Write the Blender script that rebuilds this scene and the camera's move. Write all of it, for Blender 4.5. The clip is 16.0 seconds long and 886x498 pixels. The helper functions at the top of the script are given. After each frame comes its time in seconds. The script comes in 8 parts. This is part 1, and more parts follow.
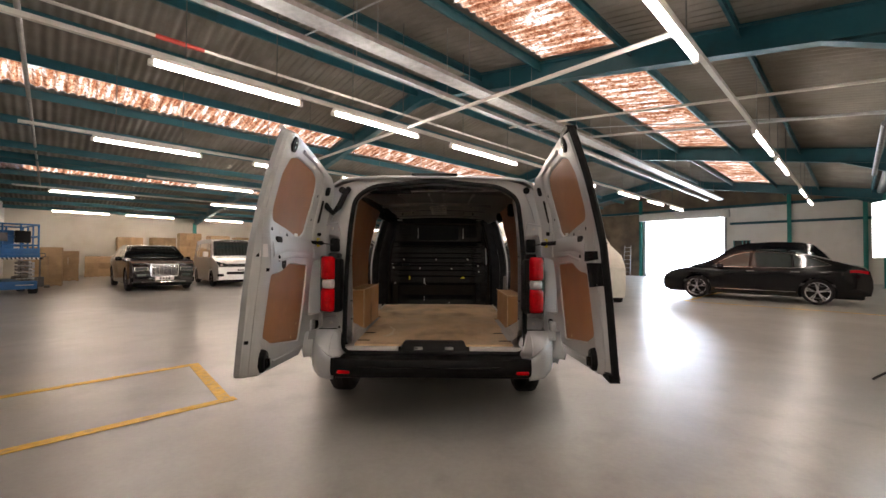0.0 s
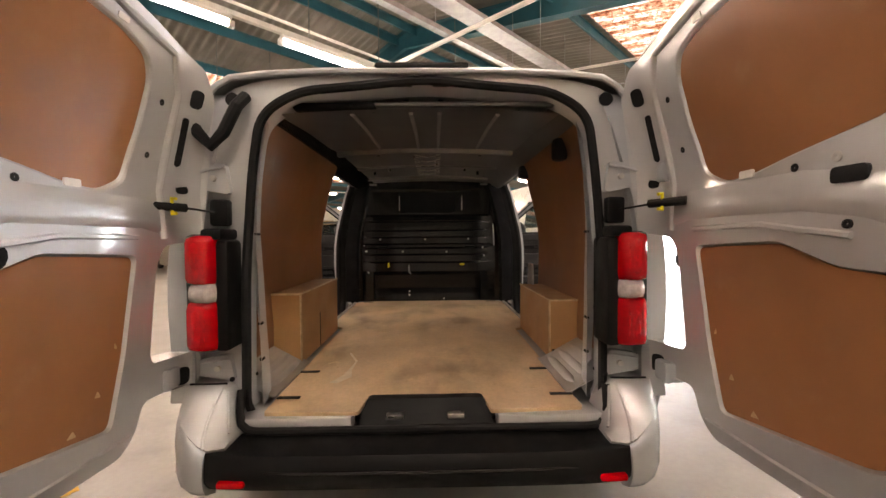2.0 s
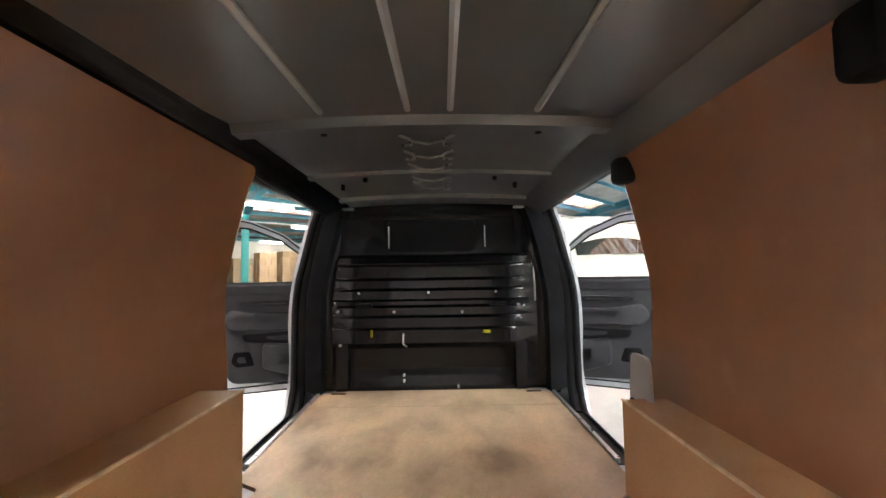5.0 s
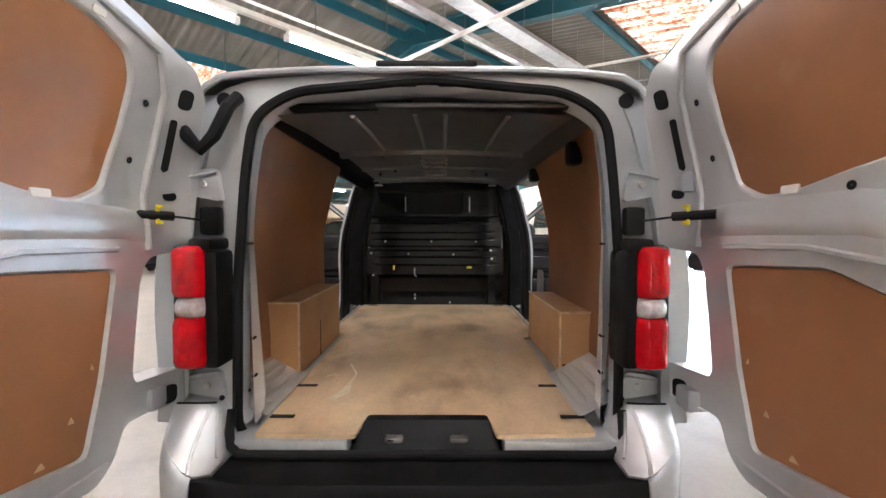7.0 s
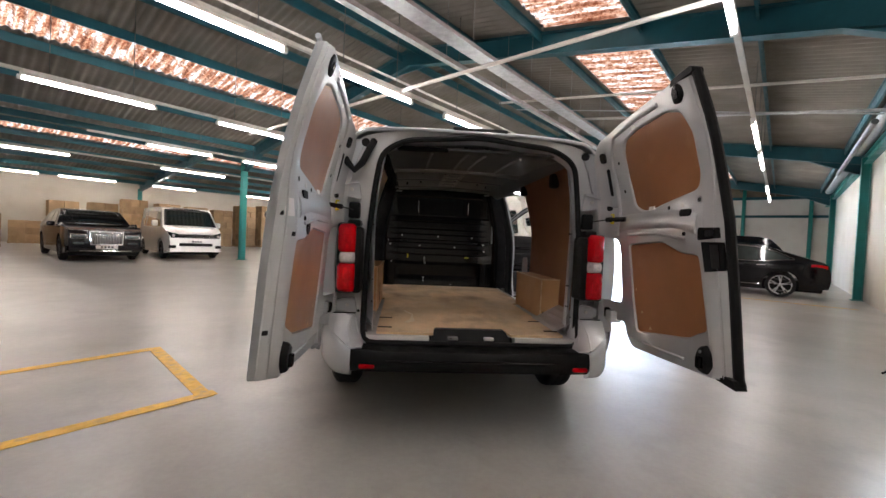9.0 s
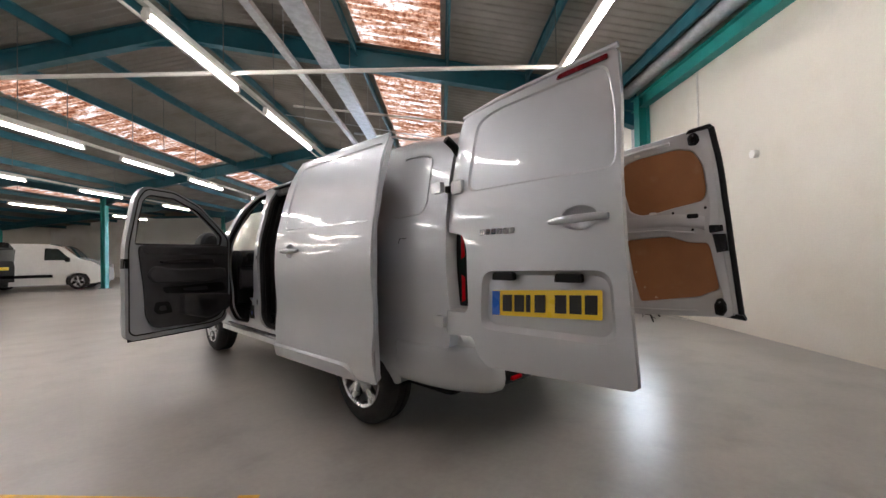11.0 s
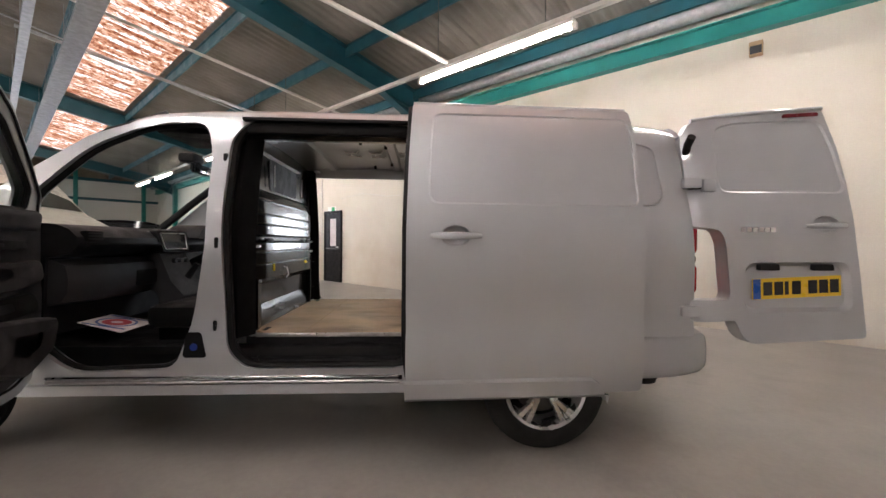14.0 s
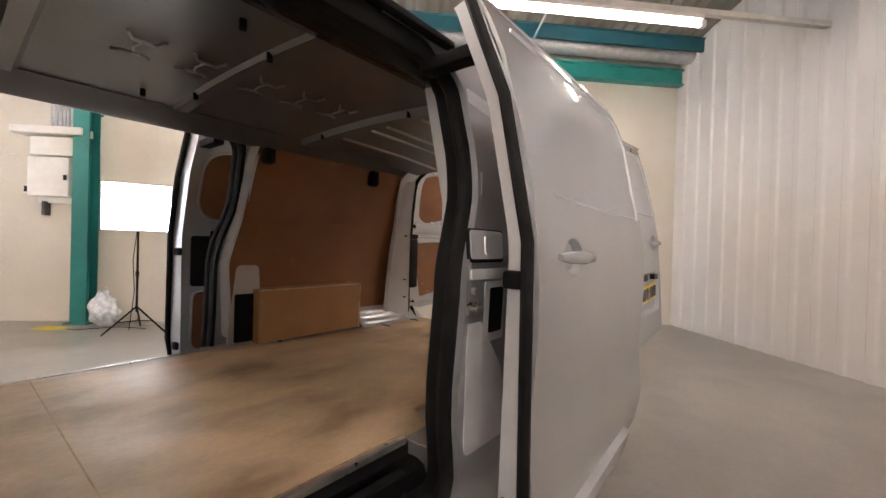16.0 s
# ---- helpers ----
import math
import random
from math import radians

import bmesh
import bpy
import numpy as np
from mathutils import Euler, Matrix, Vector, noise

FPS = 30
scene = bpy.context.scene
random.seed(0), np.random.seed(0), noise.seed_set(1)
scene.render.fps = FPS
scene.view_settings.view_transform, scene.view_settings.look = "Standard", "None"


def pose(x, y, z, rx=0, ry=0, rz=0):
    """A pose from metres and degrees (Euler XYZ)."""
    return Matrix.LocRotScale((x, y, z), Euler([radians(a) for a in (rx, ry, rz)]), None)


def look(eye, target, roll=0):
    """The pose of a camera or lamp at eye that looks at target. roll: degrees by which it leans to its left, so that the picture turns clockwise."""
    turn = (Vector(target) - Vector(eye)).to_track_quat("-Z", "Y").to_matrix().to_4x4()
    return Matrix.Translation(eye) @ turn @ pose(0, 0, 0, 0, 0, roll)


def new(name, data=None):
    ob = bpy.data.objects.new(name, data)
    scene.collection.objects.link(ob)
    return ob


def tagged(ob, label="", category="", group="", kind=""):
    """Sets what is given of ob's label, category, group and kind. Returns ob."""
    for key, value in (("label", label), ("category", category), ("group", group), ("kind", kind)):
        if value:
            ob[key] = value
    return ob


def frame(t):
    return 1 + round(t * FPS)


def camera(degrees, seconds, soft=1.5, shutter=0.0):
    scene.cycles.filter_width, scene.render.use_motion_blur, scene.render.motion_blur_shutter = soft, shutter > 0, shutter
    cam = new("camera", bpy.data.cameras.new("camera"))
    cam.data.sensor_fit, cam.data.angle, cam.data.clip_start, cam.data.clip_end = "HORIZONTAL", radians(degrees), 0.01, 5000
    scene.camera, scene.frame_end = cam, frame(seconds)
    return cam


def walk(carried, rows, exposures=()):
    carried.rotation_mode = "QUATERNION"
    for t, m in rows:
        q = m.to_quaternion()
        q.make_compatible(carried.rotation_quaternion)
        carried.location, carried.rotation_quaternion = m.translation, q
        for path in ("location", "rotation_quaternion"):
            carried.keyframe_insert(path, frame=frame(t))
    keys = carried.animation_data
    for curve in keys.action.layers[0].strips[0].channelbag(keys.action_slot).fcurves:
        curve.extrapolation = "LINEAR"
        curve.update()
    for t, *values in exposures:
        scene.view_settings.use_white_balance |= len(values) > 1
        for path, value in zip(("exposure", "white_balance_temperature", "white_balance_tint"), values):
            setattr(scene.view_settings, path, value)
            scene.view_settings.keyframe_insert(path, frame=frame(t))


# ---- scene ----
cam = camera(95.4, 16.0)
PATH = [
    (0, (0.115, -3.032, 1.25), (0.092, -1.033, 1.289), 0.3),
    (0.5, (0.121, -2.811, 1.232), (0.113, -0.812, 1.246), 0.3),
    (1, (0.104, -2.46, 1.232), (0.1, -0.46, 1.225), 0.0),
    (1.5, (0.051, -2.01, 1.243), (0.087, -0.01, 1.206), -0.5),
    (2, (0.058, -1.507, 1.24), (0.097, 0.492, 1.178), -0.5),
    (2.5, (0.034, -1.038, 1.224), (0.075, 0.96, 1.137), -0.5),
    (3, (0.018, -0.585, 1.228), (0.032, 1.415, 1.239), -0.5),
    (3.2, (0.033, -0.428, 1.266), (0.023, 1.568, 1.405), -0.7),
    (3.9, (0.059, -0.061, 1.358), (0.018, 1.9, 1.75), -1.1),
    (4.6, (0.056, -0.015, 1.369), (0.042, 1.962, 1.668), -1.3),
    (5.3, (0.055, -0.221, 1.291), (0.066, 1.777, 1.208), -0.6),
    (5.5, (0.059, -0.309, 1.255), (0.069, 1.678, 1.028), -0.2),
    (6, (0.03, -0.595, 1.201), (0.051, 1.37, 0.832), 0.4),
    (6.5, (0.04, -0.959, 1.262), (0.055, 1.03, 1.053), 0.5),
    (7, (0.073, -1.4, 1.292), (0.072, 0.598, 1.215), 0.1),
    (7.5, (0.078, -1.86, 1.276), (0.053, 0.139, 1.237), 0.6),
    (8, (0.124, -2.222, 1.278), (0.061, -0.224, 1.221), 1.3),
    (8.2, (0.097, -2.323, 1.265), (0.043, -0.325, 1.2), 1.8),
    (8.72, (-0.169, -2.499, 1.213), (-0.107, -0.501, 1.151), 2.6),
    (9.25, (-0.707, -2.502, 1.143), (-0.381, -0.528, 1.121), 2.5),
    (9.78, (-1.334, -2.339, 1.088), (-0.665, -0.454, 1.11), 1.8),
    (10.3, (-1.87, -2.02, 1.079), (-0.852, -0.299, 1.118), 0.5),
    (10.5, (-2.107, -1.918, 1.093), (-0.946, -0.29, 1.116), -0.3),
    (11, (-2.445, -1.496, 1.113), (-1.027, -0.086, 1.144), -1.2),
    (11.5, (-2.798, -1.045, 1.101), (-1.138, 0.07, 1.116), -1.7),
    (12, (-3.065, -0.552, 1.12), (-1.26, 0.307, 1.125), -1.9),
    (12.5, (-3.217, -0.057, 1.136), (-1.313, 0.555, 1.182), -1.5),
    (13, (-3.252, 0.483, 1.135), (-1.289, 0.868, 1.173), -0.7),
    (13.5, (-3.247, 1.01, 1.136), (-1.253, 1.166, 1.138), 0.1),
    (14, (-3.079, 1.507, 1.129), (-1.082, 1.396, 1.1), 0.5),
    (14.5, (-2.822, 1.915, 1.15), (-0.886, 1.418, 1.088), 0.9),
    (15, (-2.423, 2.186, 1.143), (-0.642, 1.279, 1.071), 1.6),
    (15.5, (-2.009, 2.394, 1.156), (-0.467, 1.12, 1.104), 2.1),
    (16, (-1.564, 2.41, 1.186), (-0.316, 0.847, 1.17), 1.6),
]
# seconds, stops, white balance: the camera warms and cools its picture on the way
EXPOSURES = [(0, 3.17, 7000, 13), (1, 3.35, 7100, 14), (1.5, 3.50, 7400, 15), (2, 3.85, 7800, 16), (2.5, 4.20, 8000, 17), (3, 4.60, 6900, 16), (3.2, 4.75, 6800, 15), (5.3, 4.85, 5800, 6),
             (5.5, 4.80, 5700, 6), (6, 4.75, 5350, 4), (6.5, 4.55, 5700, 7), (7, 4.25, 6100, 9), (7.5, 3.90, 6350, 11), (8, 3.65, 6350, 11), (8.2, 3.55, 6300, 11), (10.3, 3.10, 6300, 10),
             (11, 3.05, 6200, 10), (12, 3.20, 6350, 13), (13.5, 3.30, 6450, 14), (14.5, 3.35, 6650, 13), (15.5, 3.45, 6750, 14), (16, 3.50, 6900, 15)]
walk(cam, [(t, look(eye, target, roll)) for t, eye, target, roll in PATH], EXPOSURES)

# ---- light ----
world = bpy.data.worlds.new("sky")
scene.world = world
world.use_nodes = True
_n = world.node_tree.nodes
_sky = _n.new("ShaderNodeTexSky")
_sky.sky_type, _sky.sun_disc = "NISHITA", False
_sky.sun_elevation, _sky.sun_rotation = radians(52), radians(200)
world.node_tree.links.new(_sky.outputs[0], _n["Background"].inputs[0])
_n["Background"].inputs[1].default_value = 0.15
sun = new("sun", bpy.data.lights.new("sun", "SUN"))
sun.data.energy, sun.data.angle, sun.data.color = 5.0, radians(0.5), (1.0, 0.98, 0.96)
# the sun stands behind the gate wall, high, so that no beam enters the gate
sun.matrix_world = look((0, 0, 30), (6, 14, 0))
TUBE = 8.4          # brightness of the fluorescent tubes

# ---- materials ----
MATS = {}


def material(name, color, rough=0.5, metal=0.0, coat=0.0, vary=0.12, scale=6.0, grain=0.0, grain_scale=180.0, bump=0.0, bump_scale=40.0,
             spec=0.5, rough_vary=0.1, stain=None, stain_scale=1.5, stain_at=0.6, random=0.0, transmission=0.0, ior=1.45, alpha=None, stretch=None):
    """A surface with large stains, fine grain, uneven gloss and relief."""
    m = bpy.data.materials.new(name)
    m.use_nodes = True
    t, L = m.node_tree, m.node_tree.links
    b = t.nodes["Principled BSDF"]
    co = t.nodes.new("ShaderNodeTexCoord")
    src = co.outputs["Object"]
    if stretch:
        mp = t.nodes.new("ShaderNodeMapping")
        mp.inputs["Scale"].default_value, mp.inputs["Location"].default_value = stretch, (0.37, 0.61, 0.43)
        L.new(src, mp.inputs[0])
        src = mp.outputs[0]

    def fac(sc, detail=5.0, lo=0.28, hi=0.72, rg=0.55):
        n = t.nodes.new("ShaderNodeTexNoise")
        n.inputs["Scale"].default_value, n.inputs["Detail"].default_value, n.inputs["Roughness"].default_value = sc, detail, rg
        L.new(src, n.inputs["Vector"])
        r = t.nodes.new("ShaderNodeMapRange")
        r.interpolation_type = "SMOOTHSTEP"
        r.inputs[1].default_value, r.inputs[2].default_value = lo, hi
        L.new(n.outputs[0], r.inputs[0])
        return r.outputs[0]

    def mix(f, a, c):
        x = t.nodes.new("ShaderNodeMix")
        x.data_type = "RGBA"
        L.new(f, x.inputs[0])
        for k, v in ((6, a), (7, c)):
            if isinstance(v, tuple):
                x.inputs[k].default_value = (*v[:3], 1)
            else:
                L.new(v, x.inputs[k])
        return x.outputs[2]

    dark = tuple(c * (1 - vary) for c in color)
    lite = tuple(min(1, c * (1 + vary)) for c in color)
    base = mix(fac(scale), dark, lite)
    if stain:
        base = mix(fac(stain_scale, 6.0, stain_at - 0.17, stain_at + 0.2, 0.5), base, stain)
    if grain:
        g = mix(fac(grain_scale, 2.0, 0.3, 0.7), tuple(1 - grain for _ in range(3)), (1.0, 1.0, 1.0))
        x = t.nodes.new("ShaderNodeMix")
        x.data_type, x.blend_type = "RGBA", "MULTIPLY"
        x.inputs[0].default_value = 1
        L.new(base, x.inputs[6]), L.new(g, x.inputs[7])
        base = x.outputs[2]
    if random:
        oi = t.nodes.new("ShaderNodeObjectInfo")
        hs = t.nodes.new("ShaderNodeHueSaturation")
        r = t.nodes.new("ShaderNodeMapRange")
        r.inputs[3].default_value, r.inputs[4].default_value = 1 - random, 1 + random
        L.new(oi.outputs["Random"], r.inputs[0]), L.new(r.outputs[0], hs.inputs["Value"]), L.new(base, hs.inputs["Color"])
        base = hs.outputs[0]
    L.new(base, b.inputs["Base Color"])
    r = t.nodes.new("ShaderNodeMapRange")
    r.inputs[3].default_value, r.inputs[4].default_value = max(0.02, rough - rough_vary), min(1, rough + rough_vary)
    L.new(fac(scale * 1.7, 6.0), r.inputs[0]), L.new(r.outputs[0], b.inputs["Roughness"])
    b.inputs["Metallic"].default_value = metal
    b.inputs["Coat Weight"].default_value, b.inputs["Coat Roughness"].default_value = coat, 0.05
    b.inputs["Specular IOR Level"].default_value = spec
    b.inputs["Transmission Weight"].default_value, b.inputs["IOR"].default_value = transmission, ior
    if alpha is not None:
        b.inputs["Alpha"].default_value = alpha
    if bump:
        bp = t.nodes.new("ShaderNodeBump")
        bp.inputs["Strength"].default_value, bp.inputs["Distance"].default_value = bump, 0.01
        L.new(fac(bump_scale, 6.0, 0.2, 0.8), bp.inputs["Height"]), L.new(bp.outputs[0], b.inputs["Normal"])
    MATS[name] = m
    return m


def glow(name, color, strength):
    m = bpy.data.materials.new(name)
    m.use_nodes = True
    b = m.node_tree.nodes["Principled BSDF"]
    b.inputs["Base Color"].default_value = (*color, 1)
    b.inputs["Emission Color"].default_value = (*color, 1)
    b.inputs["Emission Strength"].default_value = strength
    MATS[name] = m
    return m


def clear_glass(name, tint, rough=0.02, gloss=0.12):
    m = bpy.data.materials.new(name)
    m.use_nodes = True
    t = m.node_tree
    t.nodes.clear()
    o, tr, gl = t.nodes.new("ShaderNodeOutputMaterial"), t.nodes.new("ShaderNodeBsdfTransparent"), t.nodes.new("ShaderNodeBsdfGlossy")
    mx, lw = t.nodes.new("ShaderNodeMixShader"), t.nodes.new("ShaderNodeLayerWeight")
    pw, ad = t.nodes.new("ShaderNodeMath"), t.nodes.new("ShaderNodeMath")
    tr.inputs[0].default_value = (*tint, 1)
    gl.inputs["Roughness"].default_value = rough
    pw.operation, ad.operation = "POWER", "MULTIPLY_ADD"
    pw.inputs[1].default_value, ad.inputs[1].default_value, ad.inputs[2].default_value = 4.0, 0.7, 0.05
    t.links.new(lw.outputs["Facing"], pw.inputs[0]), t.links.new(pw.outputs[0], ad.inputs[0]), t.links.new(ad.outputs[0], mx.inputs[0])
    t.links.new(tr.outputs[0], mx.inputs[1]), t.links.new(gl.outputs[0], mx.inputs[2]), t.links.new(mx.outputs[0], o.inputs[0])
    MATS[name] = m
    return m


def skylight_sheet(name):
    """Weathered translucent sheeting: rust-coloured moss and dirt over milky plastic."""
    m = bpy.data.materials.new(name)
    m.use_nodes = True
    t, L = m.node_tree, m.node_tree.links
    t.nodes.clear()
    o, tl, df, mx = (t.nodes.new("ShaderNode" + k) for k in ("OutputMaterial", "BsdfTranslucent", "BsdfDiffuse", "MixShader"))
    co = t.nodes.new("ShaderNodeTexCoord")
    turn = t.nodes.new("ShaderNodeMapping")          # along and across the corrugations
    turn.inputs["Rotation"].default_value = (0, 0, radians(-45))
    L.new(co.outputs["Object"], turn.inputs[0])
    mp = t.nodes.new("ShaderNodeMapping")
    mp.inputs["Scale"].default_value = (3.4, 0.5, 0.5)
    L.new(turn.outputs[0], mp.inputs[0])
    cols = []
    for sc, ramp, vec in ((2.4, ((0.39, (0.25, 0.255, 0.255)), (0.47, (0.135, 0.083, 0.055)), (0.56, (0.073, 0.031, 0.0175)), (0.70, (0.026, 0.011, 0.006))), mp.outputs[0]),
                          (13.0, ((0.46, (1, 1, 1)), (0.58, (0.42, 0.27, 0.19))), turn.outputs[0])):
        n, r = t.nodes.new("ShaderNodeTexNoise"), t.nodes.new("ShaderNodeValToRGB")
        n.inputs["Scale"].default_value, n.inputs["Detail"].default_value, n.inputs["Roughness"].default_value = sc, 7, 0.72
        L.new(vec, n.inputs["Vector"]), L.new(n.outputs[0], r.inputs[0])
        e = r.color_ramp.elements
        while len(e) < len(ramp):
            e.new(0.5)
        for k, (p, c) in enumerate(ramp):
            e[k].position, e[k].color = p, (*c, 1)
        cols.append(r.outputs[0])
    x = t.nodes.new("ShaderNodeMix")
    x.data_type, x.blend_type = "RGBA", "MULTIPLY"
    x.inputs[0].default_value = 1
    L.new(cols[0], x.inputs[6]), L.new(cols[1], x.inputs[7])
    L.new(x.outputs[2], tl.inputs[0]), L.new(x.outputs[2], df.inputs[0])
    mx.inputs[0].default_value = 0.25
    L.new(tl.outputs[0], mx.inputs[1]), L.new(df.outputs[0], mx.inputs[2]), L.new(mx.outputs[0], o.inputs[0])
    MATS[name] = m
    return m


SILVER = material("silver_paint", (0.50, 0.52, 0.545), 0.48, 0.68, 1.0, 0.02, 3.0, rough_vary=0.0)
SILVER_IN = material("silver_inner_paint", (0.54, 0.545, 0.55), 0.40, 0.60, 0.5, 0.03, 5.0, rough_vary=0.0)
# the body silver made paler: light on jambs and pillars put into the colour
SILVER_LIT = material("lit_silver_paint", (0.75, 0.765, 0.785), 0.45, 0.08, 0.4, 0.04, 5.0, rough_vary=0.02)
BLACKPL = material("black_plastic", (0.007, 0.007, 0.0075), 0.5, spec=0.2, vary=0.2, grain=0.25, grain_scale=400, bump=0.1, bump_scale=300)
BLACKPAINT = material("black_panel_paint", (0.006, 0.006, 0.0065), 0.27, vary=0.1, coat=0.25, spec=0.25, rough_vary=0.0)
RUBBER = material("rubber_seal", (0.009, 0.009, 0.0095), 0.6, spec=0.2, vary=0.2)
TYRE = material("tyre_rubber", (0.012, 0.012, 0.012), 0.75, vary=0.25, bump=0.2, bump_scale=120)
GREYPL = material("grey_trim_plastic", (0.036, 0.036, 0.039), 0.6, vary=0.1, grain=0.2, grain_scale=500, bump=0.15, bump_scale=400)
MATTBLACK = material("matt_black_cover", (0.006, 0.006, 0.0065), 0.9, spec=0.15, vary=0.2, scale=8)
DARKPL = material("dark_trim_plastic", (0.011, 0.011, 0.0125), 0.55, spec=0.3, vary=0.15, grain=0.2, grain_scale=500, bump=0.1, bump_scale=400)
# inner roof, a darker grey than the silver of the other inner panels
DARKROOF = material("dark_roof_steel", (0.17, 0.172, 0.172), 0.30, 0.5, 0.3, 0.05, 4.0, rough_vary=0.02)
HARDBOARD = material("brown_hardboard", (0.285, 0.123, 0.052), 0.36, vary=0.14, scale=2.0, rough_vary=0.04, stain=(0.36, 0.205, 0.115), stain_scale=7.0, stain_at=0.74)
CARDBOARDPLY = material("birch_ply_box", (0.48, 0.262, 0.117), 0.6, vary=0.08, scale=3.0, grain=0.12, grain_scale=260, stain=(0.34, 0.17, 0.07), stain_scale=3.0, stain_at=0.6)
PLYEDGE = material("cut_ply_edge", (0.58, 0.42, 0.26), 0.7, vary=0.2, scale=30)
PAINTDRIP = material("dried_paint", (0.68, 0.57, 0.42), 0.6, vary=0.1, scale=20)
PLYFLOOR = material("worn_plywood", (0.64, 0.458, 0.28), 0.52, vary=0.22, scale=2.6, grain=0.08, grain_scale=70, stain=(0.17, 0.10, 0.052), stain_scale=3.0, stain_at=0.63, bump=0.08, bump_scale=60, stretch=(1, 0.6, 1))
REDLENS = material("red_lens", (0.47, 0.001, 0.006), 0.14, coat=0.1, spec=0.35, vary=0.15, scale=20)
BRAKERED = material("dark_brake_lens", (0.13, 0.004, 0.010), 0.2, coat=0.5, vary=0.2, scale=30)
REDBOWL = material("red_lamp_bowl", (0.52, 0.001, 0.006), 0.14, 0.0, coat=0.2, vary=0.4, scale=16, bump=0.35, bump_scale=45)
CLEARLENS = material("clear_lens", (0.50, 0.44, 0.44), 0.12, coat=1.0, vary=0.15, scale=60)
CHROME = material("chrome", (0.75, 0.75, 0.76), 0.12, 1.0, vary=0.05)
ALLOY = material("alloy_wheel", (0.55, 0.55, 0.56), 0.28, 0.9, vary=0.06)
DARKALLOY = material("dark_alloy", (0.06, 0.06, 0.065), 0.3, 0.7, vary=0.1)
STEEL = material("bright_steel", (0.55, 0.54, 0.52), 0.35, 0.9, vary=0.15, scale=20)
YELLOWPL = material("yellow_plastic", (0.75, 0.62, 0.02), 0.45)
PLATEY = material("plate_yellow", (0.82, 0.56, 0.03), 0.35, vary=0.03, coat=0.4)
PLATEB = material("plate_blue", (0.02, 0.10, 0.42), 0.35, vary=0.03, coat=0.4)
INK = material("plate_black", (0.012, 0.012, 0.012), 0.4)
BLUECAP = material("blue_cap", (0.01, 0.035, 0.22), 0.4)
WINDOW = clear_glass("window_glass", (0.80, 0.84, 0.82))
FLOOR = material("painted_concrete", (0.33, 0.314, 0.285), 0.30, vary=0.18, scale=0.55, grain=0.06, grain_scale=26, spec=0.5, rough_vary=0.01, stain=(0.275, 0.262, 0.235), stain_scale=2.6, stain_at=0.60)
DARKWALL = material("dark_gable_sheet", (0.20, 0.155, 0.11), 0.8, vary=0.25, scale=1.5, stain=(0.11, 0.09, 0.07), stain_scale=0.8, stain_at=0.55)
LINE = material("yellow_floor_paint", (0.72, 0.42, 0.035), 0.5, vary=0.12, scale=12, stain=(0.42, 0.30, 0.12), stain_scale=14, stain_at=0.62)
WALL = material("cream_wall_paint", (0.65, 0.61, 0.525), 0.75, vary=0.03, scale=0.8, grain=0.04, grain_scale=60, stain=(0.57, 0.515, 0.415), stain_scale=0.9, stain_at=0.64, bump=0.25, bump_scale=7)
SHEETW = material("white_wall_sheet", (0.61, 0.59, 0.565), 0.4, vary=0.04, scale=1.2, stain=(0.56, 0.54, 0.51), stain_scale=1.5, stain_at=0.64, stretch=(1, 1, 0.2))
ROOFING = material("fibre_cement", (0.215, 0.200, 0.175), 0.9, vary=0.16, scale=0.9, grain=0.12, grain_scale=90, stain=(0.17, 0.15, 0.125), stain_scale=1.1, stain_at=0.56)
TEAL = material("teal_steel_paint", (0.010, 0.088, 0.115), 0.5, vary=0.15, scale=2.5, stain=(0.02, 0.06, 0.07), stain_scale=2.5, stain_at=0.62)
TEALC = material("teal_column_paint", (0.012, 0.20, 0.18), 0.45, vary=0.10, scale=2.5)
GALV = material("galvanised_steel", (0.42, 0.43, 0.44), 0.5, 0.6, vary=0.12, scale=14)
TRAY = material("dull_tray_steel", (0.27, 0.275, 0.28), 0.5, 0.6, vary=0.14, scale=9)
GREYPIPE = material("grey_pipe_paint", (0.24, 0.235, 0.22), 0.5, vary=0.1)
WHITEPIPE = material("white_conduit", (0.62, 0.60, 0.55), 0.5, vary=0.08)
GREYROD = material("grey_rod", (0.12, 0.12, 0.12), 0.5, 0.5)
REDPIPE = material("red_pipe_paint", (0.42, 0.05, 0.04), 0.5)
CARD = material("cardboard", (0.42, 0.285, 0.16), 0.85, vary=0.12, scale=3.0, grain=0.1, grain_scale=100, random=0.18)
PALLETW = material("pallet_wood", (0.40, 0.28, 0.16), 0.8, vary=0.2, scale=8, random=0.15)
BLUEM = material("blue_machine_paint", (0.02, 0.12, 0.30), 0.45, vary=0.12)
CARBLACK = material("black_car_paint", (0.004, 0.004, 0.0055), 0.12, 0.0, 0.25, 0.1, spec=0.35, rough_vary=0.0)
CARWHITE = material("white_car_paint", (0.78, 0.78, 0.76), 0.22, 0.0, 1.0, 0.03, rough_vary=0.04)
CARCREAM = material("cream_van_paint", (0.78, 0.76, 0.68), 0.3, 0.0, 0.8, 0.04, rough_vary=0.05)
CARGLASS = material("dark_car_glass", (0.026, 0.034, 0.033), 0.05, coat=1.0, vary=0.1)
PAPER = material("printed_paper", (0.74, 0.70, 0.69), 0.6, vary=0.08)
REDPRINT = material("red_print", (0.50, 0.06, 0.07), 0.6)
CLEARBAG = material("clear_plastic_bag", (0.72, 0.76, 0.80), 0.2, vary=0.2, scale=20, coat=0.5, bump=0.6, bump_scale=25)
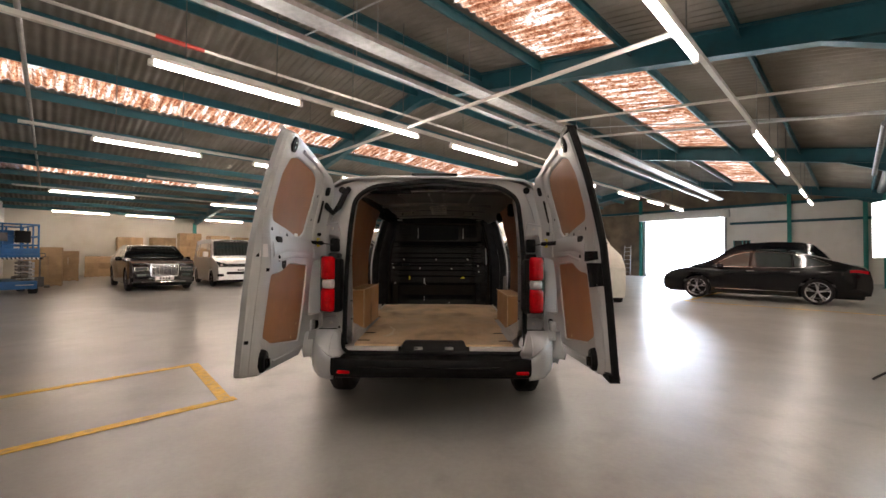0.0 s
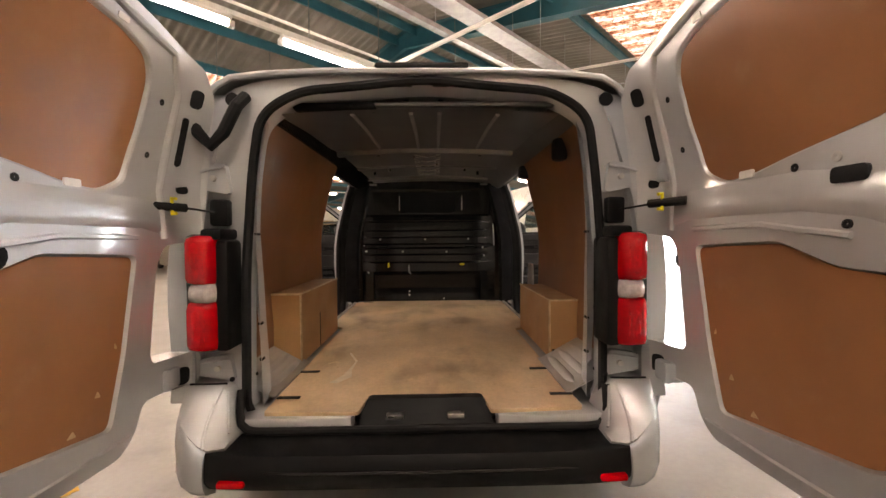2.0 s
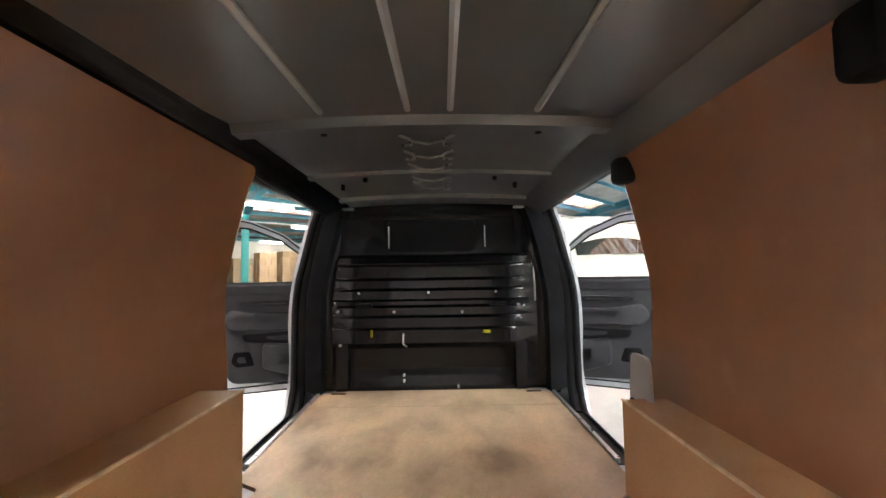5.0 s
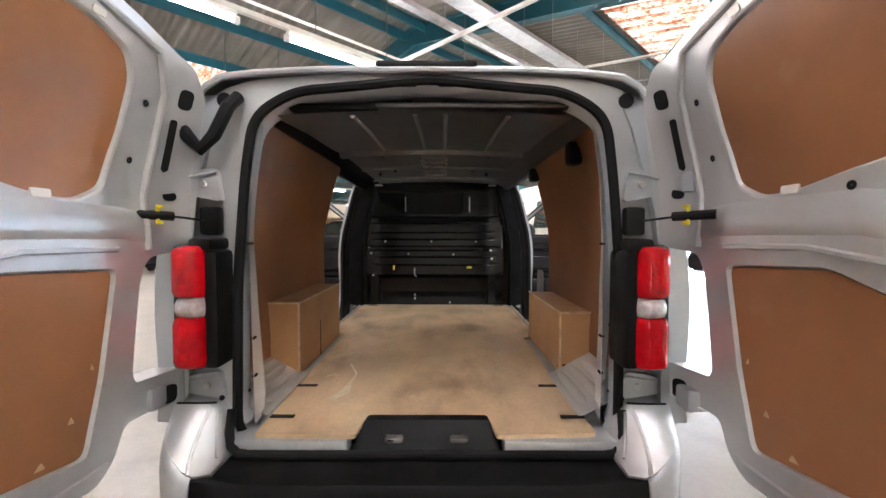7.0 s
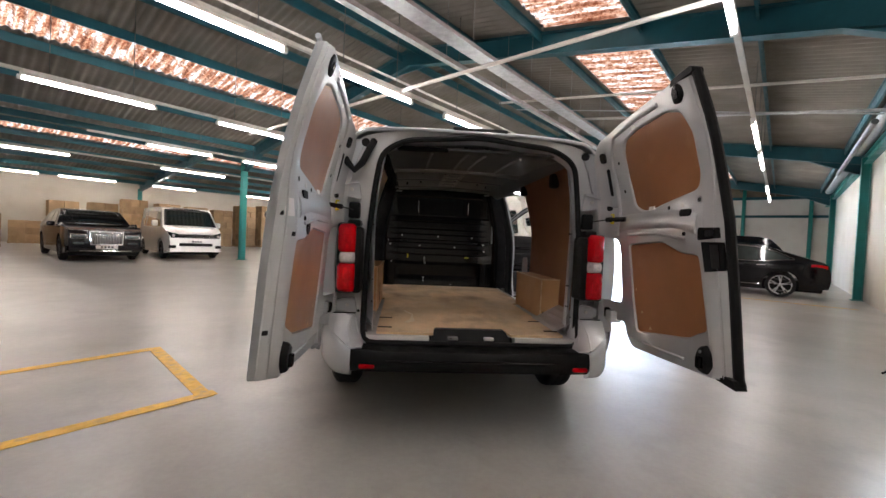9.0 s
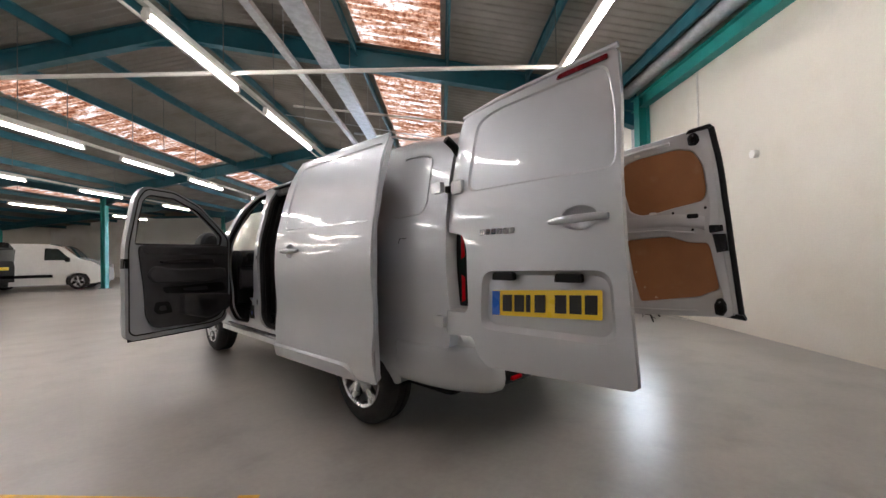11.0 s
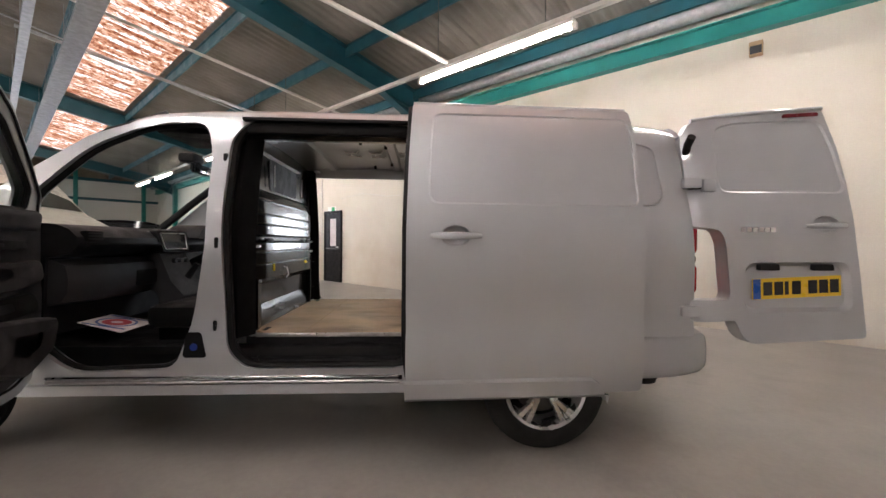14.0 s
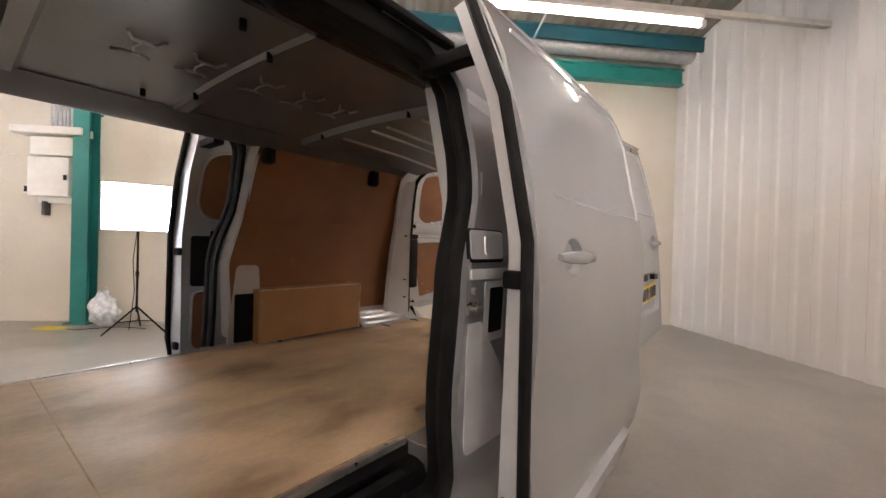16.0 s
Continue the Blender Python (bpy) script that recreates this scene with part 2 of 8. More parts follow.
GROUND = material("bright_yard_concrete", (0.72, 0.72, 0.71), 0.8, vary=0.08, scale=0.6)
SKYSHEET = skylight_sheet("weathered_skylight")
TUBEGLOW = glow("tube_glow", (1.0, 0.925, 0.885), TUBE)
WARMTUBE = glow("warm_tube_glow", (1.0, 0.86, 0.75), TUBE)
DAYLIGHT = glow("hazy_daylight", (0.72, 0.85, 1.0), 1.9)
BOXGLOW = glow("lightbox_glow", (0.84, 0.92, 1.0), 2.3)
# cream wall paint made whiter in place of light that misses the gate wall
GABLE_LIT = material("lit_gable_paint", (0.80, 0.775, 0.725), 0.7, vary=0.04, scale=0.9, stain=(0.68, 0.64, 0.57), stain_scale=1.1, stain_at=0.64)
FITTING = material("white_fitting", (0.75, 0.74, 0.70), 0.4, vary=0.04)
EXITGREEN = material("green_sign", (0.02, 0.35, 0.12), 0.5)
REDBOX = material("red_extinguisher_paint", (0.55, 0.03, 0.025), 0.35)

# ---- mesh helpers ----
ROT = Matrix.Rotation(radians(45), 4, "Z")     # the hall stands at 45 degrees to the van


def link(name, bm, mat, parent=None, label="", sharp=32.0, m=None):
    if m is not None:
        bm.transform(m)
    bmesh.ops.recalc_face_normals(bm, faces=bm.faces)
    lim = radians(sharp)
    for e in bm.edges:
        e.smooth = len(e.link_faces) == 2 and e.calc_face_angle(9) < lim
    for f in bm.faces:
        f.smooth = True
    me = bpy.data.meshes.new(name)
    bm.to_mesh(me)
    bm.free()
    me.materials.append(mat)
    ob = new(name, me)
    if parent is not None:
        ob.parent = parent
        ob.matrix_parent_inverse = parent_world(parent).inverted()
    if label:
        ob["label"] = label
    return ob


def parent_world(ob):
    m = ob.matrix_basis.copy()
    while ob.parent is not None:
        m = ob.parent.matrix_basis @ ob.matrix_parent_inverse @ m
        ob = ob.parent
    return m


def part(name, bm, mat, parent, label="", **k):
    return link(name, bm, mat, parent, label, **k)


def thing(name, base, label, category, group="", kind=""):
    e = new(name)
    e.empty_display_size = 0.2
    e.location = base
    return tagged(e, label, category, group, kind)


def fixed(name, bm, mat, label, category, m=None, sharp=32.0):
    """A piece of the setting."""
    return tagged(link(name, bm, mat, m=m, sharp=sharp), label, category, kind="structure")


def box(x0, x1, y0, y1, z0, z1, bev=0.0, seg=2, bm=None):
    bm = bm or bmesh.new()
    mt = Matrix.LocRotScale(((x0 + x1) / 2, (y0 + y1) / 2, (z0 + z1) / 2), None, (abs(x1 - x0), abs(y1 - y0), abs(z1 - z0)))
    vs = bmesh.ops.create_cube(bm, size=1, matrix=mt)["verts"]
    if bev:
        es = list({e for v in vs for e in v.link_edges})
        bmesh.ops.bevel(bm, geom=es, offset=bev, segments=seg, affect="EDGES", profile=0.5)
    return bm


def rod(a, b, r, seg=10, bm=None, r2=None):
    bm = bm or bmesh.new()
    a, b = Vector(a), Vector(b)
    q = (b - a).to_track_quat("Z", "Y").to_matrix().to_4x4()
    bmesh.ops.create_cone(bm, cap_ends=True, segments=seg, radius1=r, radius2=r if r2 is None else r2, depth=(b - a).length,
                          matrix=Matrix.Translation((a + b) / 2) @ q)
    return bm


def tube(points, r, seg=10, closed=False, bm=None):
    """A round bar along a line of points."""
    bm = bm or bmesh.new()
    pts = [Vector(p) for p in points]
    n, rings = len(pts), []
    mid = sum(pts, Vector()) / n
    up = sum(((pts[i] - mid).cross(pts[(i + 1) % n] - mid) for i in range(n)), Vector())
    flat = up.length > 1e-6          # bent lines turn about the normal of their own plane
    up = up.normalized() if flat else Vector((0.013, 0.027, 1))
    for i, p in enumerate(pts):
        d = (pts[(i + 1) % n] - pts[i - 1]) if closed else (pts[min(i + 1, n - 1)] - pts[max(i - 1, 0)])
        d.normalize()
        s = d.cross(up if abs(d.dot(up)) < 0.95 else Vector((1, 0.02, 0))).normalized()
        w = s.cross(d)
        rings.append([bm.verts.new(p + r * (math.cos(k * math.tau / seg) * s + math.sin(k * math.tau / seg) * w)) for k in range(seg)])
    bridge(bm, rings, closed)
    return bm


def bridge(bm, rings, closed=False, caps=True, open_ring=False):
    n = len(rings)
    for i in range(n if closed else n - 1):
        a, b = rings[i], rings[(i + 1) % n]
        for k in range(len(a) - (1 if open_ring else 0)):
            l = (k + 1) % len(a)
            bm.faces.new((a[k], a[l], b[l], b[k]))
    if caps and not closed and not open_ring:
        bm.faces.new(rings[0][::-1]), bm.faces.new(rings[-1])


def loft(rings, bm=None, closed=False, caps=True, open_ring=False):
    bm = bm or bmesh.new()
    bridge(bm, [[bm.verts.new(p) for p in r] for r in rings], closed, caps, open_ring)
    return bm


def rounded(pts, r=0.03, n=4):
    """The outline with its corners rounded; a point may carry its own radius."""
    out = []
    m = len(pts)
    for i in range(m):
        p, a, b = (Vector(q[:2]) for q in (pts[i], pts[i - 1], pts[(i + 1) % m]))
        rr = pts[i][2] if len(pts[i]) > 2 else r
        u, w = (a - p), (b - p)
        d = min(rr, 0.45 * u.length, 0.45 * w.length)
        if d < 1e-4:
            out.append((p.x, p.y))
            continue
        u, w = p + u.normalized() * d, p + w.normalized() * d
        for k in range(n + 1):
            s = k / n
            q = u * (1 - s) ** 2 + p * (2 * s * (1 - s)) + w * s * s
            out.append((q.x, q.y))
    return out


def sheet(outline, to, thick=0.02, holes=(), cuts_a=(), cuts_b=(), bm=None):
    """A plate of any outline, with holes, bent by to(a, b, depth)."""
    b2 = bmesh.new()
    edges = []
    for loop in (outline, *holes):
        vs = [b2.verts.new((a, b, 0)) for a, b in loop]
        edges += [b2.edges.new((vs[i], vs[(i + 1) % len(vs)])) for i in range(len(vs))]
    bmesh.ops.triangle_fill(b2, use_beauty=True, use_dissolve=False, edges=edges)
    for k, cuts in ((0, cuts_a), (1, cuts_b)):
        no = (1, 0, 0) if k == 0 else (0, 1, 0)
        for c in cuts:
            bmesh.ops.bisect_plane(b2, geom=[*b2.verts, *b2.edges, *b2.faces], dist=1e-5, plane_co=(c, 0, 0) if k == 0 else (0, c, 0), plane_no=no)
    if thick:
        fs = list(b2.faces)
        got = bmesh.ops.extrude_face_region(b2, geom=fs)["geom"]
        for g in got:
            if isinstance(g, bmesh.types.BMVert):
                g.co.z = thick
    for v in b2.verts:
        v.co = Vector(to(v.co.x, v.co.y, v.co.z))
    if bm is None:
        return b2
    me = bpy.data.meshes.new("tmp")
    b2.to_mesh(me)
    b2.free()
    bm.from_mesh(me)
    bpy.data.meshes.remove(me)
    return bm


def steps(a, b, d):
    n = max(1, round((b - a) / d))
    return [a + (b - a) * k / n for k in range(n + 1)]


def curve_at(table, x):
    for (x0, y0), (x1, y1) in zip(table, table[1:]):
        if x <= x1:
            s = max(0.0, min(1.0, (x - x0) / (x1 - x0)))
            return y0 + (y1 - y0) * s
    return table[-1][1]

# ---- the hall ----
U0, U1, V0, V1 = -3.85, 27.5, -3.3, 30.0
RIDGE, SLOPE, EAVE = 5.9, 0.18, 4.9
VALLEY = 15.1
RIDGE_FAR = 18.8
RAFTERS = (5.15, 14.5, 23.9)


def roof_z(v):
    if v <= RIDGE:
        return EAVE + SLOPE * v
    if v <= VALLEY:
        return EAVE + SLOPE * (2 * RIDGE - v)
    low = EAVE + SLOPE * (2 * RIDGE - VALLEY)
    return low + SLOPE * (v - VALLEY) if v < RIDGE_FAR else low + SLOPE * (RIDGE_FAR - VALLEY) - 0.105 * (v - RIDGE_FAR)


def floor_mesh():
    return box(U0 - 0.3, U1 + 0.3, V0 - 0.3, V1 + 0.3, -0.3, 0.0)


fixed("floor", floor_mesh(), FLOOR, "grey painted concrete floor with a dull shine", "floor", ROT)
fixed("ground", box(U1 + 0.3, 260, -200, 200, -0.34, -0.02), GROUND, "bright sunlit concrete yard outside the gate", "ground", ROT)


# long cream wall beside the van
fixed("wall_south", sheet([(U0 - 0.3, -0.05), (U1 + 0.3, -0.05), (U1 + 0.3, 4.28), (U0 - 0.3, 4.28)], lambda a, b, d: (a, V0 - d, b), 0.25),
      WALL, "cream painted masonry wall", "wall", ROT)
# ribbed white sheet wall at the end
ribs = []
v = V0
while v < V1:
    ribs += [(v, 0), (v + 0.15, 0), (v + 0.175, 0.022), (v + 0.235, 0.022), (v + 0.26, 0)]
    v += 0.26
ribbed = bmesh.new()
cols = [[ribbed.verts.new((U0 + d, a, z)) for z in (0.0, 2.4, min(7.0, roof_z(a) + 0.06))] for a, d in ribs]
for p, q in zip(cols, cols[1:]):
    for k in range(2):
        ribbed.faces.new((p[k], q[k], q[k + 1], p[k + 1]))
fixed("wall_west", ribbed, SHEETW, "white ribbed steel sheet wall", "wall", ROT, sharp=20)
fixed("wall_west_backing", box(U0 - 0.3, U0 - 0.05, V0, V1, -0.05, 7.0), SHEETW, "backing of the ribbed sheet wall", "wall", ROT)
GATE = (3.37, 7.9, 3.75)     # its two sides and its height
fixed("wall_east", sheet([(V0, -0.05), (V1, -0.05), (V1, 7.0), (V0, 7.0)], lambda a, b, d: (U1 + d, a, b), 0.25,
                         [[(GATE[0], 0.0), (GATE[1], 0.0), (GATE[1], GATE[2]), (GATE[0], GATE[2])], [(2.10, 1.35), (2.92, 1.35), (2.92, 2.32), (2.10, 2.32)]]),
      GABLE_LIT, "wall lightened as if lit, with a tall open roller gate", "wall", ROT)
fixed("wall_east_upper", sheet([(V0, 4.47), (V1, 4.47), (V1, 6.9), (V0, 6.9)], lambda a, b, d: (U1 - 0.03 + d, a, b), 0.02), DARKWALL, "dark brown stained boarding above the gate wall", "wall", ROT)
fixed("wall_east_side", sheet([(GATE[1] + 0.2, 0.0), (12.0, 0.0), (12.0, 4.29), (GATE[1] + 0.2, 4.29)], lambda a, b, d: (U1 - 0.03 + d, a, b), 0.02), DARKWALL, "dull brown boarding beside the gate", "wall", ROT)
fixed("wall_north", box(U0 - 0.3, U1 + 0.3, V1, V1 + 0.25, -0.05, 7.0), WALL, "cream painted far wall behind the pallets", "wall", ROT)

# ---- roof ----
PITCH = 0.178


def wave_roof(name, u0, u1, v0, v1, mat, label, lift=0.0):
    """Corrugated sheeting; its waves run down the slope."""
    bm = bmesh.new()
    n = max(1, round((u1 - u0) / PITCH)) * 6
    rows = steps(v0, v1, 2.6)
    grid = []
    for i in range(n + 1):
        u = u0 + (u1 - u0) * i / n
        w = 0.026 * math.cos(math.tau * (u - U0) / PITCH)
        grid.append([bm.verts.new((u, q, roof_z(q) + w + lift)) for q in rows])
    for a, b in zip(grid, grid[1:]):
        for k in range(len(rows) - 1):
            bm.faces.new((a[k], b[k], b[k + 1], a[k + 1]))
    return fixed(name, bm, mat, label, "roof" if mat is ROOFING else "skylight", ROT, sharp=80)


LIT = ((U0, 4.95), (5.6, 14.1), (15.2, 23.4))
GREYL = "grey corrugated fibre-cement roof sheets, dusty and stained"
SKYL = "translucent corrugated roof light stained with rust-coloured moss"
wave_roof("ceiling_1", U0, U1, V0 - 0.2, 0.62, ROOFING, GREYL)
wave_roof("ceiling_2", U0, U1, 2.15, RIDGE, ROOFING, GREYL)
wave_roof("ceiling_3", U0, U1, RIDGE, 9.5, ROOFING, GREYL)
wave_roof("ceiling_4", U0, U1, 10.75, VALLEY, ROOFING, GREYL)
wave_roof("ceiling_5", U0, U1, VALLEY, RIDGE_FAR, ROOFING, GREYL)
wave_roof("ceiling_6", U0, U1, RIDGE_FAR, 19.9, ROOFING, GREYL)
wave_roof("ceiling_7", U0, U1, 21.2, V1 + 0.2, ROOFING, GREYL)
num = 8
for v0, v1 in ((0.62, 2.15), (9.5, 10.75), (19.9, 21.2)):
    at = U0
    for k, (a, b) in enumerate(LIT):
        if a > at + 0.05:
            wave_roof("ceiling_%d" % num, at, a, v0, v1, ROOFING, GREYL)
            num += 1
        wave_roof("roof_light_%d" % (num), a, b, v0, v1, SKYSHEET, SKYL)
        num += 1
        at = b
    wave_roof("ceiling_%d" % num, at, U1, v0, v1, ROOFING, GREYL)
    num += 1


def beam(points, w, h, flange=0.016, web=0.012):
    """An I-beam whose top edge follows the points (v, z) at u = 0."""
    bm = bmesh.new()
    prof = [(-w / 2, 0), (w / 2, 0), (w / 2, -flange), (web / 2, -flange), (web / 2, -h + flange), (w / 2, -h + flange), (w / 2, -h), (-w / 2, -h),
            (-w / 2, -h + flange), (-web / 2, -h + flange), (-web / 2, -flange), (-w / 2, -flange)]
    loft([[(a, v, z + b) for a, b in prof] for v, z in points], bm)
    return bm


for k, u in enumerate(RAFTERS):
    pts = [(v, roof_z(v) - 0.05) for v in (V0 + 0.05, RIDGE, VALLEY)]
    bm = beam(pts, 0.19, 0.42)
    # haunches at eave, ridge and valley
    for v, d, dr in ((V0 + 0.1, 1.3, 1), (VALLEY - 0.1, 1.3, -1)):
        z0 = roof_z(v) - 0.45
        sheet([(v, z0 + 0.02), (v + dr * d, roof_z(v + dr * d) - 0.46), (v, z0 - 0.34)], lambda a, b, c: (c - 0.008, a, b), 0.016, bm=bm)
        z1 = roof_z(v + dr * d) - 0.46
        sheet([(v, z0 - 0.34), (v, z0 - 0.326), (v + dr * d, z1 + 0.014), (v + dr * d, z1)], lambda a, b, c: (c - 0.095, a, b), 0.19, bm=bm)
    zr = roof_z(RIDGE) - 0.45
    sheet([(RIDGE - 0.9, zr - 0.15), (RIDGE + 0.9, zr - 0.15), (RIDGE, zr + 0.05)], lambda a, b, c: (c - 0.008, a, b), 0.016, bm=bm)
    fixed("rafter_%d" % (k + 1), bm, TEAL, "dark teal painted steel portal rafter", "roof beam", Matrix.Translation((0, 0, 0)) @ ROT @ Matrix.Translation((u, 0, 0)))
    bm = beam([(VALLEY, roof_z(VALLEY) - 0.05), (RIDGE_FAR, roof_z(RIDGE_FAR) - 0.05), (V1, roof_z(V1) - 0.05)], 0.19, 0.42)
    fixed("far_rafter_%d" % (k + 1), bm, TEAL, "dark teal painted steel portal rafter of the far bay", "roof beam", ROT @ Matrix.Translation((u, 0, 0)))
    for nm, v in (("column", V0 + 0.12), ("valley_column", VALLEY), ("far_column", V1 - 0.12)):
        bm = bmesh.new()
        box(-0.1, 0.1, -0.1, -0.086, 0, roof_z(v) - 0.3, bm=bm), box(-0.1, 0.1, 0.086, 0.1, 0, roof_z(v) - 0.3, bm=bm)
        box(-0.006, 0.006, -0.086, 0.086, 0, roof_z(v) - 0.3, bm=bm), box(-0.15, 0.15, -0.15, 0.15, 0, 0.018, bm=bm)
        fixed("%s_%d" % (nm, k + 1), bm, TEALC, "teal painted steel column on a base plate", "column", ROT @ Matrix.Translation((u - 0.32 if nm == "column" else u, v, 0)))

for k, v in enumerate((-2.75, -1.05, 0.5, 2.3, 3.9, 5.6, 6.2, 7.9, 9.4, 10.9, 12.5, 14.2, 16.2, 17.8, 19.7, 21.4, 23.2, 25.0, 27.0, 28.8)):
    z = roof_z(v) - 0.035
    s = 1 if (v < RIDGE or VALLEY < v < RIDGE_FAR) else -1
    prof = [(-0.035, 0), (0.035, 0), (0.035, -0.012), (0.005, -0.012), (0.005, -0.19), (-0.035, -0.19), (-0.035, -0.178), (-0.007, -0.178), (-0.007, -0.012), (-0.035, -0.012)]
    bm = loft([[(u, v + s * a, z + b) for a, b in prof] for u in (U0, U1)])
    fixed("purlin_%d" % (k + 1), bm, TEAL, "teal painted steel purlin under the roof sheets", "roof beam", ROT)

bm = beam([(0, 0), (1, 0)], 0.16, 0.24)
bm.transform(Matrix(((0, U1 - U0, 0, U0), (1, 0, 0, V0 + 0.09), (0, 0, 1, 4.08), (0, 0, 0, 1))))
fixed("eaves_beam", bm, TEALC, "teal painted eaves beam along the cream wall", "roof beam", ROT)
bm = loft([[(u, V0 + 0.26 + 0.14 * math.cos(t), 4.24 - 0.12 * math.sin(t)) for t in steps(0, math.pi, 0.4)] for u in steps(U0, U1, 8)], open_ring=True)
fixed("gutter", bm, GALV, "dull grey valley gutter above the eaves beam", "gutter", ROT)

# galvanised cable trays, pipes and conduits
for k, (v, w, h) in enumerate(((2.92, 0.11, 0.07), (2.38, 0.27, 0.06))):
    bm = bmesh.new()
    for a, b, c, d in ((-w / 2, w / 2, 0, 0.004), (-w / 2, -w / 2 + 0.004, 0.004, h), (w / 2 - 0.004, w / 2, 0.004, h)):
        box(U0 + 0.4, 21.5, v + a, v + b, 4.12 + c, 4.12 + d, bm=bm)
    for j in range(13):
        u = U0 + 1.2 + 1.9 * j
        rod((u, v, 4.15), (u, v, roof_z(v) - 0.02), 0.005, 6, bm)
    fixed("cable_tray_%d" % (k + 1), bm, TRAY, "galvanised steel cable tray hung on thin rods", "cable tray", ROT)


def pipe(name, pts, r, mat, label, cat="pipe", seg=10):
    fixed(name, tube(pts, r, seg), mat, label, cat, ROT)


pipe("conduit_1", [(2.6, -0.95, 3.62), (2.6, 9.0, 3.62)], 0.028, WHITEPIPE, "long white conduit pipe across the hall")
pipe("conduit_2", [(6.4, -3.0, 3.75), (6.4, 4.0, 4.6)], 0.025, WHITEPIPE, "white conduit pipe under the roof")
pipe("conduit_3", [(8.2, -3.2, 3.72), (8.2, 3.0, 4.5)], 0.03, GALV, "galvanised brace pipe under the roof")
pipe("conduit_4", [(-2.36, 4.53, 4.3), (12.0, 4.53, 4.3)], 0.022, WHITEPIPE, "white conduit pipe beside the lamps")
pipe("conduit_5", [(-2.40, -2.0, 4.35), (-2.40, 26.0, 4.35)], 0.033, GREYPIPE, "long grey service pipe across the hall")
pipe("sprinkler_pipe", [(-1.06, 4.53, 4.3), (-0.46, 4.53, 4.3)], 0.034, REDPIPE, "short red painted pipe under the roof")
pipe("heater_flue", [(8.0, -2.6, 3.55), (13.9, -2.6, 3.55)], 0.05, GREYROD, "dark pipe running below the rafters")
for k, (u, v0, v1) in enumerate(((9.6, -2.9, 5.4), (1.4, 2.4, 5.2), (-1.2, -2.9, 5.0))):
    pipe("brace_%d" % (k + 1), [(u, v0, roof_z(v0) - 0.32), (u, v1, roof_z(v1) - 0.32)], 0.014, GALV, "thin galvanised brace rod")

# ---- fluorescent lamps ----


def batten(u0, u1, v, z, light):
    """A twin fluorescent batten hung on two rods."""
    e = thing("strip_light", ROT @ Vector(((u0 + u1) / 2, v, z)), "bright white fluorescent strip light hung below the roof", "strip light", "strip lights of the hall")
    part("housing", box(u0, u1, v - 0.04, v + 0.04, z + 0.035, z + 0.085, 0.008), FITTING, e, m=ROT)
    part("tube", rod((u0 + 0.03, v, z), (u1 - 0.03, v, z), 0.026, 12), light, e, "glowing white tube", m=ROT)
    for u in (u0, u1):
        part("end_cap", box(u - 0.03 if u == u0 else u - 0.03, u + 0.03, v - 0.03, v + 0.03, z - 0.035, z + 0.036, 0.006), FITTING, e, m=ROT)
    for u in (u0 + 0.35, u1 - 0.35):
        part("hanger", rod((u, v, z + 0.085), (u, v, roof_z(v) - 0.02), 0.007, 6), GREYROD, e, m=ROT)


ROWS_OF_LIGHT = {
    -0.98: ((-2.4, 0.0), (0.78, 3.14), (6.9, 9.15), (9.75, 12.0), (15.4, 17.6), (18.4, 20.6)),
    3.5: ((-1.25, 0.56), (1.1, 2.85), (3.75, 6.0), (8.3, 10.2), (12.0, 13.9), (14.8, 16.7), (17.6, 19.4)),
    8.1: ((-1.5, 0.35), (1.5, 3.3), (3.95, 5.6), (6.6, 8.4), (9.1, 10.9), (13.0, 15.0), (17.0, 19.0)),
    12.6: ((1.3, 3.05), (4.0, 5.8), (7.0, 8.8), (10.5, 12.3), (14.5, 16.3)),
    17.6: ((-2.1, 0.3), (3.0, 5.4), (8.0, 10.4), (13.0, 15.4), (18.0, 20.4)),
    26.6: ((-2.0, 0.3), (1.0, 3.3), (5.0, 7.2), (10.0, 12.4), (16.0, 18.4)),
}
for v, spans in ROWS_OF_LIGHT.items():
    for a, b in spans:
        batten(a, b, v, 3.5, WARMTUBE if v > 10 else TUBEGLOW)
for k, (v, a, b) in enumerate(((-0.98, U0, 21.0), (3.5, -2.5, 19.6), (8.1, -2.5, 19.2), (12.6, 0, 17), (17.6, -3, 21))):
    fixed("lamp_trunking_%d" % (k + 1), box(a, b, v - 0.03, v + 0.03, 3.592, 3.645), WHITEPIPE, "white steel trunking above the strip lights", "trunking", ROT)

# ---- the silver van ----
HALF = [(0.2, 0.86), (0.34, 0.905), (0.42, 0.930), (0.5, 0.947), (0.56, 0.953), (0.62, 0.949), (0.7, 0.939), (0.8, 0.938), (0.92, 0.946), (1.05, 0.953), (1.2, 0.943), (1.32, 0.925), (1.5, 0.882), (1.66, 0.835), (1.76, 0.79), (1.82, 0.755), (1.9, 0.70)]
ROOFL = [(-0.1, 1.845), (0.05, 1.86), (0.5, 1.895), (1.3, 1.92), (2.3, 1.92), (2.8, 1.90), (3.0, 1.875), (3.2, 1.80)]


def half(z, y=1.0):
    w = curve_at(HALF, z)
    if y > 3.7:
        w -= 0.10 * ((y - 3.7) / 1.1) ** 2
    if y < 0.3:
        w -= 0.02 * ((0.3 - y) / 0.3) ** 2
    return w


ZC = [0.34, 0.42, 0.5, 0.56, 0.62, 0.7, 0.8, 0.92, 1.0, 1.1, 1.2, 1.27, 1.32, 1.4, 1.5, 1.58, 1.66, 1.72, 1.76, 1.82]
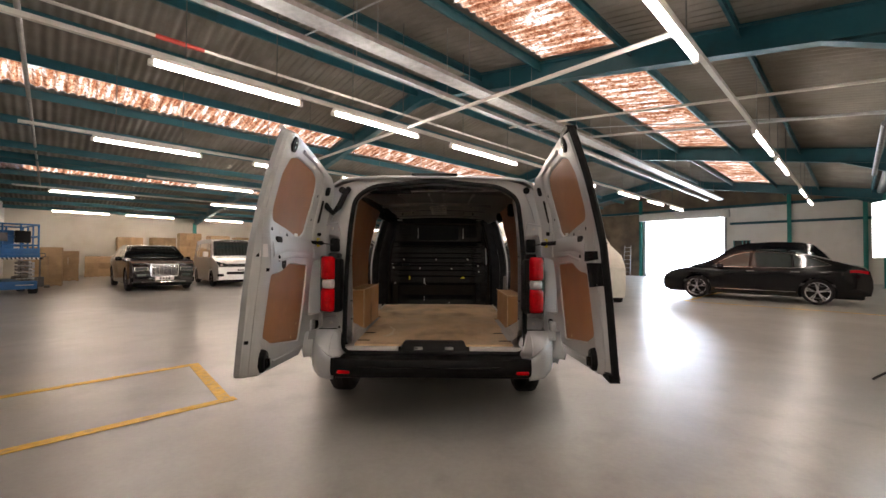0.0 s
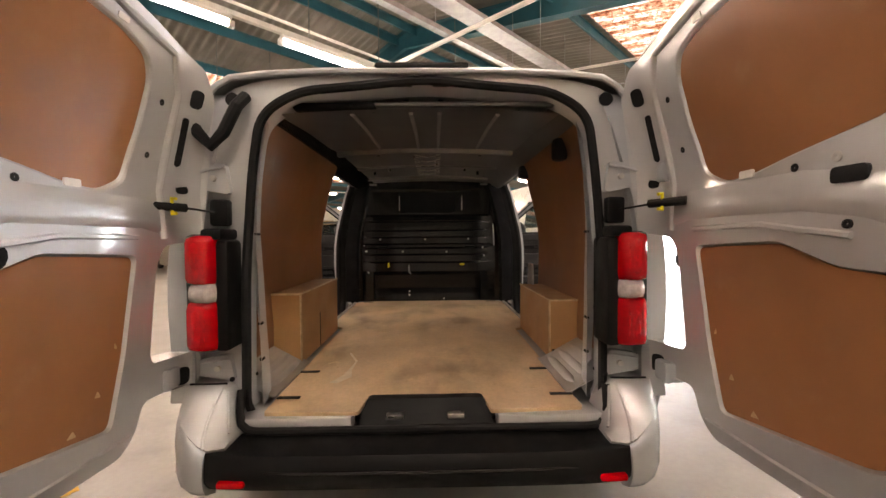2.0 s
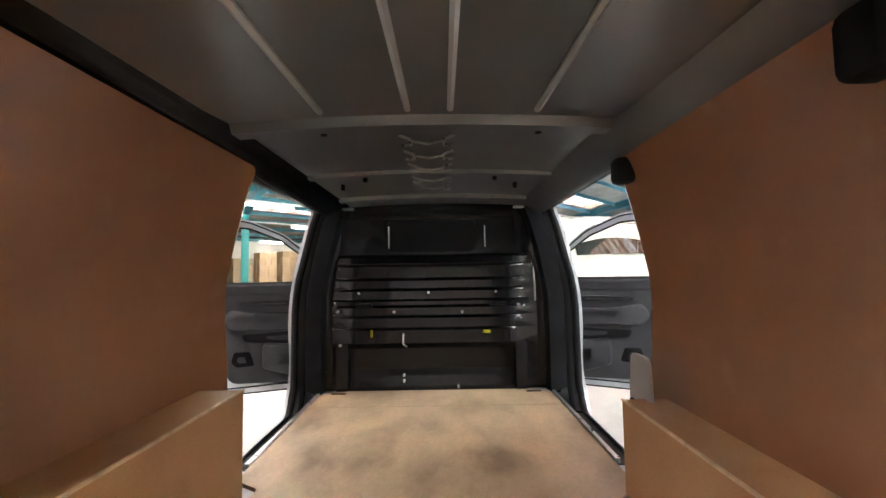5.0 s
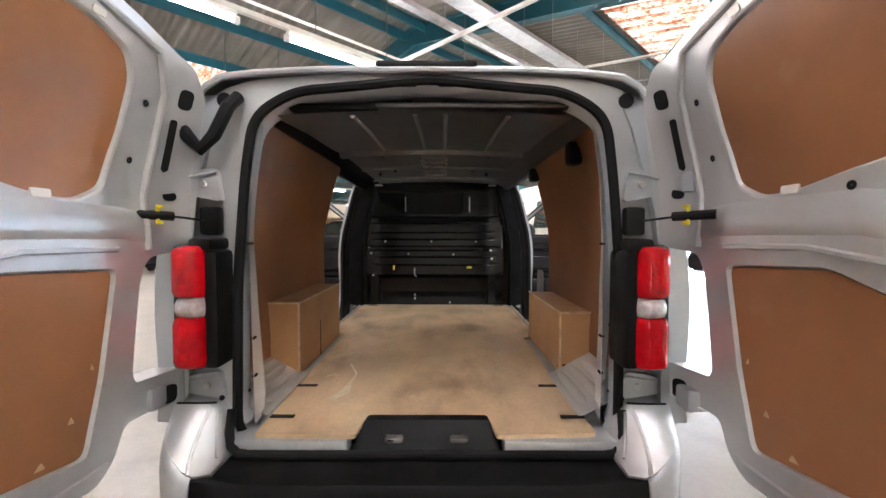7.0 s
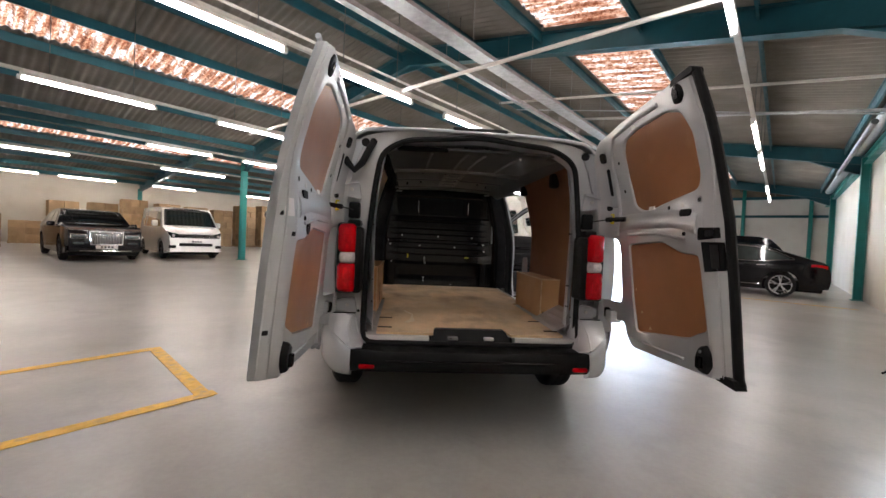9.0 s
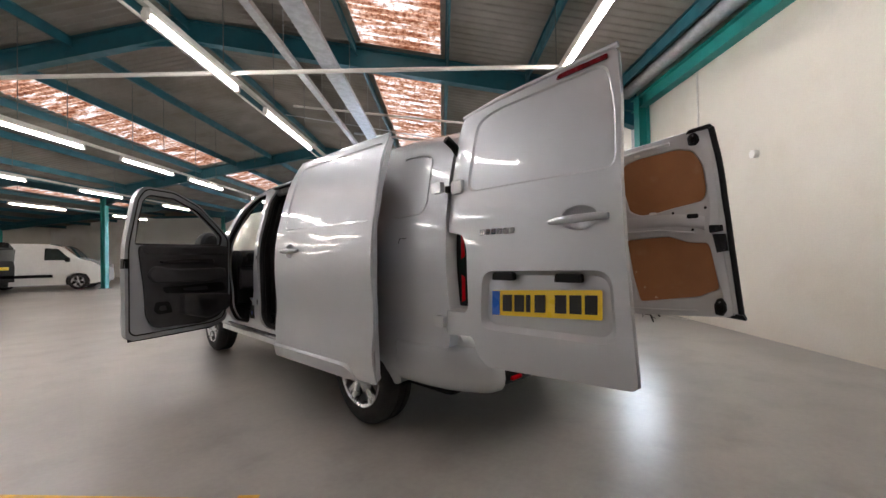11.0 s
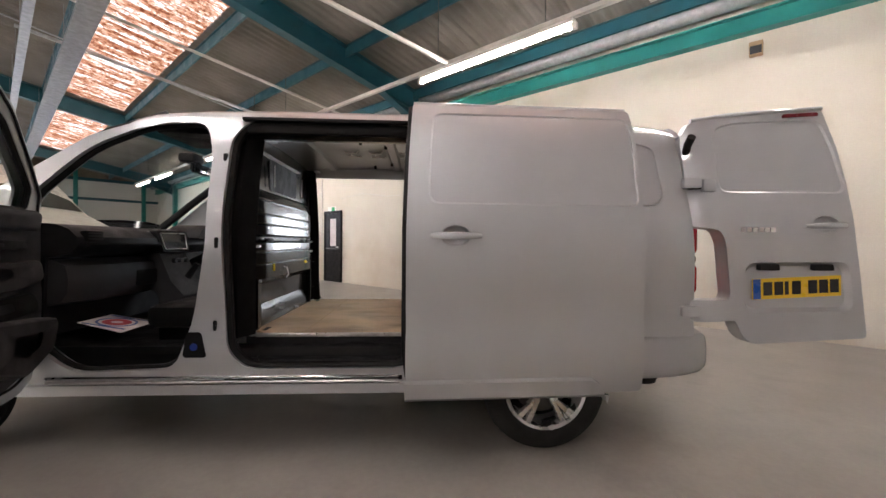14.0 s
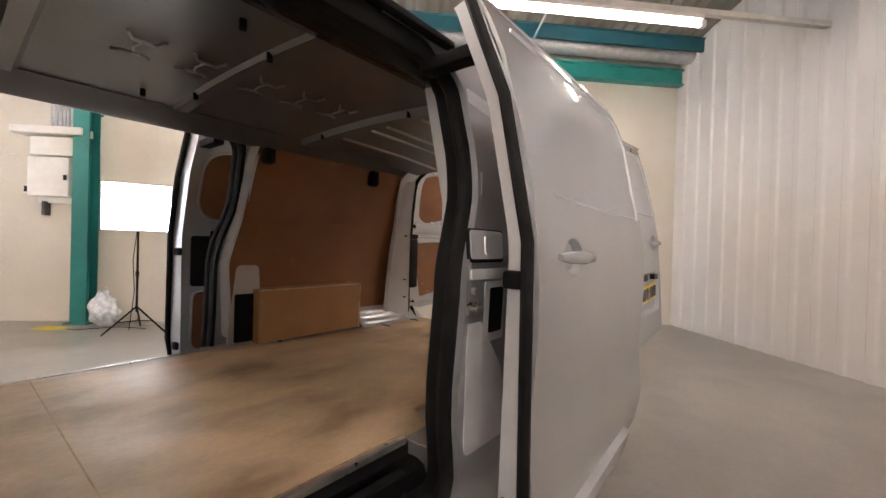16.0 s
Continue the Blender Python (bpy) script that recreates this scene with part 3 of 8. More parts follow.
van = thing("panel_van", (0, 2.3, 0), "silver panel van with all its doors standing open", "van")


def arch(y, r=0.375, z=0.335, n=10):
    return [(y + r * math.cos(t), z + r * math.sin(t)) for t in steps(math.pi, 0, math.pi / n)]


FRONT_OPEN = [(2.615, 1.60), (2.61, 1.10), (2.68, 0.70), (2.76, 0.47), (3.28, 0.45), (3.47, 0.62), (3.53, 0.90), (3.52, 1.33), (3.26, 1.62), (2.98, 1.77), (2.68, 1.79)]
SLIDE_OPEN = {-1: [(1.545, 0.465), (2.41, 0.465), (2.505, 0.57), (2.535, 1.2), (2.53, 1.70), (2.46, 1.80), (1.50, 1.795), (1.41, 1.71), (1.43, 1.38), (1.54, 1.12), (1.545, 0.7)],
              1: [(1.455, 0.465), (2.41, 0.465), (2.505, 0.57), (2.535, 1.2), (2.53, 1.70), (2.46, 1.80), (1.46, 1.795), (1.36, 1.71), (1.35, 1.38), (1.44, 1.12), (1.455, 0.7)]}
SIDE = [(-0.018, 0.625), (-0.017, 0.825), (-0.016, 0.84), (-0.002, 1.245), (0.004, 1.30), (0.022, 1.55), (0.028, 1.78), (0.6, 1.80), (1.4, 1.83), (2.4, 1.83), (2.8, 1.82), (3.02, 1.79), (3.25, 1.70), (3.55, 1.47), (3.85, 1.24), (4.2, 1.14), (4.55, 1.02), (4.74, 0.82),
        (4.78, 0.55), (4.74, 0.34)] + arch(4.03)[::-1] + arch(0.82)[::-1] + [(0.40, 0.36), (0.40, 0.625)]
for s in (-1, 1):
    bm = sheet(rounded(SIDE, 0.02, 2), lambda y, z, d: (s * (half(z, y) - d), y, z), 0.085,
               [rounded(FRONT_OPEN, 0.09), rounded(SLIDE_OPEN[s], 0.10)], steps(0.2, 4.6, 0.28), ZC)
    side = part("body_side", bm, SILVER, van)
    for nm, lp in (("front_door_seal", FRONT_OPEN), ("sliding_door_seal", SLIDE_OPEN[s])):
        part(nm, tube([(s * (half(z, y) - 0.045), y, z) for y, z in rounded(lp, 0.10, 6)], 0.019 if lp is FRONT_OPEN else 0.025, 10, True), RUBBER, side, "black rubber door seal")
    part("opening_lip", loft([[(s * (half(z) - q), y + (1.97 - y) * k, z + (1.13 - z) * k) for y, z in rounded(SLIDE_OPEN[s], 0.10, 6)] for q, k in ((0.052, 0.012), (0.095, 0.018), (0.112, 0.004), (0.114, -0.03))], caps=False), RUBBER, side, "black inner lip of the opening")
    # sill cover and slide rail
    part("sill_trim", loft([[(s * (half(0.4) + a), y, b) for a, b in ((-0.06, 0.40), (0.018, 0.385), (0.02, 0.335), (-0.05, 0.315))] for y in steps(1.22, 3.6, 0.3)]), SILVER, side)
    part("sill_step", loft([[(s * (half(0.42) + a), y, b) for a, b in ((-0.02, 0.432), (0.010, 0.430), (0.016, 0.424), (0.010, 0.416), (-0.02, 0.416))] for y in steps(1.62, 3.4, 0.3)]), CHROME, side, "bright ridge along the sill")
    part("sill_step", loft([[(s * (half(0.40) + a), y, b) for a, b in ((-0.02, 0.408), (0.020, 0.406), (0.026, 0.400), (0.020, 0.394), (-0.02, 0.394))] for y in steps(1.62, 3.4, 0.3)]), SILVER_IN, side)
    part("rail_slot", box(s * 0.88, s * 0.935, 1.6, 2.52, 0.402, 0.425), RUBBER, side, "black slot of the sliding door")
    part("step_well", box(s * 0.70, s * 0.905, 1.5, 2.5, 0.45, 0.49, 0.01), DARKPL, side, "black plastic step")
    part("step_riser", box(s * 0.70, s * 0.725, 1.5, 2.5, 0.49, 0.585, 0.006), DARKPL, side)
    part("step_ridge", box(s * 0.72, s * 0.79, 1.56, 2.44, 0.488, 0.545, 0.022), DARKPL, side)
    part("step_lip", tube([(s * 0.80, 1.60, 0.492), (s * 0.88, 1.63, 0.495), (s * 0.885, 2.0, 0.497), (s * 0.88, 2.36, 0.495), (s * 0.80, 2.40, 0.492)], 0.008, 8), DARKPL, side)
    part("floor_edge_strip", box(s * 0.715, s * 0.735, 1.52, 2.44, 0.585, 0.606, 0.003), STEEL, side, "bright metal edge strip")
    part("upper_rail", box(s * 0.66, s * 0.765, 1.40, 2.50, 1.735, 1.80, 0.012), BLACKPL, side, "black upper slide rail")
    # black strip laid in as the shadow line above the rail
    part("rail_shadow_gap", box(s * 0.68, s * 0.80, 1.42, 2.49, 1.796, 1.815, 0.004), RUBBER, side)
    # pillar caps, filler cap, hinge plates
    for y, z in ((2.55, 1.57), (2.555, 1.12), (2.565, 0.69)):
        part("pillar_stop", box(s * (half(z) - 0.05), s * (half(z) + 0.004), y - 0.012, y + 0.012, z - 0.03, z + 0.03, 0.008), BLACKPL, side)
    if s == -1:
        cap = sheet(rounded([(2.60, 0.53), (2.72, 0.53), (2.705, 0.66), (2.63, 0.66)], 0.02), lambda y, z, d: (-half(z, y) - 0.004 + d, y, z), 0.02)
        part("filler_recess", cap, BLACKPL, side, "black fluid filler recess")
        part("filler_cap", rod((-0.955, 2.665, 0.585), (-0.94, 2.665, 0.585), 0.019, 16), BLUECAP, side, "blue filler cap")
    # pressed window shape and waist crease of the rear quarter
    part("quarter_crease", tube([(s * (half(z, y) + 0.001), y, z) for y, z in rounded([(0.46, 1.34), (0.20, 1.35), (0.16, 1.40), (0.18, 1.68), (0.26, 1.71), (0.46, 1.72)], 0.06, 5)[3:-3]], 0.006, 6), SILVER, side)
    part("quarter_mark", tube([(s * (half(z) + 0.0005), y, z) for y, z in ((0.30, 1.215), (0.36, 1.215), (0.365, 1.19))], 0.002, 6), RUBBER, side, "short dark slit in the panel")
    # catches on the rear edge of the sliding opening
    y0 = 0.0 if s < 0 else -0.09
    def flat(nm, pts, q, th, mt, lab="", r=0.012):
        part(nm, sheet(rounded(pts, r), lambda y, z, d: (s * (half(z) + q - d), y + y0, z), th), mt, side, lab)
    # sheet laid over the pillar to carry the lightened silver
    flat("pillar_face", [(1.30, 0.62), (1.525, 0.62), (1.525, 1.13), (1.425, 1.36), (1.40, 1.68), (1.26, 1.66)], 0.0008, 0.004, SILVER_LIT, "pillar face in silver lightened as if lit", 0.02)
    flat("fuel_flap_gap", [(1.345, 1.142), (1.522, 1.142), (1.522, 1.236), (1.345, 1.236)], 0.0015, 0.01, RUBBER)
    flat("fuel_flap", [(1.350, 1.152), (1.517, 1.152), (1.517, 1.232), (1.350, 1.232)], 0.004, 0.012, SILVER_LIT, "small hinged flap in the pillar")
    flat("flap_catch", [(1.40, 1.165), (1.45, 1.165), (1.45, 1.215), (1.40, 1.215)], 0.008, 0.008, SILVER_LIT, "", 0.008)
    flat("lock_plate", [(1.34, 0.915), (1.45, 0.915), (1.45, 1.088), (1.34, 1.088)], 0.003, 0.01, SILVER_LIT)
    flat("lock_slot", [(1.355, 0.94), (1.425, 0.94), (1.425, 1.07), (1.355, 1.07)], 0.0045, 0.01, RUBBER, "black lock slot", 0.008)
    flat("pillar_swage", [(1.30, 1.095), (1.52, 1.095), (1.52, 1.125), (1.30, 1.125)], 0.005, 0.01, SILVER_LIT)
    part("striker", tube([(s * 0.945, 1.495 + y0, 1.02), (s * 0.975, 1.495 + y0, 1.02), (s * 0.975, 1.525 + y0, 1.02), (s * 0.945, 1.525 + y0, 1.02)], 0.006, 6), STEEL, side, "bright steel striker")
    part("striker_plate", box(s * 0.94, s * 0.957, 1.482 + y0, 1.536 + y0, 1.0, 1.04, 0.004), STEEL, side)
    part("bolt", rod((s * 0.945, 1.505 + y0, 1.066), (s * 0.962, 1.505 + y0, 1.066), 0.010, 10), STEEL, side)
    # inner wheel house and box are lined below
    part("wheel_house", loft([[(s * x, 0.82 + 0.41 * math.cos(t), 0.335 + 0.41 * math.sin(t)) for t in steps(0, math.pi, 0.26)] for x in (0.66, 0.9)], open_ring=True), BLACKPL, side, "black inner wheel arch")

roofm = bmesh.new()
rings = []
for y in [0.002, 0.05] + steps(0.1, 2.9, 0.2) + [3.0, 3.1]:
    c = curve_at(ROOFL, y)
    e = min(curve_at([(0.0, 1.755), (0.10, 1.765), (0.6, 1.79), (1.4, 1.815), (2.4, 1.815), (2.8, 1.80), (3.1, 1.72)], y), c - 0.06)
    w = half(e, max(y, 0.03))
    sec = [(w, e), (w - 0.035, e + 0.4 * (c - e)), (w - 0.09, e + 0.72 * (c - e)), (w - 0.2, c - 0.015), (0.35, c - 0.004), (0, c)]
    rings.append([(-x, y, z) for x, z in sec] + [(x, y, z) for x, z in sec[-2::-1]])
loft(rings, roofm, caps=False, open_ring=True)
tube(rings[0], 0.013, 8, bm=roofm)
roof = part("roof", roofm, SILVER, van)
for x in (-0.5, -0.25, 0.25, 0.5):
    part("roof_swage", tube([(x, y, curve_at(ROOFL, y) - 0.004 - 0.02 * (x / 0.6) ** 2) for y in steps(0.25, 2.7, 0.3)], 0.012, 6), SILVER, roof)

# rear frame round the load opening
OPEN = [(-0.62, 0.555), (0.655, 0.555), (0.655, 1.12), (0.625, 1.50), (0.60, 1.70), (0.47, 1.785), (0.24, 1.805), (0.02, 1.83), (-0.20, 1.805), (-0.42, 1.785), (-0.55, 1.70), (-0.58, 1.50), (-0.61, 1.12)]
OPEN = [(0.018 + (x - 0.018) * 1.07, z) for x, z in OPEN]
OPEN_R = rounded([(*p, r) for p, r in zip(OPEN, (0.08, 0.08, 0.1, 0.1, 0.14, 0.1, 0.1, 0.1, 0.1, 0.1, 0.14, 0.1, 0.1))], 0.1, 5)
FRAME = [(-0.86, 0.50), (0.86, 0.50), (0.90, 0.66), (0.905, 1.2), (0.865, 1.5), (0.80, 1.70), (0.72, 1.79), (0.58, 1.83), (0.3, 1.85), (0.0, 1.862), (-0.3, 1.85), (-0.58, 1.83), (-0.72, 1.79), (-0.80, 1.70), (-0.865, 1.5), (-0.905, 1.2), (-0.90, 0.66)]
rear = part("rear_frame", sheet(rounded(FRAME, 0.04, 2), lambda x, z, d: (x, 0.03 + 0.5 * max(0, abs(x) - 0.66) ** 1.5 + d, z), 0.05, [OPEN_R], (-0.85, -0.78, -0.7, 0.7, 0.78, 0.85), (0.8, 1.0, 1.2, 1.4, 1.6)), SILVER_IN, van)
jamb = [[(x * k + 0.018 * (1 - k), y, 1.2 + (z - 1.2) * k2) for x, z in OPEN_R] for y, k, k2 in ((0.06, 1.0, 1.0), (0.10, 0.995, 0.995), (0.17, 1.04, 0.985))]
part("door_jamb", loft(jamb, caps=False), SILVER_LIT, rear, "inner return of the opening, silver lightened as if lit")
part("opening_seal", tube([(x, 0.022, z) for x, z in OPEN_R], 0.018, 8, True), RUBBER, rear, "thick black rubber seal")
for x in (-0.055, 0.085):
    part("latch_slot", box(x - 0.032, x + 0.032, 0.035, 0.07, 1.815, 1.84, 0.006), BLACKPL, rear, "black latch slot")
    part("latch_hole", box(x - 0.012, x + 0.012, 0.13, 0.16, 1.765, 1.79, 0.003), BLACKPL, rear)
part("roof_cap", box(-0.16, 0.19, -0.012, 0.06, 1.852, 1.882, 0.012), BLACKPL, rear, "black plastic cap at the roof edge")
for s in (-1, 1):
    for z in (0.95, 1.15, 1.42, 0.70):
        part("bolt", rod((s * 0.695 + 0.02, 0.10, z), (s * 0.675 + 0.02, 0.10, z), 0.007, 8), BLACKPL, rear)
    part("grommet", rod((s * 0.70 + 0.01, 0.028, 1.755), (s * 0.70 + 0.01, 0.02, 1.755), 0.026, 14), BLACKPL, rear)
    # tail lamp: two red chambers with a clear one between
    lamp = part("tail_lamp", box(s * 0.718, s * 0.826, -0.078, 0.06, 0.835, 1.255, 0.02), BLACKPL, van, "tall red tail lamp with a clear middle")
    for nm, z0, z1, mt in (("upper_lens", 1.078, 1.25, REDLENS), ("clear_lens", 1.014, 1.082, CLEARLENS), ("lower_lens", 0.845, 1.018, REDLENS)):
        w = 0.788 if mt is REDLENS else 0.780
        sec = [[(s * x, y, z) for x, y in ((0.712, -0.06), (0.722, -0.105), (w - 0.045, -0.124), (w - 0.012, -0.123), (w + 0.012, -0.112), (w + 0.028, -0.080), (w + 0.044, -0.030), (0.78, -0.012), (0.712, -0.02))] for z in (z0, z0 + 0.008, z0 + 0.025, z1 - 0.025, z1 - 0.008, z1)]
        for k, q in ((0, 0.028), (1, 0.010), (4, 0.010), (5, 0.028)):
            sec[k] = [(x - s * q * 0.8 if abs(x) > 0.81 else x, y + (q if y < 0 else 0), z) for x, y, z in sec[k]]
        lens = part(nm, loft(sec), mt, lamp, sharp=50)
        if mt is REDLENS:
            zc, hh = (z0 + z1) / 2, (z1 - z0) / 2 - 0.022
            bowl = rounded([(0.735, zc - hh), (w - 0.012, zc - hh), (w - 0.010, zc + hh), (0.733, zc + hh)], 0.022)
            mx, mz = 0.760, zc
            part("bowl", loft([[(s * (mx + (x - mx) * k), -0.1145 - 0.30 * max(0.0, min(0.755, mx + (x - mx) * k) - 0.735) - q, mz + (z - mz) * k) for x, z in bowl] for k, q in ((1.0, -0.006), (0.97, 0.003), (0.8, 0.005), (0.45, 0.006), (0.1, 0.006))], caps=False), REDBOWL, lens, "bright red reflector bowl")
    part("lamp_shroud", box(s * 0.676, s * 0.735, -0.072, 0.07, 0.835, 1.235, 0.018), BLACKPL, rear, "matt black panel beside the lamp")
    part("lamp_cap", box(s * 0.69, s * 0.765, -0.085, 0.05, 1.235, 1.275, 0.012), BLACKPL, rear, "black cover over the lamp")
    part("strap_pad", box(s * 0.705, s * 0.775, -0.004, 0.04, 1.285, 1.385, 0.012), BLACKPL, rear, "black check strap pad")
    ex, ey = (0.822, -0.12) if s < 0 else (0.812, -0.165)
    part("check_strap", tube([(s * 0.745, -0.02, 1.335), (s * 0.78, 0.5 * ey - 0.01, 1.342), (s * ex, ey, 1.348)], 0.004, 6), BLACKPL, rear, "thin dark strap")
    part("strap_clip", tube([(s * (ex - 0.012), ey - 0.012, 1.374), (s * (ex + 0.004), ey - 0.008, 1.378), (s * (ex + 0.006), ey - 0.006, 1.350), (s * (ex + 0.004), ey - 0.008, 1.322), (s * (ex - 0.012), ey - 0.012, 1.326)], 0.006, 8), YELLOWPL, rear, "yellow plastic clip")
    part("strap_boot", rod((s * (ex - 0.02), ey + 0.03, 1.346), (s * (ex + 0.055), ey - 0.06, 1.35), 0.015, 10), BLACKPL, rear)
    for z, h in ((1.462, 0.06), (0.752, 0.05)):
        hb = rounded([(0.70, z - h), (0.80, z - h * 0.7), (0.86, z - 0.022), (0.86, z + 0.022), (0.80, z + h * 0.8), (0.72, z + h)], 0.02)
        part("hinge", sheet(hb, lambda x, q, d: (s * x, 0.012 + d, q), 0.03), SILVER, rear, "silver door hinge")
        part("hinge_arm", box(s * 0.858, s * 0.932, -0.128, -0.052, z - 0.036, z + 0.036, 0.012), SILVER, rear)
        part("hinge_link", box(s * 0.868, s * 0.915, -0.056, 0.005, z - 0.018, z + 0.018, 0.006), BLACKPL, rear, "dark hinge link")
        part("hinge_knuckle", rod((s * 0.872, -0.112, z - 0.036), (s * 0.872, -0.112, z + 0.036), 0.013, 12), SILVER, rear)
        part("hinge_slot", box(s * 0.888, s * 0.915, -0.109, -0.10, z - 0.014, z + 0.014, 0.004), BLACKPL, rear, "dark gap in the hinge")
        part("hinge_bolt", rod((s * 0.76, 0.014, z), (s * 0.76, -0.002, z), 0.011, 8), STEEL, rear)
        part("hinge_bead", tube([(s * 0.715, 0.008, z + h * 0.7), (s * 0.77, 0.004, z + h * 0.55), (s * 0.82, 0.004, z + 0.02)], 0.006, 6), SILVER, rear)
    # painted bumper end that wraps round to the side
    ends = [(0.705, -0.208, 0.535), (0.735, -0.206, 0.550), (0.770, -0.196, 0.578), (0.800, -0.176, 0.604), (0.826, -0.145, 0.620), (0.852, -0.100, 0.627), (0.884, -0.035, 0.630), (0.916, 0.06, 0.630), (0.934, 0.18, 0.630), (0.941, 0.30, 0.630), (0.942, 0.41, 0.630)]
    cap_r = []
    for k, (x, y, top) in enumerate(ends):
        (x0, y0_, _), (x1, y1_, _) = ends[max(0, k - 1)], ends[min(len(ends) - 1, k + 1)]
        n = Vector((y1_ - y0_, x0 - x1)).normalized()
        cap_r.append([(s * (x + n.x * o), y + n.y * o, z) for o, z in ((-0.08, top), (-0.022, top + 0.002), (-0.006, top - 0.010), (0.0, top - 0.035), (0.004, top - 0.08), (0.004, 0.45), (-0.004, 0.415), (-0.022, 0.39), (-0.07, 0.37))])
    part("bumper_corner", loft(cap_r), SILVER, van, "silver painted bumper end", sharp=60)
    # concave painted corner that runs from the door shut down to the bumper
    shelf = []
    for x, zt, ye, zb in ((0.645, 0.560, -0.185, 0.548), (0.668, 0.612, -0.192, 0.548), (0.695, 0.668, -0.196, 0.546), (0.73, 0.695, -0.193, 0.562), (0.765, 0.705, -0.182, 0.590), (0.80, 0.706, -0.158, 0.612), (0.83, 0.704, -0.122, 0.625), (0.858, 0.70, -0.07, 0.632)):
        arc = [(-0.028 + (ye + 0.028) * k, zt - (zt - zb) * k ** 0.8) for k in (0.0, 0.06, 0.25, 0.5, 0.75, 0.94, 1.0)]
        shelf.append([(s * x, y, z) for y, z in [(0.05, zt)] + arc + [(ye + 0.03, zb - 0.05), (0.05, zb - 0.05)]])
    part("corner_shelf", loft(shelf), SILVER_IN, rear, "pressed silver corner under the lamp", sharp=50)
    part("corner_ridge", tube([(s * 0.722, -0.040, 0.694), (s * 0.726, -0.085, 0.655), (s * 0.724, -0.135, 0.612), (s * 0.716, -0.178, 0.573), (s * 0.706, -0.200, 0.552)], 0.006, 8), SILVER_IN, rear)
    part("corner_bead", tube([(s * 0.700, -0.036, 0.680), (s * 0.688, -0.062, 0.640), (s * 0.672, -0.095, 0.600), (s * 0.655, -0.130, 0.570)], 0.005, 8), SILVER_IN, rear)
    part("corner_seam", tube([(s * 0.70, -0.045, 0.714), (s * 0.76, -0.055, 0.716), (s * 0.83, -0.05, 0.714)], 0.004, 6), RUBBER, rear, "dark seam over the bumper corner")
    part("corner_plug", rod((s * 0.688, -0.030, 0.725), (s * 0.688, -0.036, 0.725), 0.009, 10), RUBBER, rear)

bump = []
for x in steps(-0.715, 0.735, 0.05):
    y = -0.212 + 0.03 * (x / 0.76) ** 6
    k = min(1, max(0, (abs(x) - 0.54) / 0.12))
    k = k * k * (3 - 2 * k)
    bump.append([(x, 0.06, 0.532), (x, -0.07, 0.534 + 0.004 * k), (x, y + 0.05, 0.530 + 0.008 * k), (x, y + 0.010, 0.525 + 0.013 * k), (x, y, 0.513 + 0.018 * k), (x, y - 0.010, 0.47), (x, y - 0.008, 0.44), (x, y + 0.016, 0.408), (x, 0.05, 0.38)])
bumper = part("rear_bumper", loft(bump), BLACKPL, van, "black plastic rear bumper with a step", sharp=40)
part("bumper_line", tube([(x, -0.222 + 0.05 * (x / 0.76) ** 4, 0.478) for x in steps(-0.70, 0.72, 0.1)], 0.006, 6), BLACKPAINT, bumper)
for x in (-0.61, 0.64):
    part("reflector", box(x - 0.045, x + 0.045, -0.226, -0.15, 0.432, 0.455, 0.008), REDLENS, bumper, "small red reflector")
pl = sheet(rounded([(-0.25, 0.52), (0.28, 0.52), (0.245, 0.608), (-0.215, 0.608)], 0.02), lambda x, z, d: (x, -0.045 + 1.15 * (z - 0.52) + d, z), 0.04)
plate = part("sill_plate", pl, BLACKPL, van, "black plastic loading sill plate")
for x in (-0.10, 0.13):
    part("striker", box(x - 0.032, x + 0.032, -0.012, 0.02, 0.553, 0.572, 0.004), STEEL, plate, "bright steel striker slot")
for x0, x1 in ((-0.66, -0.252), (0.282, 0.695)):
    part("sill_cover", box(x0, x1, -0.062, 0.11, 0.53, 0.588, 0.008), SILVER_IN, van, "pale sill cover")
part("sill_seal", tube([(-0.662, -0.018, 0.68), (-0.656, -0.048, 0.61), (-0.645, -0.062, 0.572), (-0.622, -0.069, 0.552), (-0.585, -0.070, 0.546), (0.0, -0.070, 0.546), (0.615, -0.070, 0.546), (0.652, -0.069, 0.552), (0.675, -0.062, 0.572), (0.687, -0.048, 0.61), (0.694, -0.018, 0.68)], 0.015, 10), RUBBER, van, "black rubber seal along the sill")
part("sill_floor", box(-0.26, 0.29, 0.055, 0.11, 0.53, 0.586), BLACKPL, van)
part("underbody", box(-0.80, 0.80, 0.1, 4.6, 0.30, 0.545, 0.04), BLACKPL, van, "dark underbody")
part("load_floor", box(-0.715, 0.715, 0.05, 2.72, 0.545, 0.588), SILVER_IN, van, "bare silver load floor")
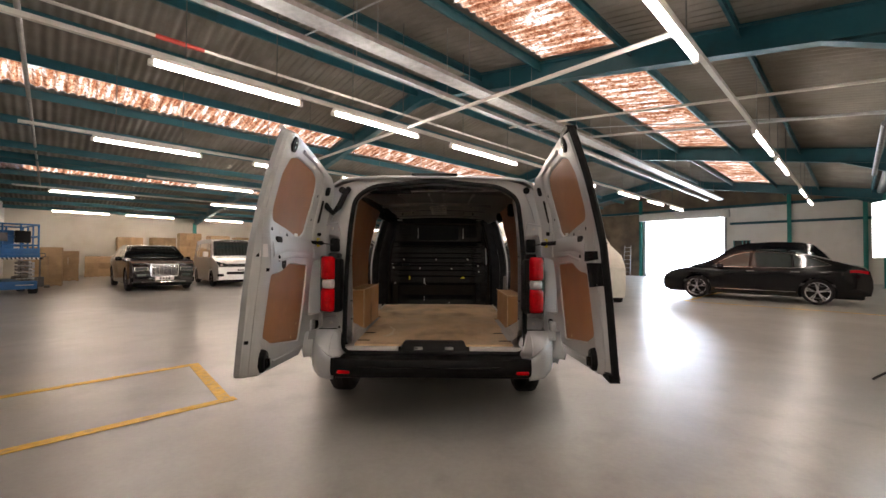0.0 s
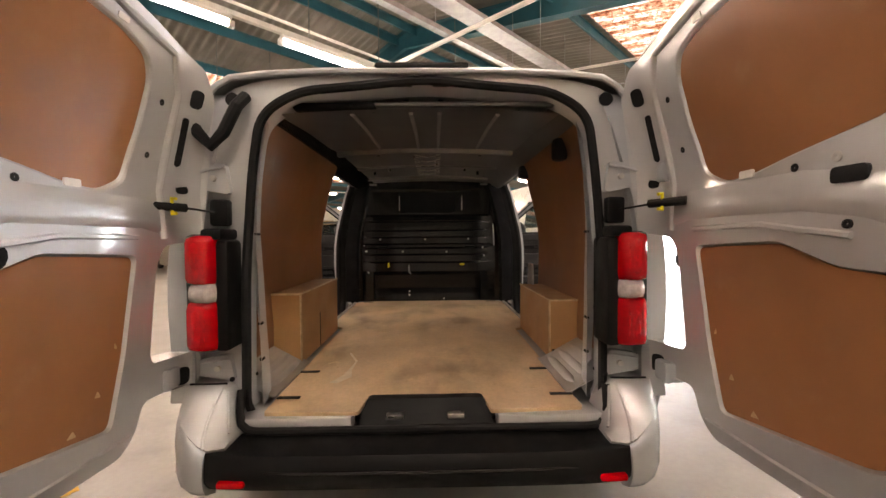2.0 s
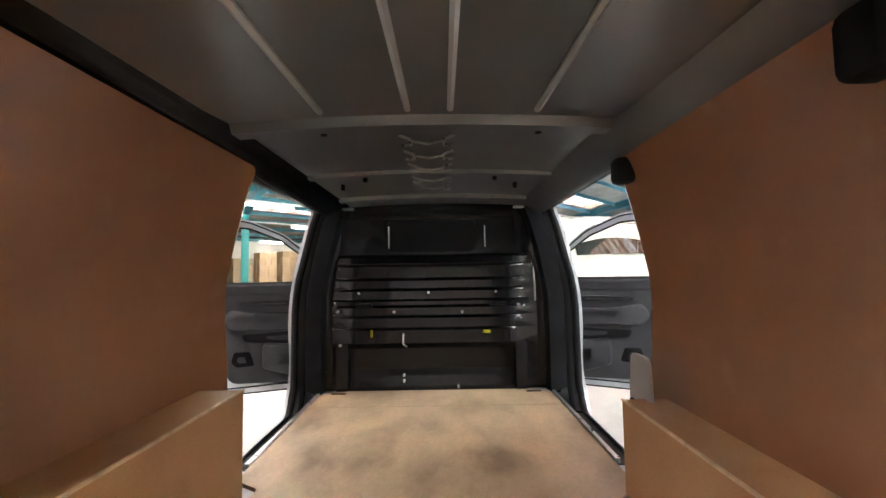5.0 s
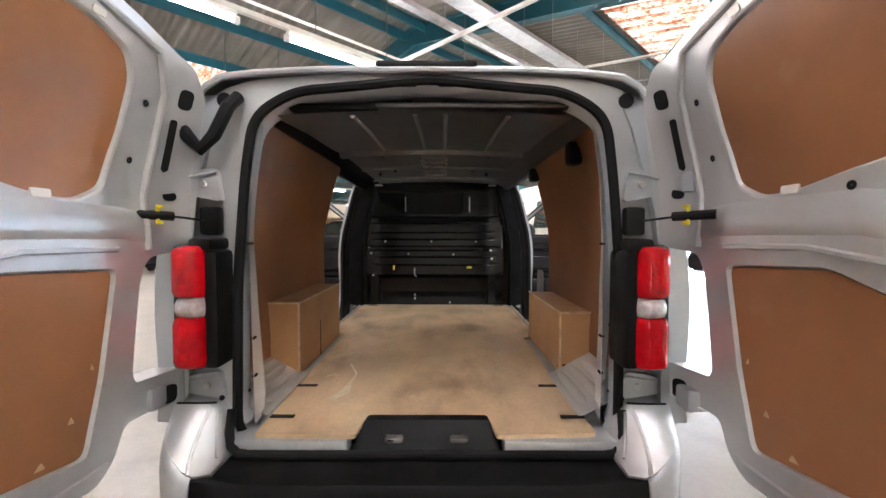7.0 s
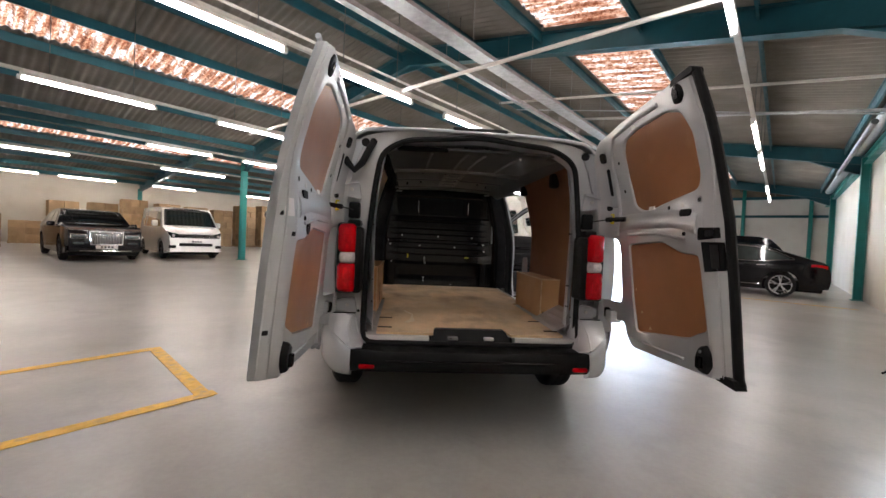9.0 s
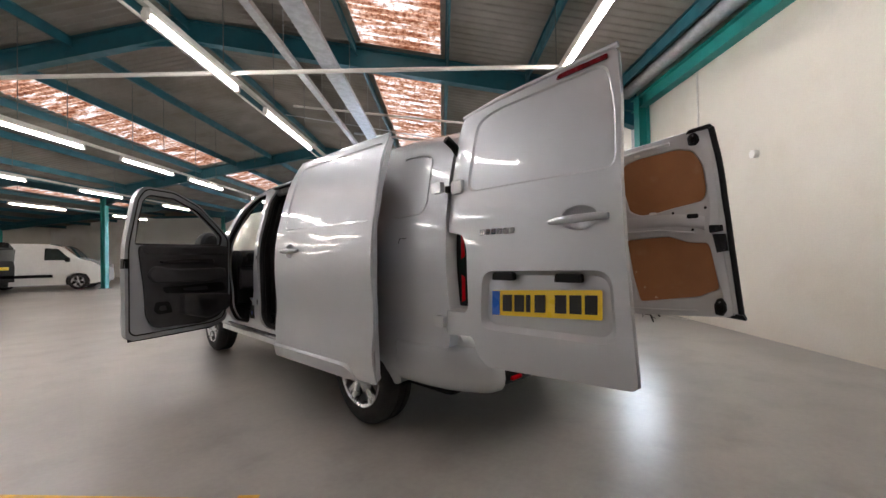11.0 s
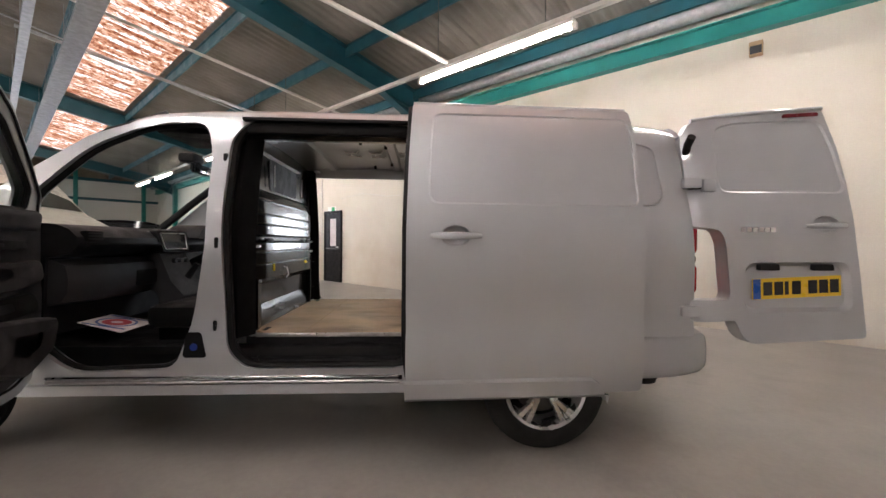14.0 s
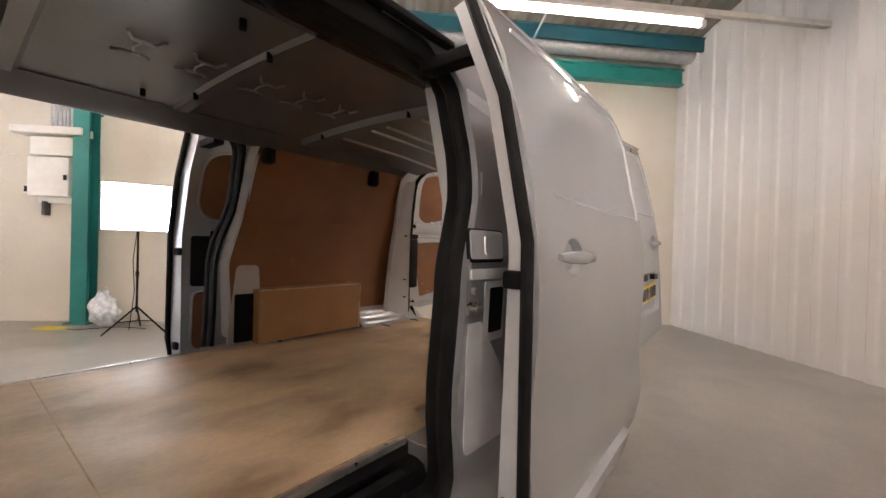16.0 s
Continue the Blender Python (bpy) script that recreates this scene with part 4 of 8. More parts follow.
for s in (-1, 1):
    cp = part("corner_plate", sheet([(0.10, 0.585), (0.56, 0.585), (0.56, 0.80), (0.10, 0.78)], lambda y, x, d: (s * x, y, 0.606 + 0.55 * max(0, x - 0.60) - d), 0.004, (), (), (0.60, 0.70)), SILVER_IN, van, "bare ribbed silver corner of the load floor")
    for x in (0.635, 0.69, 0.745):
        part("floor_rib", loft([[(s * (x + k * dx), y, 0.606 + 0.55 * max(0, x + k * dx - 0.60) + k * dz - 0.001) for dx, dz in ((-0.020, 0), (-0.010, 0.010), (0.006, 0.010), (0.016, 0))] for y, k in ((0.16, 0.25), (0.21, 1), (0.45, 1), (0.52, 0.5))]), SILVER_IN, cp, sharp=70)
    # widening inner pillar panel that laps over the lining
    xo = [(0.60, 0.606), (0.91, 0.612), (1.26, 0.618), (1.50, 0.600), (1.68, 0.57)] if s < 0 else [(0.60, 0.657), (0.91, 0.660), (1.26, 0.658), (1.50, 0.642), (1.68, 0.615)]
    ye = [(0.60, 0.272), (0.72, 0.262), (0.97, 0.235), (1.10, 0.222), (1.20, 0.205), (1.32, 0.182), (1.68, 0.172)]
    rows_p = []
    for z in steps(0.60, 1.68, 0.06):
        x, y = curve_at(xo, z), curve_at(ye, z) - (0.03 if s < 0 else 0.02)
        y0_ = 0.030 if s < 0 else 0.070
        rows_p.append([(s * (x - 0.006), y0_ - 0.010, z), (s * x, y0_, z), (s * (x + 0.012), (y0_ + y) / 2, z), (s * (x + 0.05), y - 0.004, z), (s * (x + 0.085), y, z)])
    inner = part("inner_pillar", loft(rows_p, caps=False, open_ring=True), SILVER_LIT, van, "inner pillar panel with slots, silver lightened as if lit")
    for z in (0.773, 0.911, 1.255):
        x = curve_at(xo, z)
        part("pillar_slot", box(s * (x - 0.001), s * (x + 0.012), (0.055 if s < 0 else 0.097) - 0.014, (0.055 if s < 0 else 0.097) + 0.014, z - 0.005, z + 0.005, 0.003), BLACKPL, inner, "small dark slot")
    part("wheel_arch_floor", box(s * 0.70, s * 0.86, 0.06, 1.5, 0.50, 0.587), SILVER_IN, van)

# ply floor, boxes and linings
ply = [(-0.575, -0.042), (-0.228, -0.048), (-0.216, 0.078), (0.246, 0.078), (0.258, -0.048), (0.605, -0.03), (0.60, 0.45), (0.605, 1.24), (0.705, 1.30), (0.705, 2.40), (0.62, 2.485), (-0.62, 2.485), (-0.705, 2.40), (-0.705, 1.40), (-0.60, 1.34), (-0.585, 0.45)]
floorp = part("ply_floor", sheet(rounded(ply, 0.012, 2), lambda x, y, d: (x, y, 0.603 - d), 0.014), PLYFLOOR, van, "worn stained plywood floor lining")
part("ply_joint", box(-0.70, 0.70, 2.176, 2.180, 0.6025, 0.6036), PALLETW, floorp, "dark joint between the sheets")
DRIP = [(-0.413, 0.253), (-0.392, 0.297), (-0.372, 0.353), (-0.362, 0.436), (-0.354, 0.545), (-0.416, 0.698), (-0.410, 0.71), (-0.346, 0.558), (-0.346, 0.417), (-0.329, 0.32), (-0.36, 0.274), (-0.378, 0.243)]
HOOK = [(-0.504, 0.484), (-0.486, 0.533), (-0.446, 0.562), (-0.422, 0.522), (-0.422, 0.442), (-0.440, 0.505), (-0.455, 0.535), (-0.480, 0.51)]
FLECK = [(-0.02, -0.012), (0.004, -0.006), (0.02, 0.004), (0.006, 0.016), (-0.012, 0.008)]
for outline, mt in ((DRIP, PAINTDRIP), (HOOK, PLYEDGE), ([(0.30 + a, 0.20 + b) for a, b in FLECK], PLYEDGE), ([(0.47 + a, 0.17 + 1.6 * b) for a, b in FLECK], PLYEDGE), ([(-0.06 + a, 0.27 + b * 2) for a, b in FLECK], PLYEDGE)):
    part("paint_smear", sheet(rounded(outline, 0.006), lambda p, q, d: (p, q, 0.6034 - d), 0.0008), mt, floorp, "pale dried paint smear")
for x, y in ((-0.54, 0.40), (0.55, 0.40), (-0.53, 0.09), (0.56, 0.09), (-0.60, 2.43), (0.60, 2.43)):
    part("tie_slot", box(x - 0.045, x + 0.045, y - 0.012, y + 0.012, 0.6025, 0.605, 0.003), BLACKPL, floorp, "dark tie-down slot")
for s, x0, yf, y1, z1 in ((-1, 0.622, 0.53, 1.28, 0.956), (1, 0.648, 0.562, 1.28, 0.905)):
    bx = part("wheel_box", box(s * x0, s * 0.83, yf, y1, 0.603, z1), CARDBOARDPLY, van, "plywood box over the wheel arch")
    for p, q in (((s * x0, yf, 0.603), (s * x0, yf, z1)), ((s * x0, yf, z1), (s * x0, y1, z1)), ((s * x0, yf, z1), (s * 0.80, yf, z1))):
        part("cut_edge", rod(p, q, 0.0055, 6), PLYEDGE, bx, "pale cut edge")
    if s == -1:
        part("board_joint", box(-x0 - 0.001, -x0 + 0.002, 0.86, 0.868, 0.605, 0.80), DARKPL, bx)
    ye = 0.0 if s < 0 else -0.08
    lin = rounded([(0.13, 0.62), (1.44 + ye, 0.62), (1.46 + ye, 1.05), (1.40 + ye, 1.30), (1.37 + ye, 1.735), (0.16, 1.73), (0.13, 1.40)], 0.04)
    lining = part("side_lining", sheet(lin, lambda y, z, d: (s * (half(z) - (0.172 if s < 0 else 0.142) - d), y, z), 0.006, (), steps(0.3, 1.4, 0.4), ZC[4:17]), HARDBOARD, van, "brown hardboard side lining")
    edge = [p for p in lin if p[0] > 1.2]
    edge = sorted(edge, key=lambda p: p[1])
    dx = 0.172 if s < 0 else 0.142
    part("pillar_return", loft([[(s * (half(z) - dx - 0.003), y - 0.01, z), (s * (half(z) - dx + 0.005), y + 0.012, z), (s * (half(z) - 0.11), y + 0.032, z), (s * (half(z) - 0.06), y + 0.03, z)] for y, z in edge], caps=False, open_ring=True), SILVER_LIT, lining, "inner pillar, silver lightened as if lit")
    if s == 1:
        for y, z, h in ((0.45, 1.655, 0.055), (1.24, 1.67, 0.045)):
            part("vent_cup", box(0.63, 0.70, y - 0.035, y + 0.035, z - h, z + h, 0.02), BLACKPL, lining, "black plastic cup")
        for y, z in ((0.13, 1.25), (0.12, 1.00)):
            part("vent_cup", box(0.725, 0.765, y - 0.03, y + 0.03, z - 0.06, z + 0.06, 0.02), BLACKPL, lining, "black plastic cup")
    part("arch_panel", sheet(rounded([(1.22 if s == 1 else 1.26, 0.6), (1.46 + 0.5 * ye, 0.6), (1.45 + ye, 1.045), (1.25 if s == 1 else 1.28, 1.045)], 0.03), lambda y, z, d: (s * ((0.735 if s > 0 else 0.80) - d), y, z), 0.012), SILVER_IN, lining, "bare silver pillar foot")
    part("foot_hole", box(s * (0.715 if s > 0 else 0.78), s * (0.735 if s > 0 else 0.80), 1.27 if s == 1 else 1.35, 1.385 if s == 1 else 1.42, 0.61, 0.885, 0.012), BLACKPL, lining)
    # roof side rail and pillar returns
    rail = [[(s * x, y, z) for x, z in ((0.70, 1.715), (0.665, 1.715), (0.60, 1.755), (0.54, 1.775), (0.60, 1.80), (0.74, 1.74))] for y in steps(0.12, 2.52, 0.4)]
    # left rail in the bulkhead's black, right rail in the roof's grey
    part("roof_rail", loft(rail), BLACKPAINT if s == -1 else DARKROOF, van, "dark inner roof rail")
ceil_r = [[(x, y, curve_at(ROOFL, y) - 0.14 + 0.02 * (1 - (x / 0.56) ** 2)) for x in steps(-0.56, 0.56, 0.14)] for y in steps(0.10, 2.52, 0.2)]
ceil = part("roof_lining", loft(ceil_r, caps=False, open_ring=True), DARKROOF, van, "dark grey steel inside of the roof")


def ceil_z(x, y):
    return curve_at(ROOFL, y) - 0.14 + 0.02 * (1 - (x / 0.56) ** 2)


for y, h in ((1.07, 0.026), (1.72, 0.012), (2.28, 0.018)):
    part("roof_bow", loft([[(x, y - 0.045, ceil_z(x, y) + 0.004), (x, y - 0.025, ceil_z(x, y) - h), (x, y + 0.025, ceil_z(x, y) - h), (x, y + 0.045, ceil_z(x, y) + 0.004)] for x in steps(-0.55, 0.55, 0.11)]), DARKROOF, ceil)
# ribs in the inner silver, paler than the roof round them
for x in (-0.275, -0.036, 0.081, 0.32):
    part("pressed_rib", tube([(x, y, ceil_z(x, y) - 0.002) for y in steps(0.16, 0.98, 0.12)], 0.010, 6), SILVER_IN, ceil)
for y in (1.26, 1.44, 1.62, 1.84, 2.02):
    for x, k in ((-0.055, 1), (0.07, -1)):
        part("bracket", tube([(x - 0.03 * k, y - 0.05, ceil_z(x, y) - 0.004), (x + 0.005 * k, y - 0.03, ceil_z(x, y) - 0.012), (x + 0.005 * k, y + 0.03, ceil_z(x, y) - 0.012), (x - 0.03 * k, y + 0.05, ceil_z(x, y) - 0.006)], 0.005, 6), STEEL, ceil, "pressed ladder bracket")
    part("bracket_bar", tube([(-0.05, y, ceil_z(0, y) - 0.008), (0.01, y + 0.015, ceil_z(0, y) - 0.014), (0.065, y, ceil_z(0, y) - 0.008)], 0.004, 6), STEEL, ceil)
for x, y in ((-0.30, 1.10), (0.35, 1.10), (-0.44, 1.9), (0.42, 1.9), (-0.30, 1.75), (0.30, 1.75)):
    part("roof_hole", rod((x, y, ceil_z(x, y) - 0.002), (x, y, ceil_z(x, y) - 0.03), 0.010, 10), RUBBER, ceil)
part("header_bar", box(-0.50, -0.17, 0.10, 0.16, 1.745, 1.772, 0.01), BLACKPL, ceil, "black cable cover")
part("header_flange", box(-0.18, 0.54, 0.10, 0.14, 1.755, 1.775, 0.008), DARKROOF, ceil)

# pressed steel bulkhead behind the cab
BULK = [(1.80, 2.54), (1.71, 2.54), (1.69, 2.55), (1.46, 2.545), (1.44, 2.515), (1.40, 2.500), (1.39, 2.507), (1.38, 2.497), (1.31, 2.492), (1.30, 2.500), (1.29, 2.489), (1.245, 2.486), (1.235, 2.494), (1.225, 2.483),
        (1.175, 2.480), (1.16, 2.51), (1.135, 2.51), (1.12, 2.488), (1.075, 2.484), (1.065, 2.492), (1.055, 2.482), (1.00, 2.480), (0.99, 2.488), (0.98, 2.480), (0.90, 2.48), (0.885, 2.51), (0.86, 2.535), (0.73, 2.54), (0.70, 2.53), (0.65, 2.51), (0.60, 2.508)]
bulk_r = []
for x, k in ((-0.72, 0.0), (-0.66, 0.25), (-0.60, 0.55), (-0.54, 0.95), (-0.50, 1.0), (-0.25, 1.0), (0.0, 1.0), (0.25, 1.0), (0.44, 1.0), (0.48, 0.95), (0.54, 0.55), (0.60, 0.25), (0.68, 0.0)):
    bulk_r.append([(x, 2.52 + (y - 2.54) * k, z) for z, y in BULK])
bulk = part("bulkhead", loft(bulk_r, caps=False, open_ring=True), BLACKPAINT, van, "black painted steel bulkhead", sharp=20)
part("bulkhead_back", sheet(rounded([(-0.80, 0.56), (0.80, 0.56), (0.80, 1.2), (0.74, 1.6), (0.66, 1.78), (-0.66, 1.78), (-0.74, 1.6), (-0.80, 1.2)], 0.05), lambda x, z, d: (x, 2.565 + d, z), 0.02), BLACKPL, bulk)
part("blank_window", sheet(rounded([(-0.30, 1.475), (0.26, 1.475), (0.27, 1.68), (-0.31, 1.68)], 0.04), lambda x, z, d: (x, 2.52 + d, z), 0.03), BLACKPL, bulk, "blanked window panel")
for x in (-0.29, 0.325):
    part("grab_bar", rod((x, 2.495, 1.50), (x, 2.495, 1.64), 0.006, 8), CHROME, bulk)
for x, z in ((-0.48, 1.215), (-0.04, 1.215), (0.385, 1.215), (-0.26, 1.095), (0.17, 1.09), (-0.20, 0.665), (0.14, 0.625), (-0.60, 0.89), (-0.62, 1.10), (0.53, 1.13), (-0.20, 0.70), (0.54, 1.05)):
    part("screw", rod((x, 2.49, z), (x, 2.462, z), 0.008, 8), STEEL, bulk)
part("yellow_tag", box(-0.408, -0.394, 2.452, 2.466, 0.94, 0.985, 0.003), YELLOWPL, bulk, "small yellow tag")
part("yellow_tag", box(0.30, 0.345, 2.452, 2.466, 0.958, 0.976, 0.003), YELLOWPL, bulk, "small yellow tag")
part("hook", tube([(-0.20, 2.468, 0.96), (-0.20, 2.44, 0.95), (-0.20, 2.43, 0.90), (-0.18, 2.45, 0.88)], 0.005, 6), STEEL, bulk)
for x in (-0.45, 0.40):
    part("lashing_slot", box(x - 0.05, x + 0.05, 2.458, 2.475, 1.128, 1.15, 0.006), BLACKPL, bulk)
    part("support_leg", loft([[(x + (0.14 if x > 0 else -0.14) + dx, y, z) for dx, y in ((-0.035, 2.47), (0.035, 2.48), (0.035, 2.54), (-0.035, 2.54))] for z in (0.60, 0.75, 0.90)]), BLACKPAINT, bulk, "pressed leg down to the floor")
for s in (-1, 1):
    post = [[(s * x, y, z) for x, y in ((0.63, 2.54), (0.66, 2.51), (0.72, 2.495), (0.80, 2.505), (0.80, 2.56), (0.63, 2.56))] for z in (0.6, 1.2)] + [[(s * x, y, z) for x, y in ((0.60, 2.54), (0.62, 2.51), (0.67, 2.495), (0.72, 2.505), (0.72, 2.56), (0.60, 2.56))] for z in (1.5, 1.72)]
    part("belt_pillar", loft(post), BLACKPAINT, bulk)
    part("pillar_cover", loft([[(s * x, y, z) for x, y in ((0.70 - q, 2.56), (0.695 - q, 2.47), (0.715 - q, 2.448), (0.78 - q, 2.462), (0.83 - q, 2.50), (0.83 - q, 2.56))] for z, q in ((0.60, 0.0), (0.95, 0.0), (1.2, 0.005), (1.45, 0.05), (1.65, 0.10), (1.76, 0.14))]), MATTBLACK, bulk, "black plastic pillar cover", sharp=50)
    # silver rod put in as a painted glint along the black pillar
    part("pillar_glint", tube([(s * (0.645 - 0.03 * max(0, z - 1.2)), 2.515, z) for z in (1.15, 1.35, 1.5, 1.66)], 0.006, 6), SILVER_IN, bulk)
    for z in (0.72, 0.95, 1.12, 1.25, 1.42):
        part("clip", rod((s * 0.70, 2.505, z), (s * 0.70, 2.490, z), 0.005, 8), GREYROD, bulk)
    part("roof_flag", box(s * 0.50, s * 0.57, 2.40, 2.44, 1.738, 1.752, 0.006), SILVER_IN, bulk, "pale roof bracket")
# cable gaiter of the left rear door
part("cable_gaiter", tube([(-0.64, 0.02, 1.765), (-0.655, -0.02, 1.72), (-0.70, -0.03, 1.62), (-0.745, -0.03, 1.575), (-0.79, -0.03, 1.62), (-0.85, -0.01, 1.70), (-0.90, 0.0, 1.735)], 0.022, 10), RUBBER, van, "ribbed black rubber cable gaiter")

# ---- rear doors ----
DOOR = [(0.0, 1.235), (0.0, 1.74), (0.05, 1.84), (0.30, 1.885), (0.915, 1.945), (0.95, 1.70), (0.965, 1.42), (0.988, 1.10), (1.030, 0.62), (0.33, 0.59), (0.27, 0.635), (0.235, 0.72), (0.0, 0.705), (0.0, 0.825), (0.19, 0.83), (0.205, 0.86), (0.185, 1.15), (0.155, 1.215)]
LEAN = [(0.6, 0.008), (1.0, 0.026), (1.29, 0.046), (1.49, 0.079), (1.71, 0.130), (1.92, 0.186), (1.96, 0.198)]


def rear_door(s):
    def at(a, z, d):
        c = 0.05 * max(0.0, (0.12 - a) / 0.12) ** 2       # the hinge edge curls round to the side
        if d > 0.03:                                       # thinner beside the upper board
            d = 0.03 + (d - 0.03) * (1 - 0.62 * min(1.0, max(0.0, (z - 1.24) / 0.2)))
        return (s * ((0.985 if s < 0 else 0.995) - curve_at(LEAN, z) - d - c), 0.005 - 0.955 * a, z + (0.0 if s < 0 else 0.02 * (1.9 - z)))
    out = rounded(DOOR, 0.03, 4)
    rec = rounded([(0.285, 0.762), (0.955, 0.768), (0.935, 1.045), (0.295, 1.035)], 0.07, 6)
    dish = [(0.80 + 0.08 * math.cos(t), 1.25 + 0.05 * math.sin(t)) for t in steps(0, math.tau * 0.95, math.tau / 20)]
    pane = rounded([(0.165, 1.425), (0.952, 1.43), (0.925, 1.70), (0.88, 1.885), (0.30, 1.842), (0.175, 1.80)], 0.06, 5)
    sunk = [(0.55 + (a - 0.55) * 0.975, 1.64 + (z - 1.64) * 0.96) for a, z in pane]
    skin = sheet(out, at, 0.012, [rec, dish, pane] if s < 0 else [rec, pane], (0.04, 0.08, 0.12, 0.5, 0.75), ZC[4:] + [1.88])
    d = part("rear_door", skin, SILVER, van, "silver rear door swung wide open")
    cx, cz = 0.618, 0.902
    small = [(cx + (a - cx) * 0.93, cz + (z - cz) * 0.84) for a, z in rec]
    part("plate_recess", loft([[at(a, z, 0.001) for a, z in rec], [at(a, z, 0.028) for a, z in small]], caps=False), SILVER, d)
    part("recess_back", sheet(small, lambda a, z, q: at(a, z, 0.028 + q), 0.004), SILVER, d)
    # inside: a tapering flange along the free edge, a raised panel and two sunk boards
    FOLD = [(0.60, 0.962), (0.72, 0.958), (0.82, 0.945), (1.03, 0.905), (1.25, 0.862), (1.42, 0.885), (1.62, 0.888), (1.86, 0.855), (1.95, 0.84)]
    FREE = [(0.60, 1.031), (0.62, 1.030), (1.10, 0.988), (1.42, 0.965), (1.70, 0.95), (1.945, 0.915)]
    DEEP = 0.095 if s < 0 else 0.085
    inner = [(a, z) if a < 0.84 else (min(a, curve_at(FOLD, z)), z) for a, z in out]
    def fl(f, z, q):
        a0, a1 = curve_at(FOLD, z), curve_at(FREE, z)
        return at(a0 + (a1 - a0) * f, z, DEEP + (0.028 - DEEP) * f ** 1.6 - q)
    rows_z = [0.632] + steps(0.70, 1.90, 0.1) + [1.925]
    part("edge_flange", loft([[fl(f, z, 0.0) for f in (0, 0.12, 0.3, 0.55, 0.8, 0.95, 1.0)] for z in rows_z], caps=False, open_ring=True), SILVER_IN, d, "pale silver edge flange")
    part("edge_return", loft([[fl(1.0, z, 0.0), at(curve_at(FREE, z), z, 0.004)] for z in rows_z], caps=False, open_ring=True), SILVER_IN, d)
    part("flange_step", tube([fl(0.62, z, -0.003) for z in rows_z], 0.005, 6), SILVER_IN, d)
    part("door_edge", loft([[at(a, z, 0.004) for a, z in out], [at(a, z, 0.03) for a, z in out], [at(a, z, DEEP) for a, z in inner]], caps=False), SILVER_IN, d)
    up = rounded([(0.70, 1.832), (0.42, 1.812), (0.31, 1.782), (0.277, 1.72), (0.285, 1.58), (0.315, 1.42), (0.40, 1.378), (0.51, 1.388), (0.63, 1.415), (0.84, 1.452), (0.865, 1.52), (0.855, 1.70), (0.80, 1.805)], 0.03)
    lo = rounded([(0.29, 1.185), (0.60, 1.203), (0.74, 1.153), (0.862, 1.146), (0.88, 1.09), (0.922, 0.815), (0.85, 0.785), (0.80, 0.757), (0.375, 0.695), (0.325, 0.90)], 0.025)
    def grown(pts, k):
        cx_, cz_ = sum(a for a, _ in pts) / len(pts), sum(z for _, z in pts) / len(pts)
        return [(cx_ + (a - cx_) * k, cz_ + (z - cz_) * k) for a, z in pts]
    up2, lo2 = [(a, min(z, 1.86)) for a, z in grown(up, 1.045)], [(min(a, curve_at(FOLD, z) - 0.012), z) for a, z in grown(lo, 1.03)]
    part("inner_panel", sheet(inner, lambda a, z, q: at(a, z, DEEP - 0.012 + q), 0.012, [up2, lo2], (0.04, 0.08, 0.12, 0.5, 0.75), ZC[4:] + [1.88]), SILVER_IN, d, "bare silver inner door panel")
    for nm, o, o2, dz in (("upper_board", up, up2, 0.028), ("lower_board", lo, lo2, 0.010)):
        part("board_frame", loft([[at(a, z, DEEP) for a, z in o2], [at(a, z, DEEP - 0.006) for a, z in grown(o, 1.02)], [at(a, z, DEEP - dz - 0.004) for a, z in o]], caps=False), SILVER_IN, d)
        part(nm, sheet(o, lambda a, z, q: at(a, z, DEEP - dz - 0.003 + q), 0.006, (), (), ZC[12:] if nm[0] == "u" else ()), HARDBOARD, d, "brown hardboard panel with small scuffs")
    ridge = [[at(a, zc + dz, DEEP + q) for dz, q in ((-0.046, -0.003), (-0.030, 0.008), (-0.010, 0.010), (0.016, 0.010), (0.040, 0.006), (0.056, -0.003))] for a, zc in ((0.17, 1.30), (0.25, 1.315), (0.45, 1.318), (0.66, 1.318), (0.80, 1.30), (0.85, 1.285))]
    part("swage_band", loft(ridge), SILVER_IN, d, sharp=60)
    part("swage_rib", tube([at(a, z, DEEP + 0.002) for a, z in ((0.28, 1.245), (0.55, 1.25), (0.66, 1.235), (0.78, 1.222))], 0.008, 6), SILVER_IN, d)
    rim = [at(a, z, DEEP + 0.002) for a, z in ((0.155, 1.24), (0.16, 1.40), (0.14, 1.72), (0.20, 1.83), (0.45, 1.865), (0.66, 1.88))]
    part("rim_bead", tube(rim, 0.012, 8), SILVER_IN, d)
    part("foot_bead", tube([at(a, z, DEEP) for a, z in ((0.30, 0.635), (0.55, 0.64), (0.78, 0.65))], 0.008, 6), SILVER_IN, d)
    # small fittings on the inside
    def block(nm, a0, a1, z0, z1, mt, lab="", q0=None, h=0.012, bev=0.012):
        b0 = DEEP - 0.004 if q0 is None else q0
        b = sheet(rounded([(a0, z0), (a1, z0), (a1, z1), (a0, z1)], bev), lambda a, z, q: at(a, z, b0 + h + 0.004 - q), h)
        return part(nm, b, mt, d, lab)
    def disc(nm, a, z, r, mt, lab=""):
        b = loft([[at(a + k * r * math.cos(t), z + k * r * math.sin(t), DEEP + q) for t in steps(0, math.tau * 0.95, math.tau / 12)] for k, q in ((1.0, -0.004), (1.0, 0.003), (0.6, 0.004), (0.1, 0.001))], caps=False)
        part(nm, b, mt, d, lab)
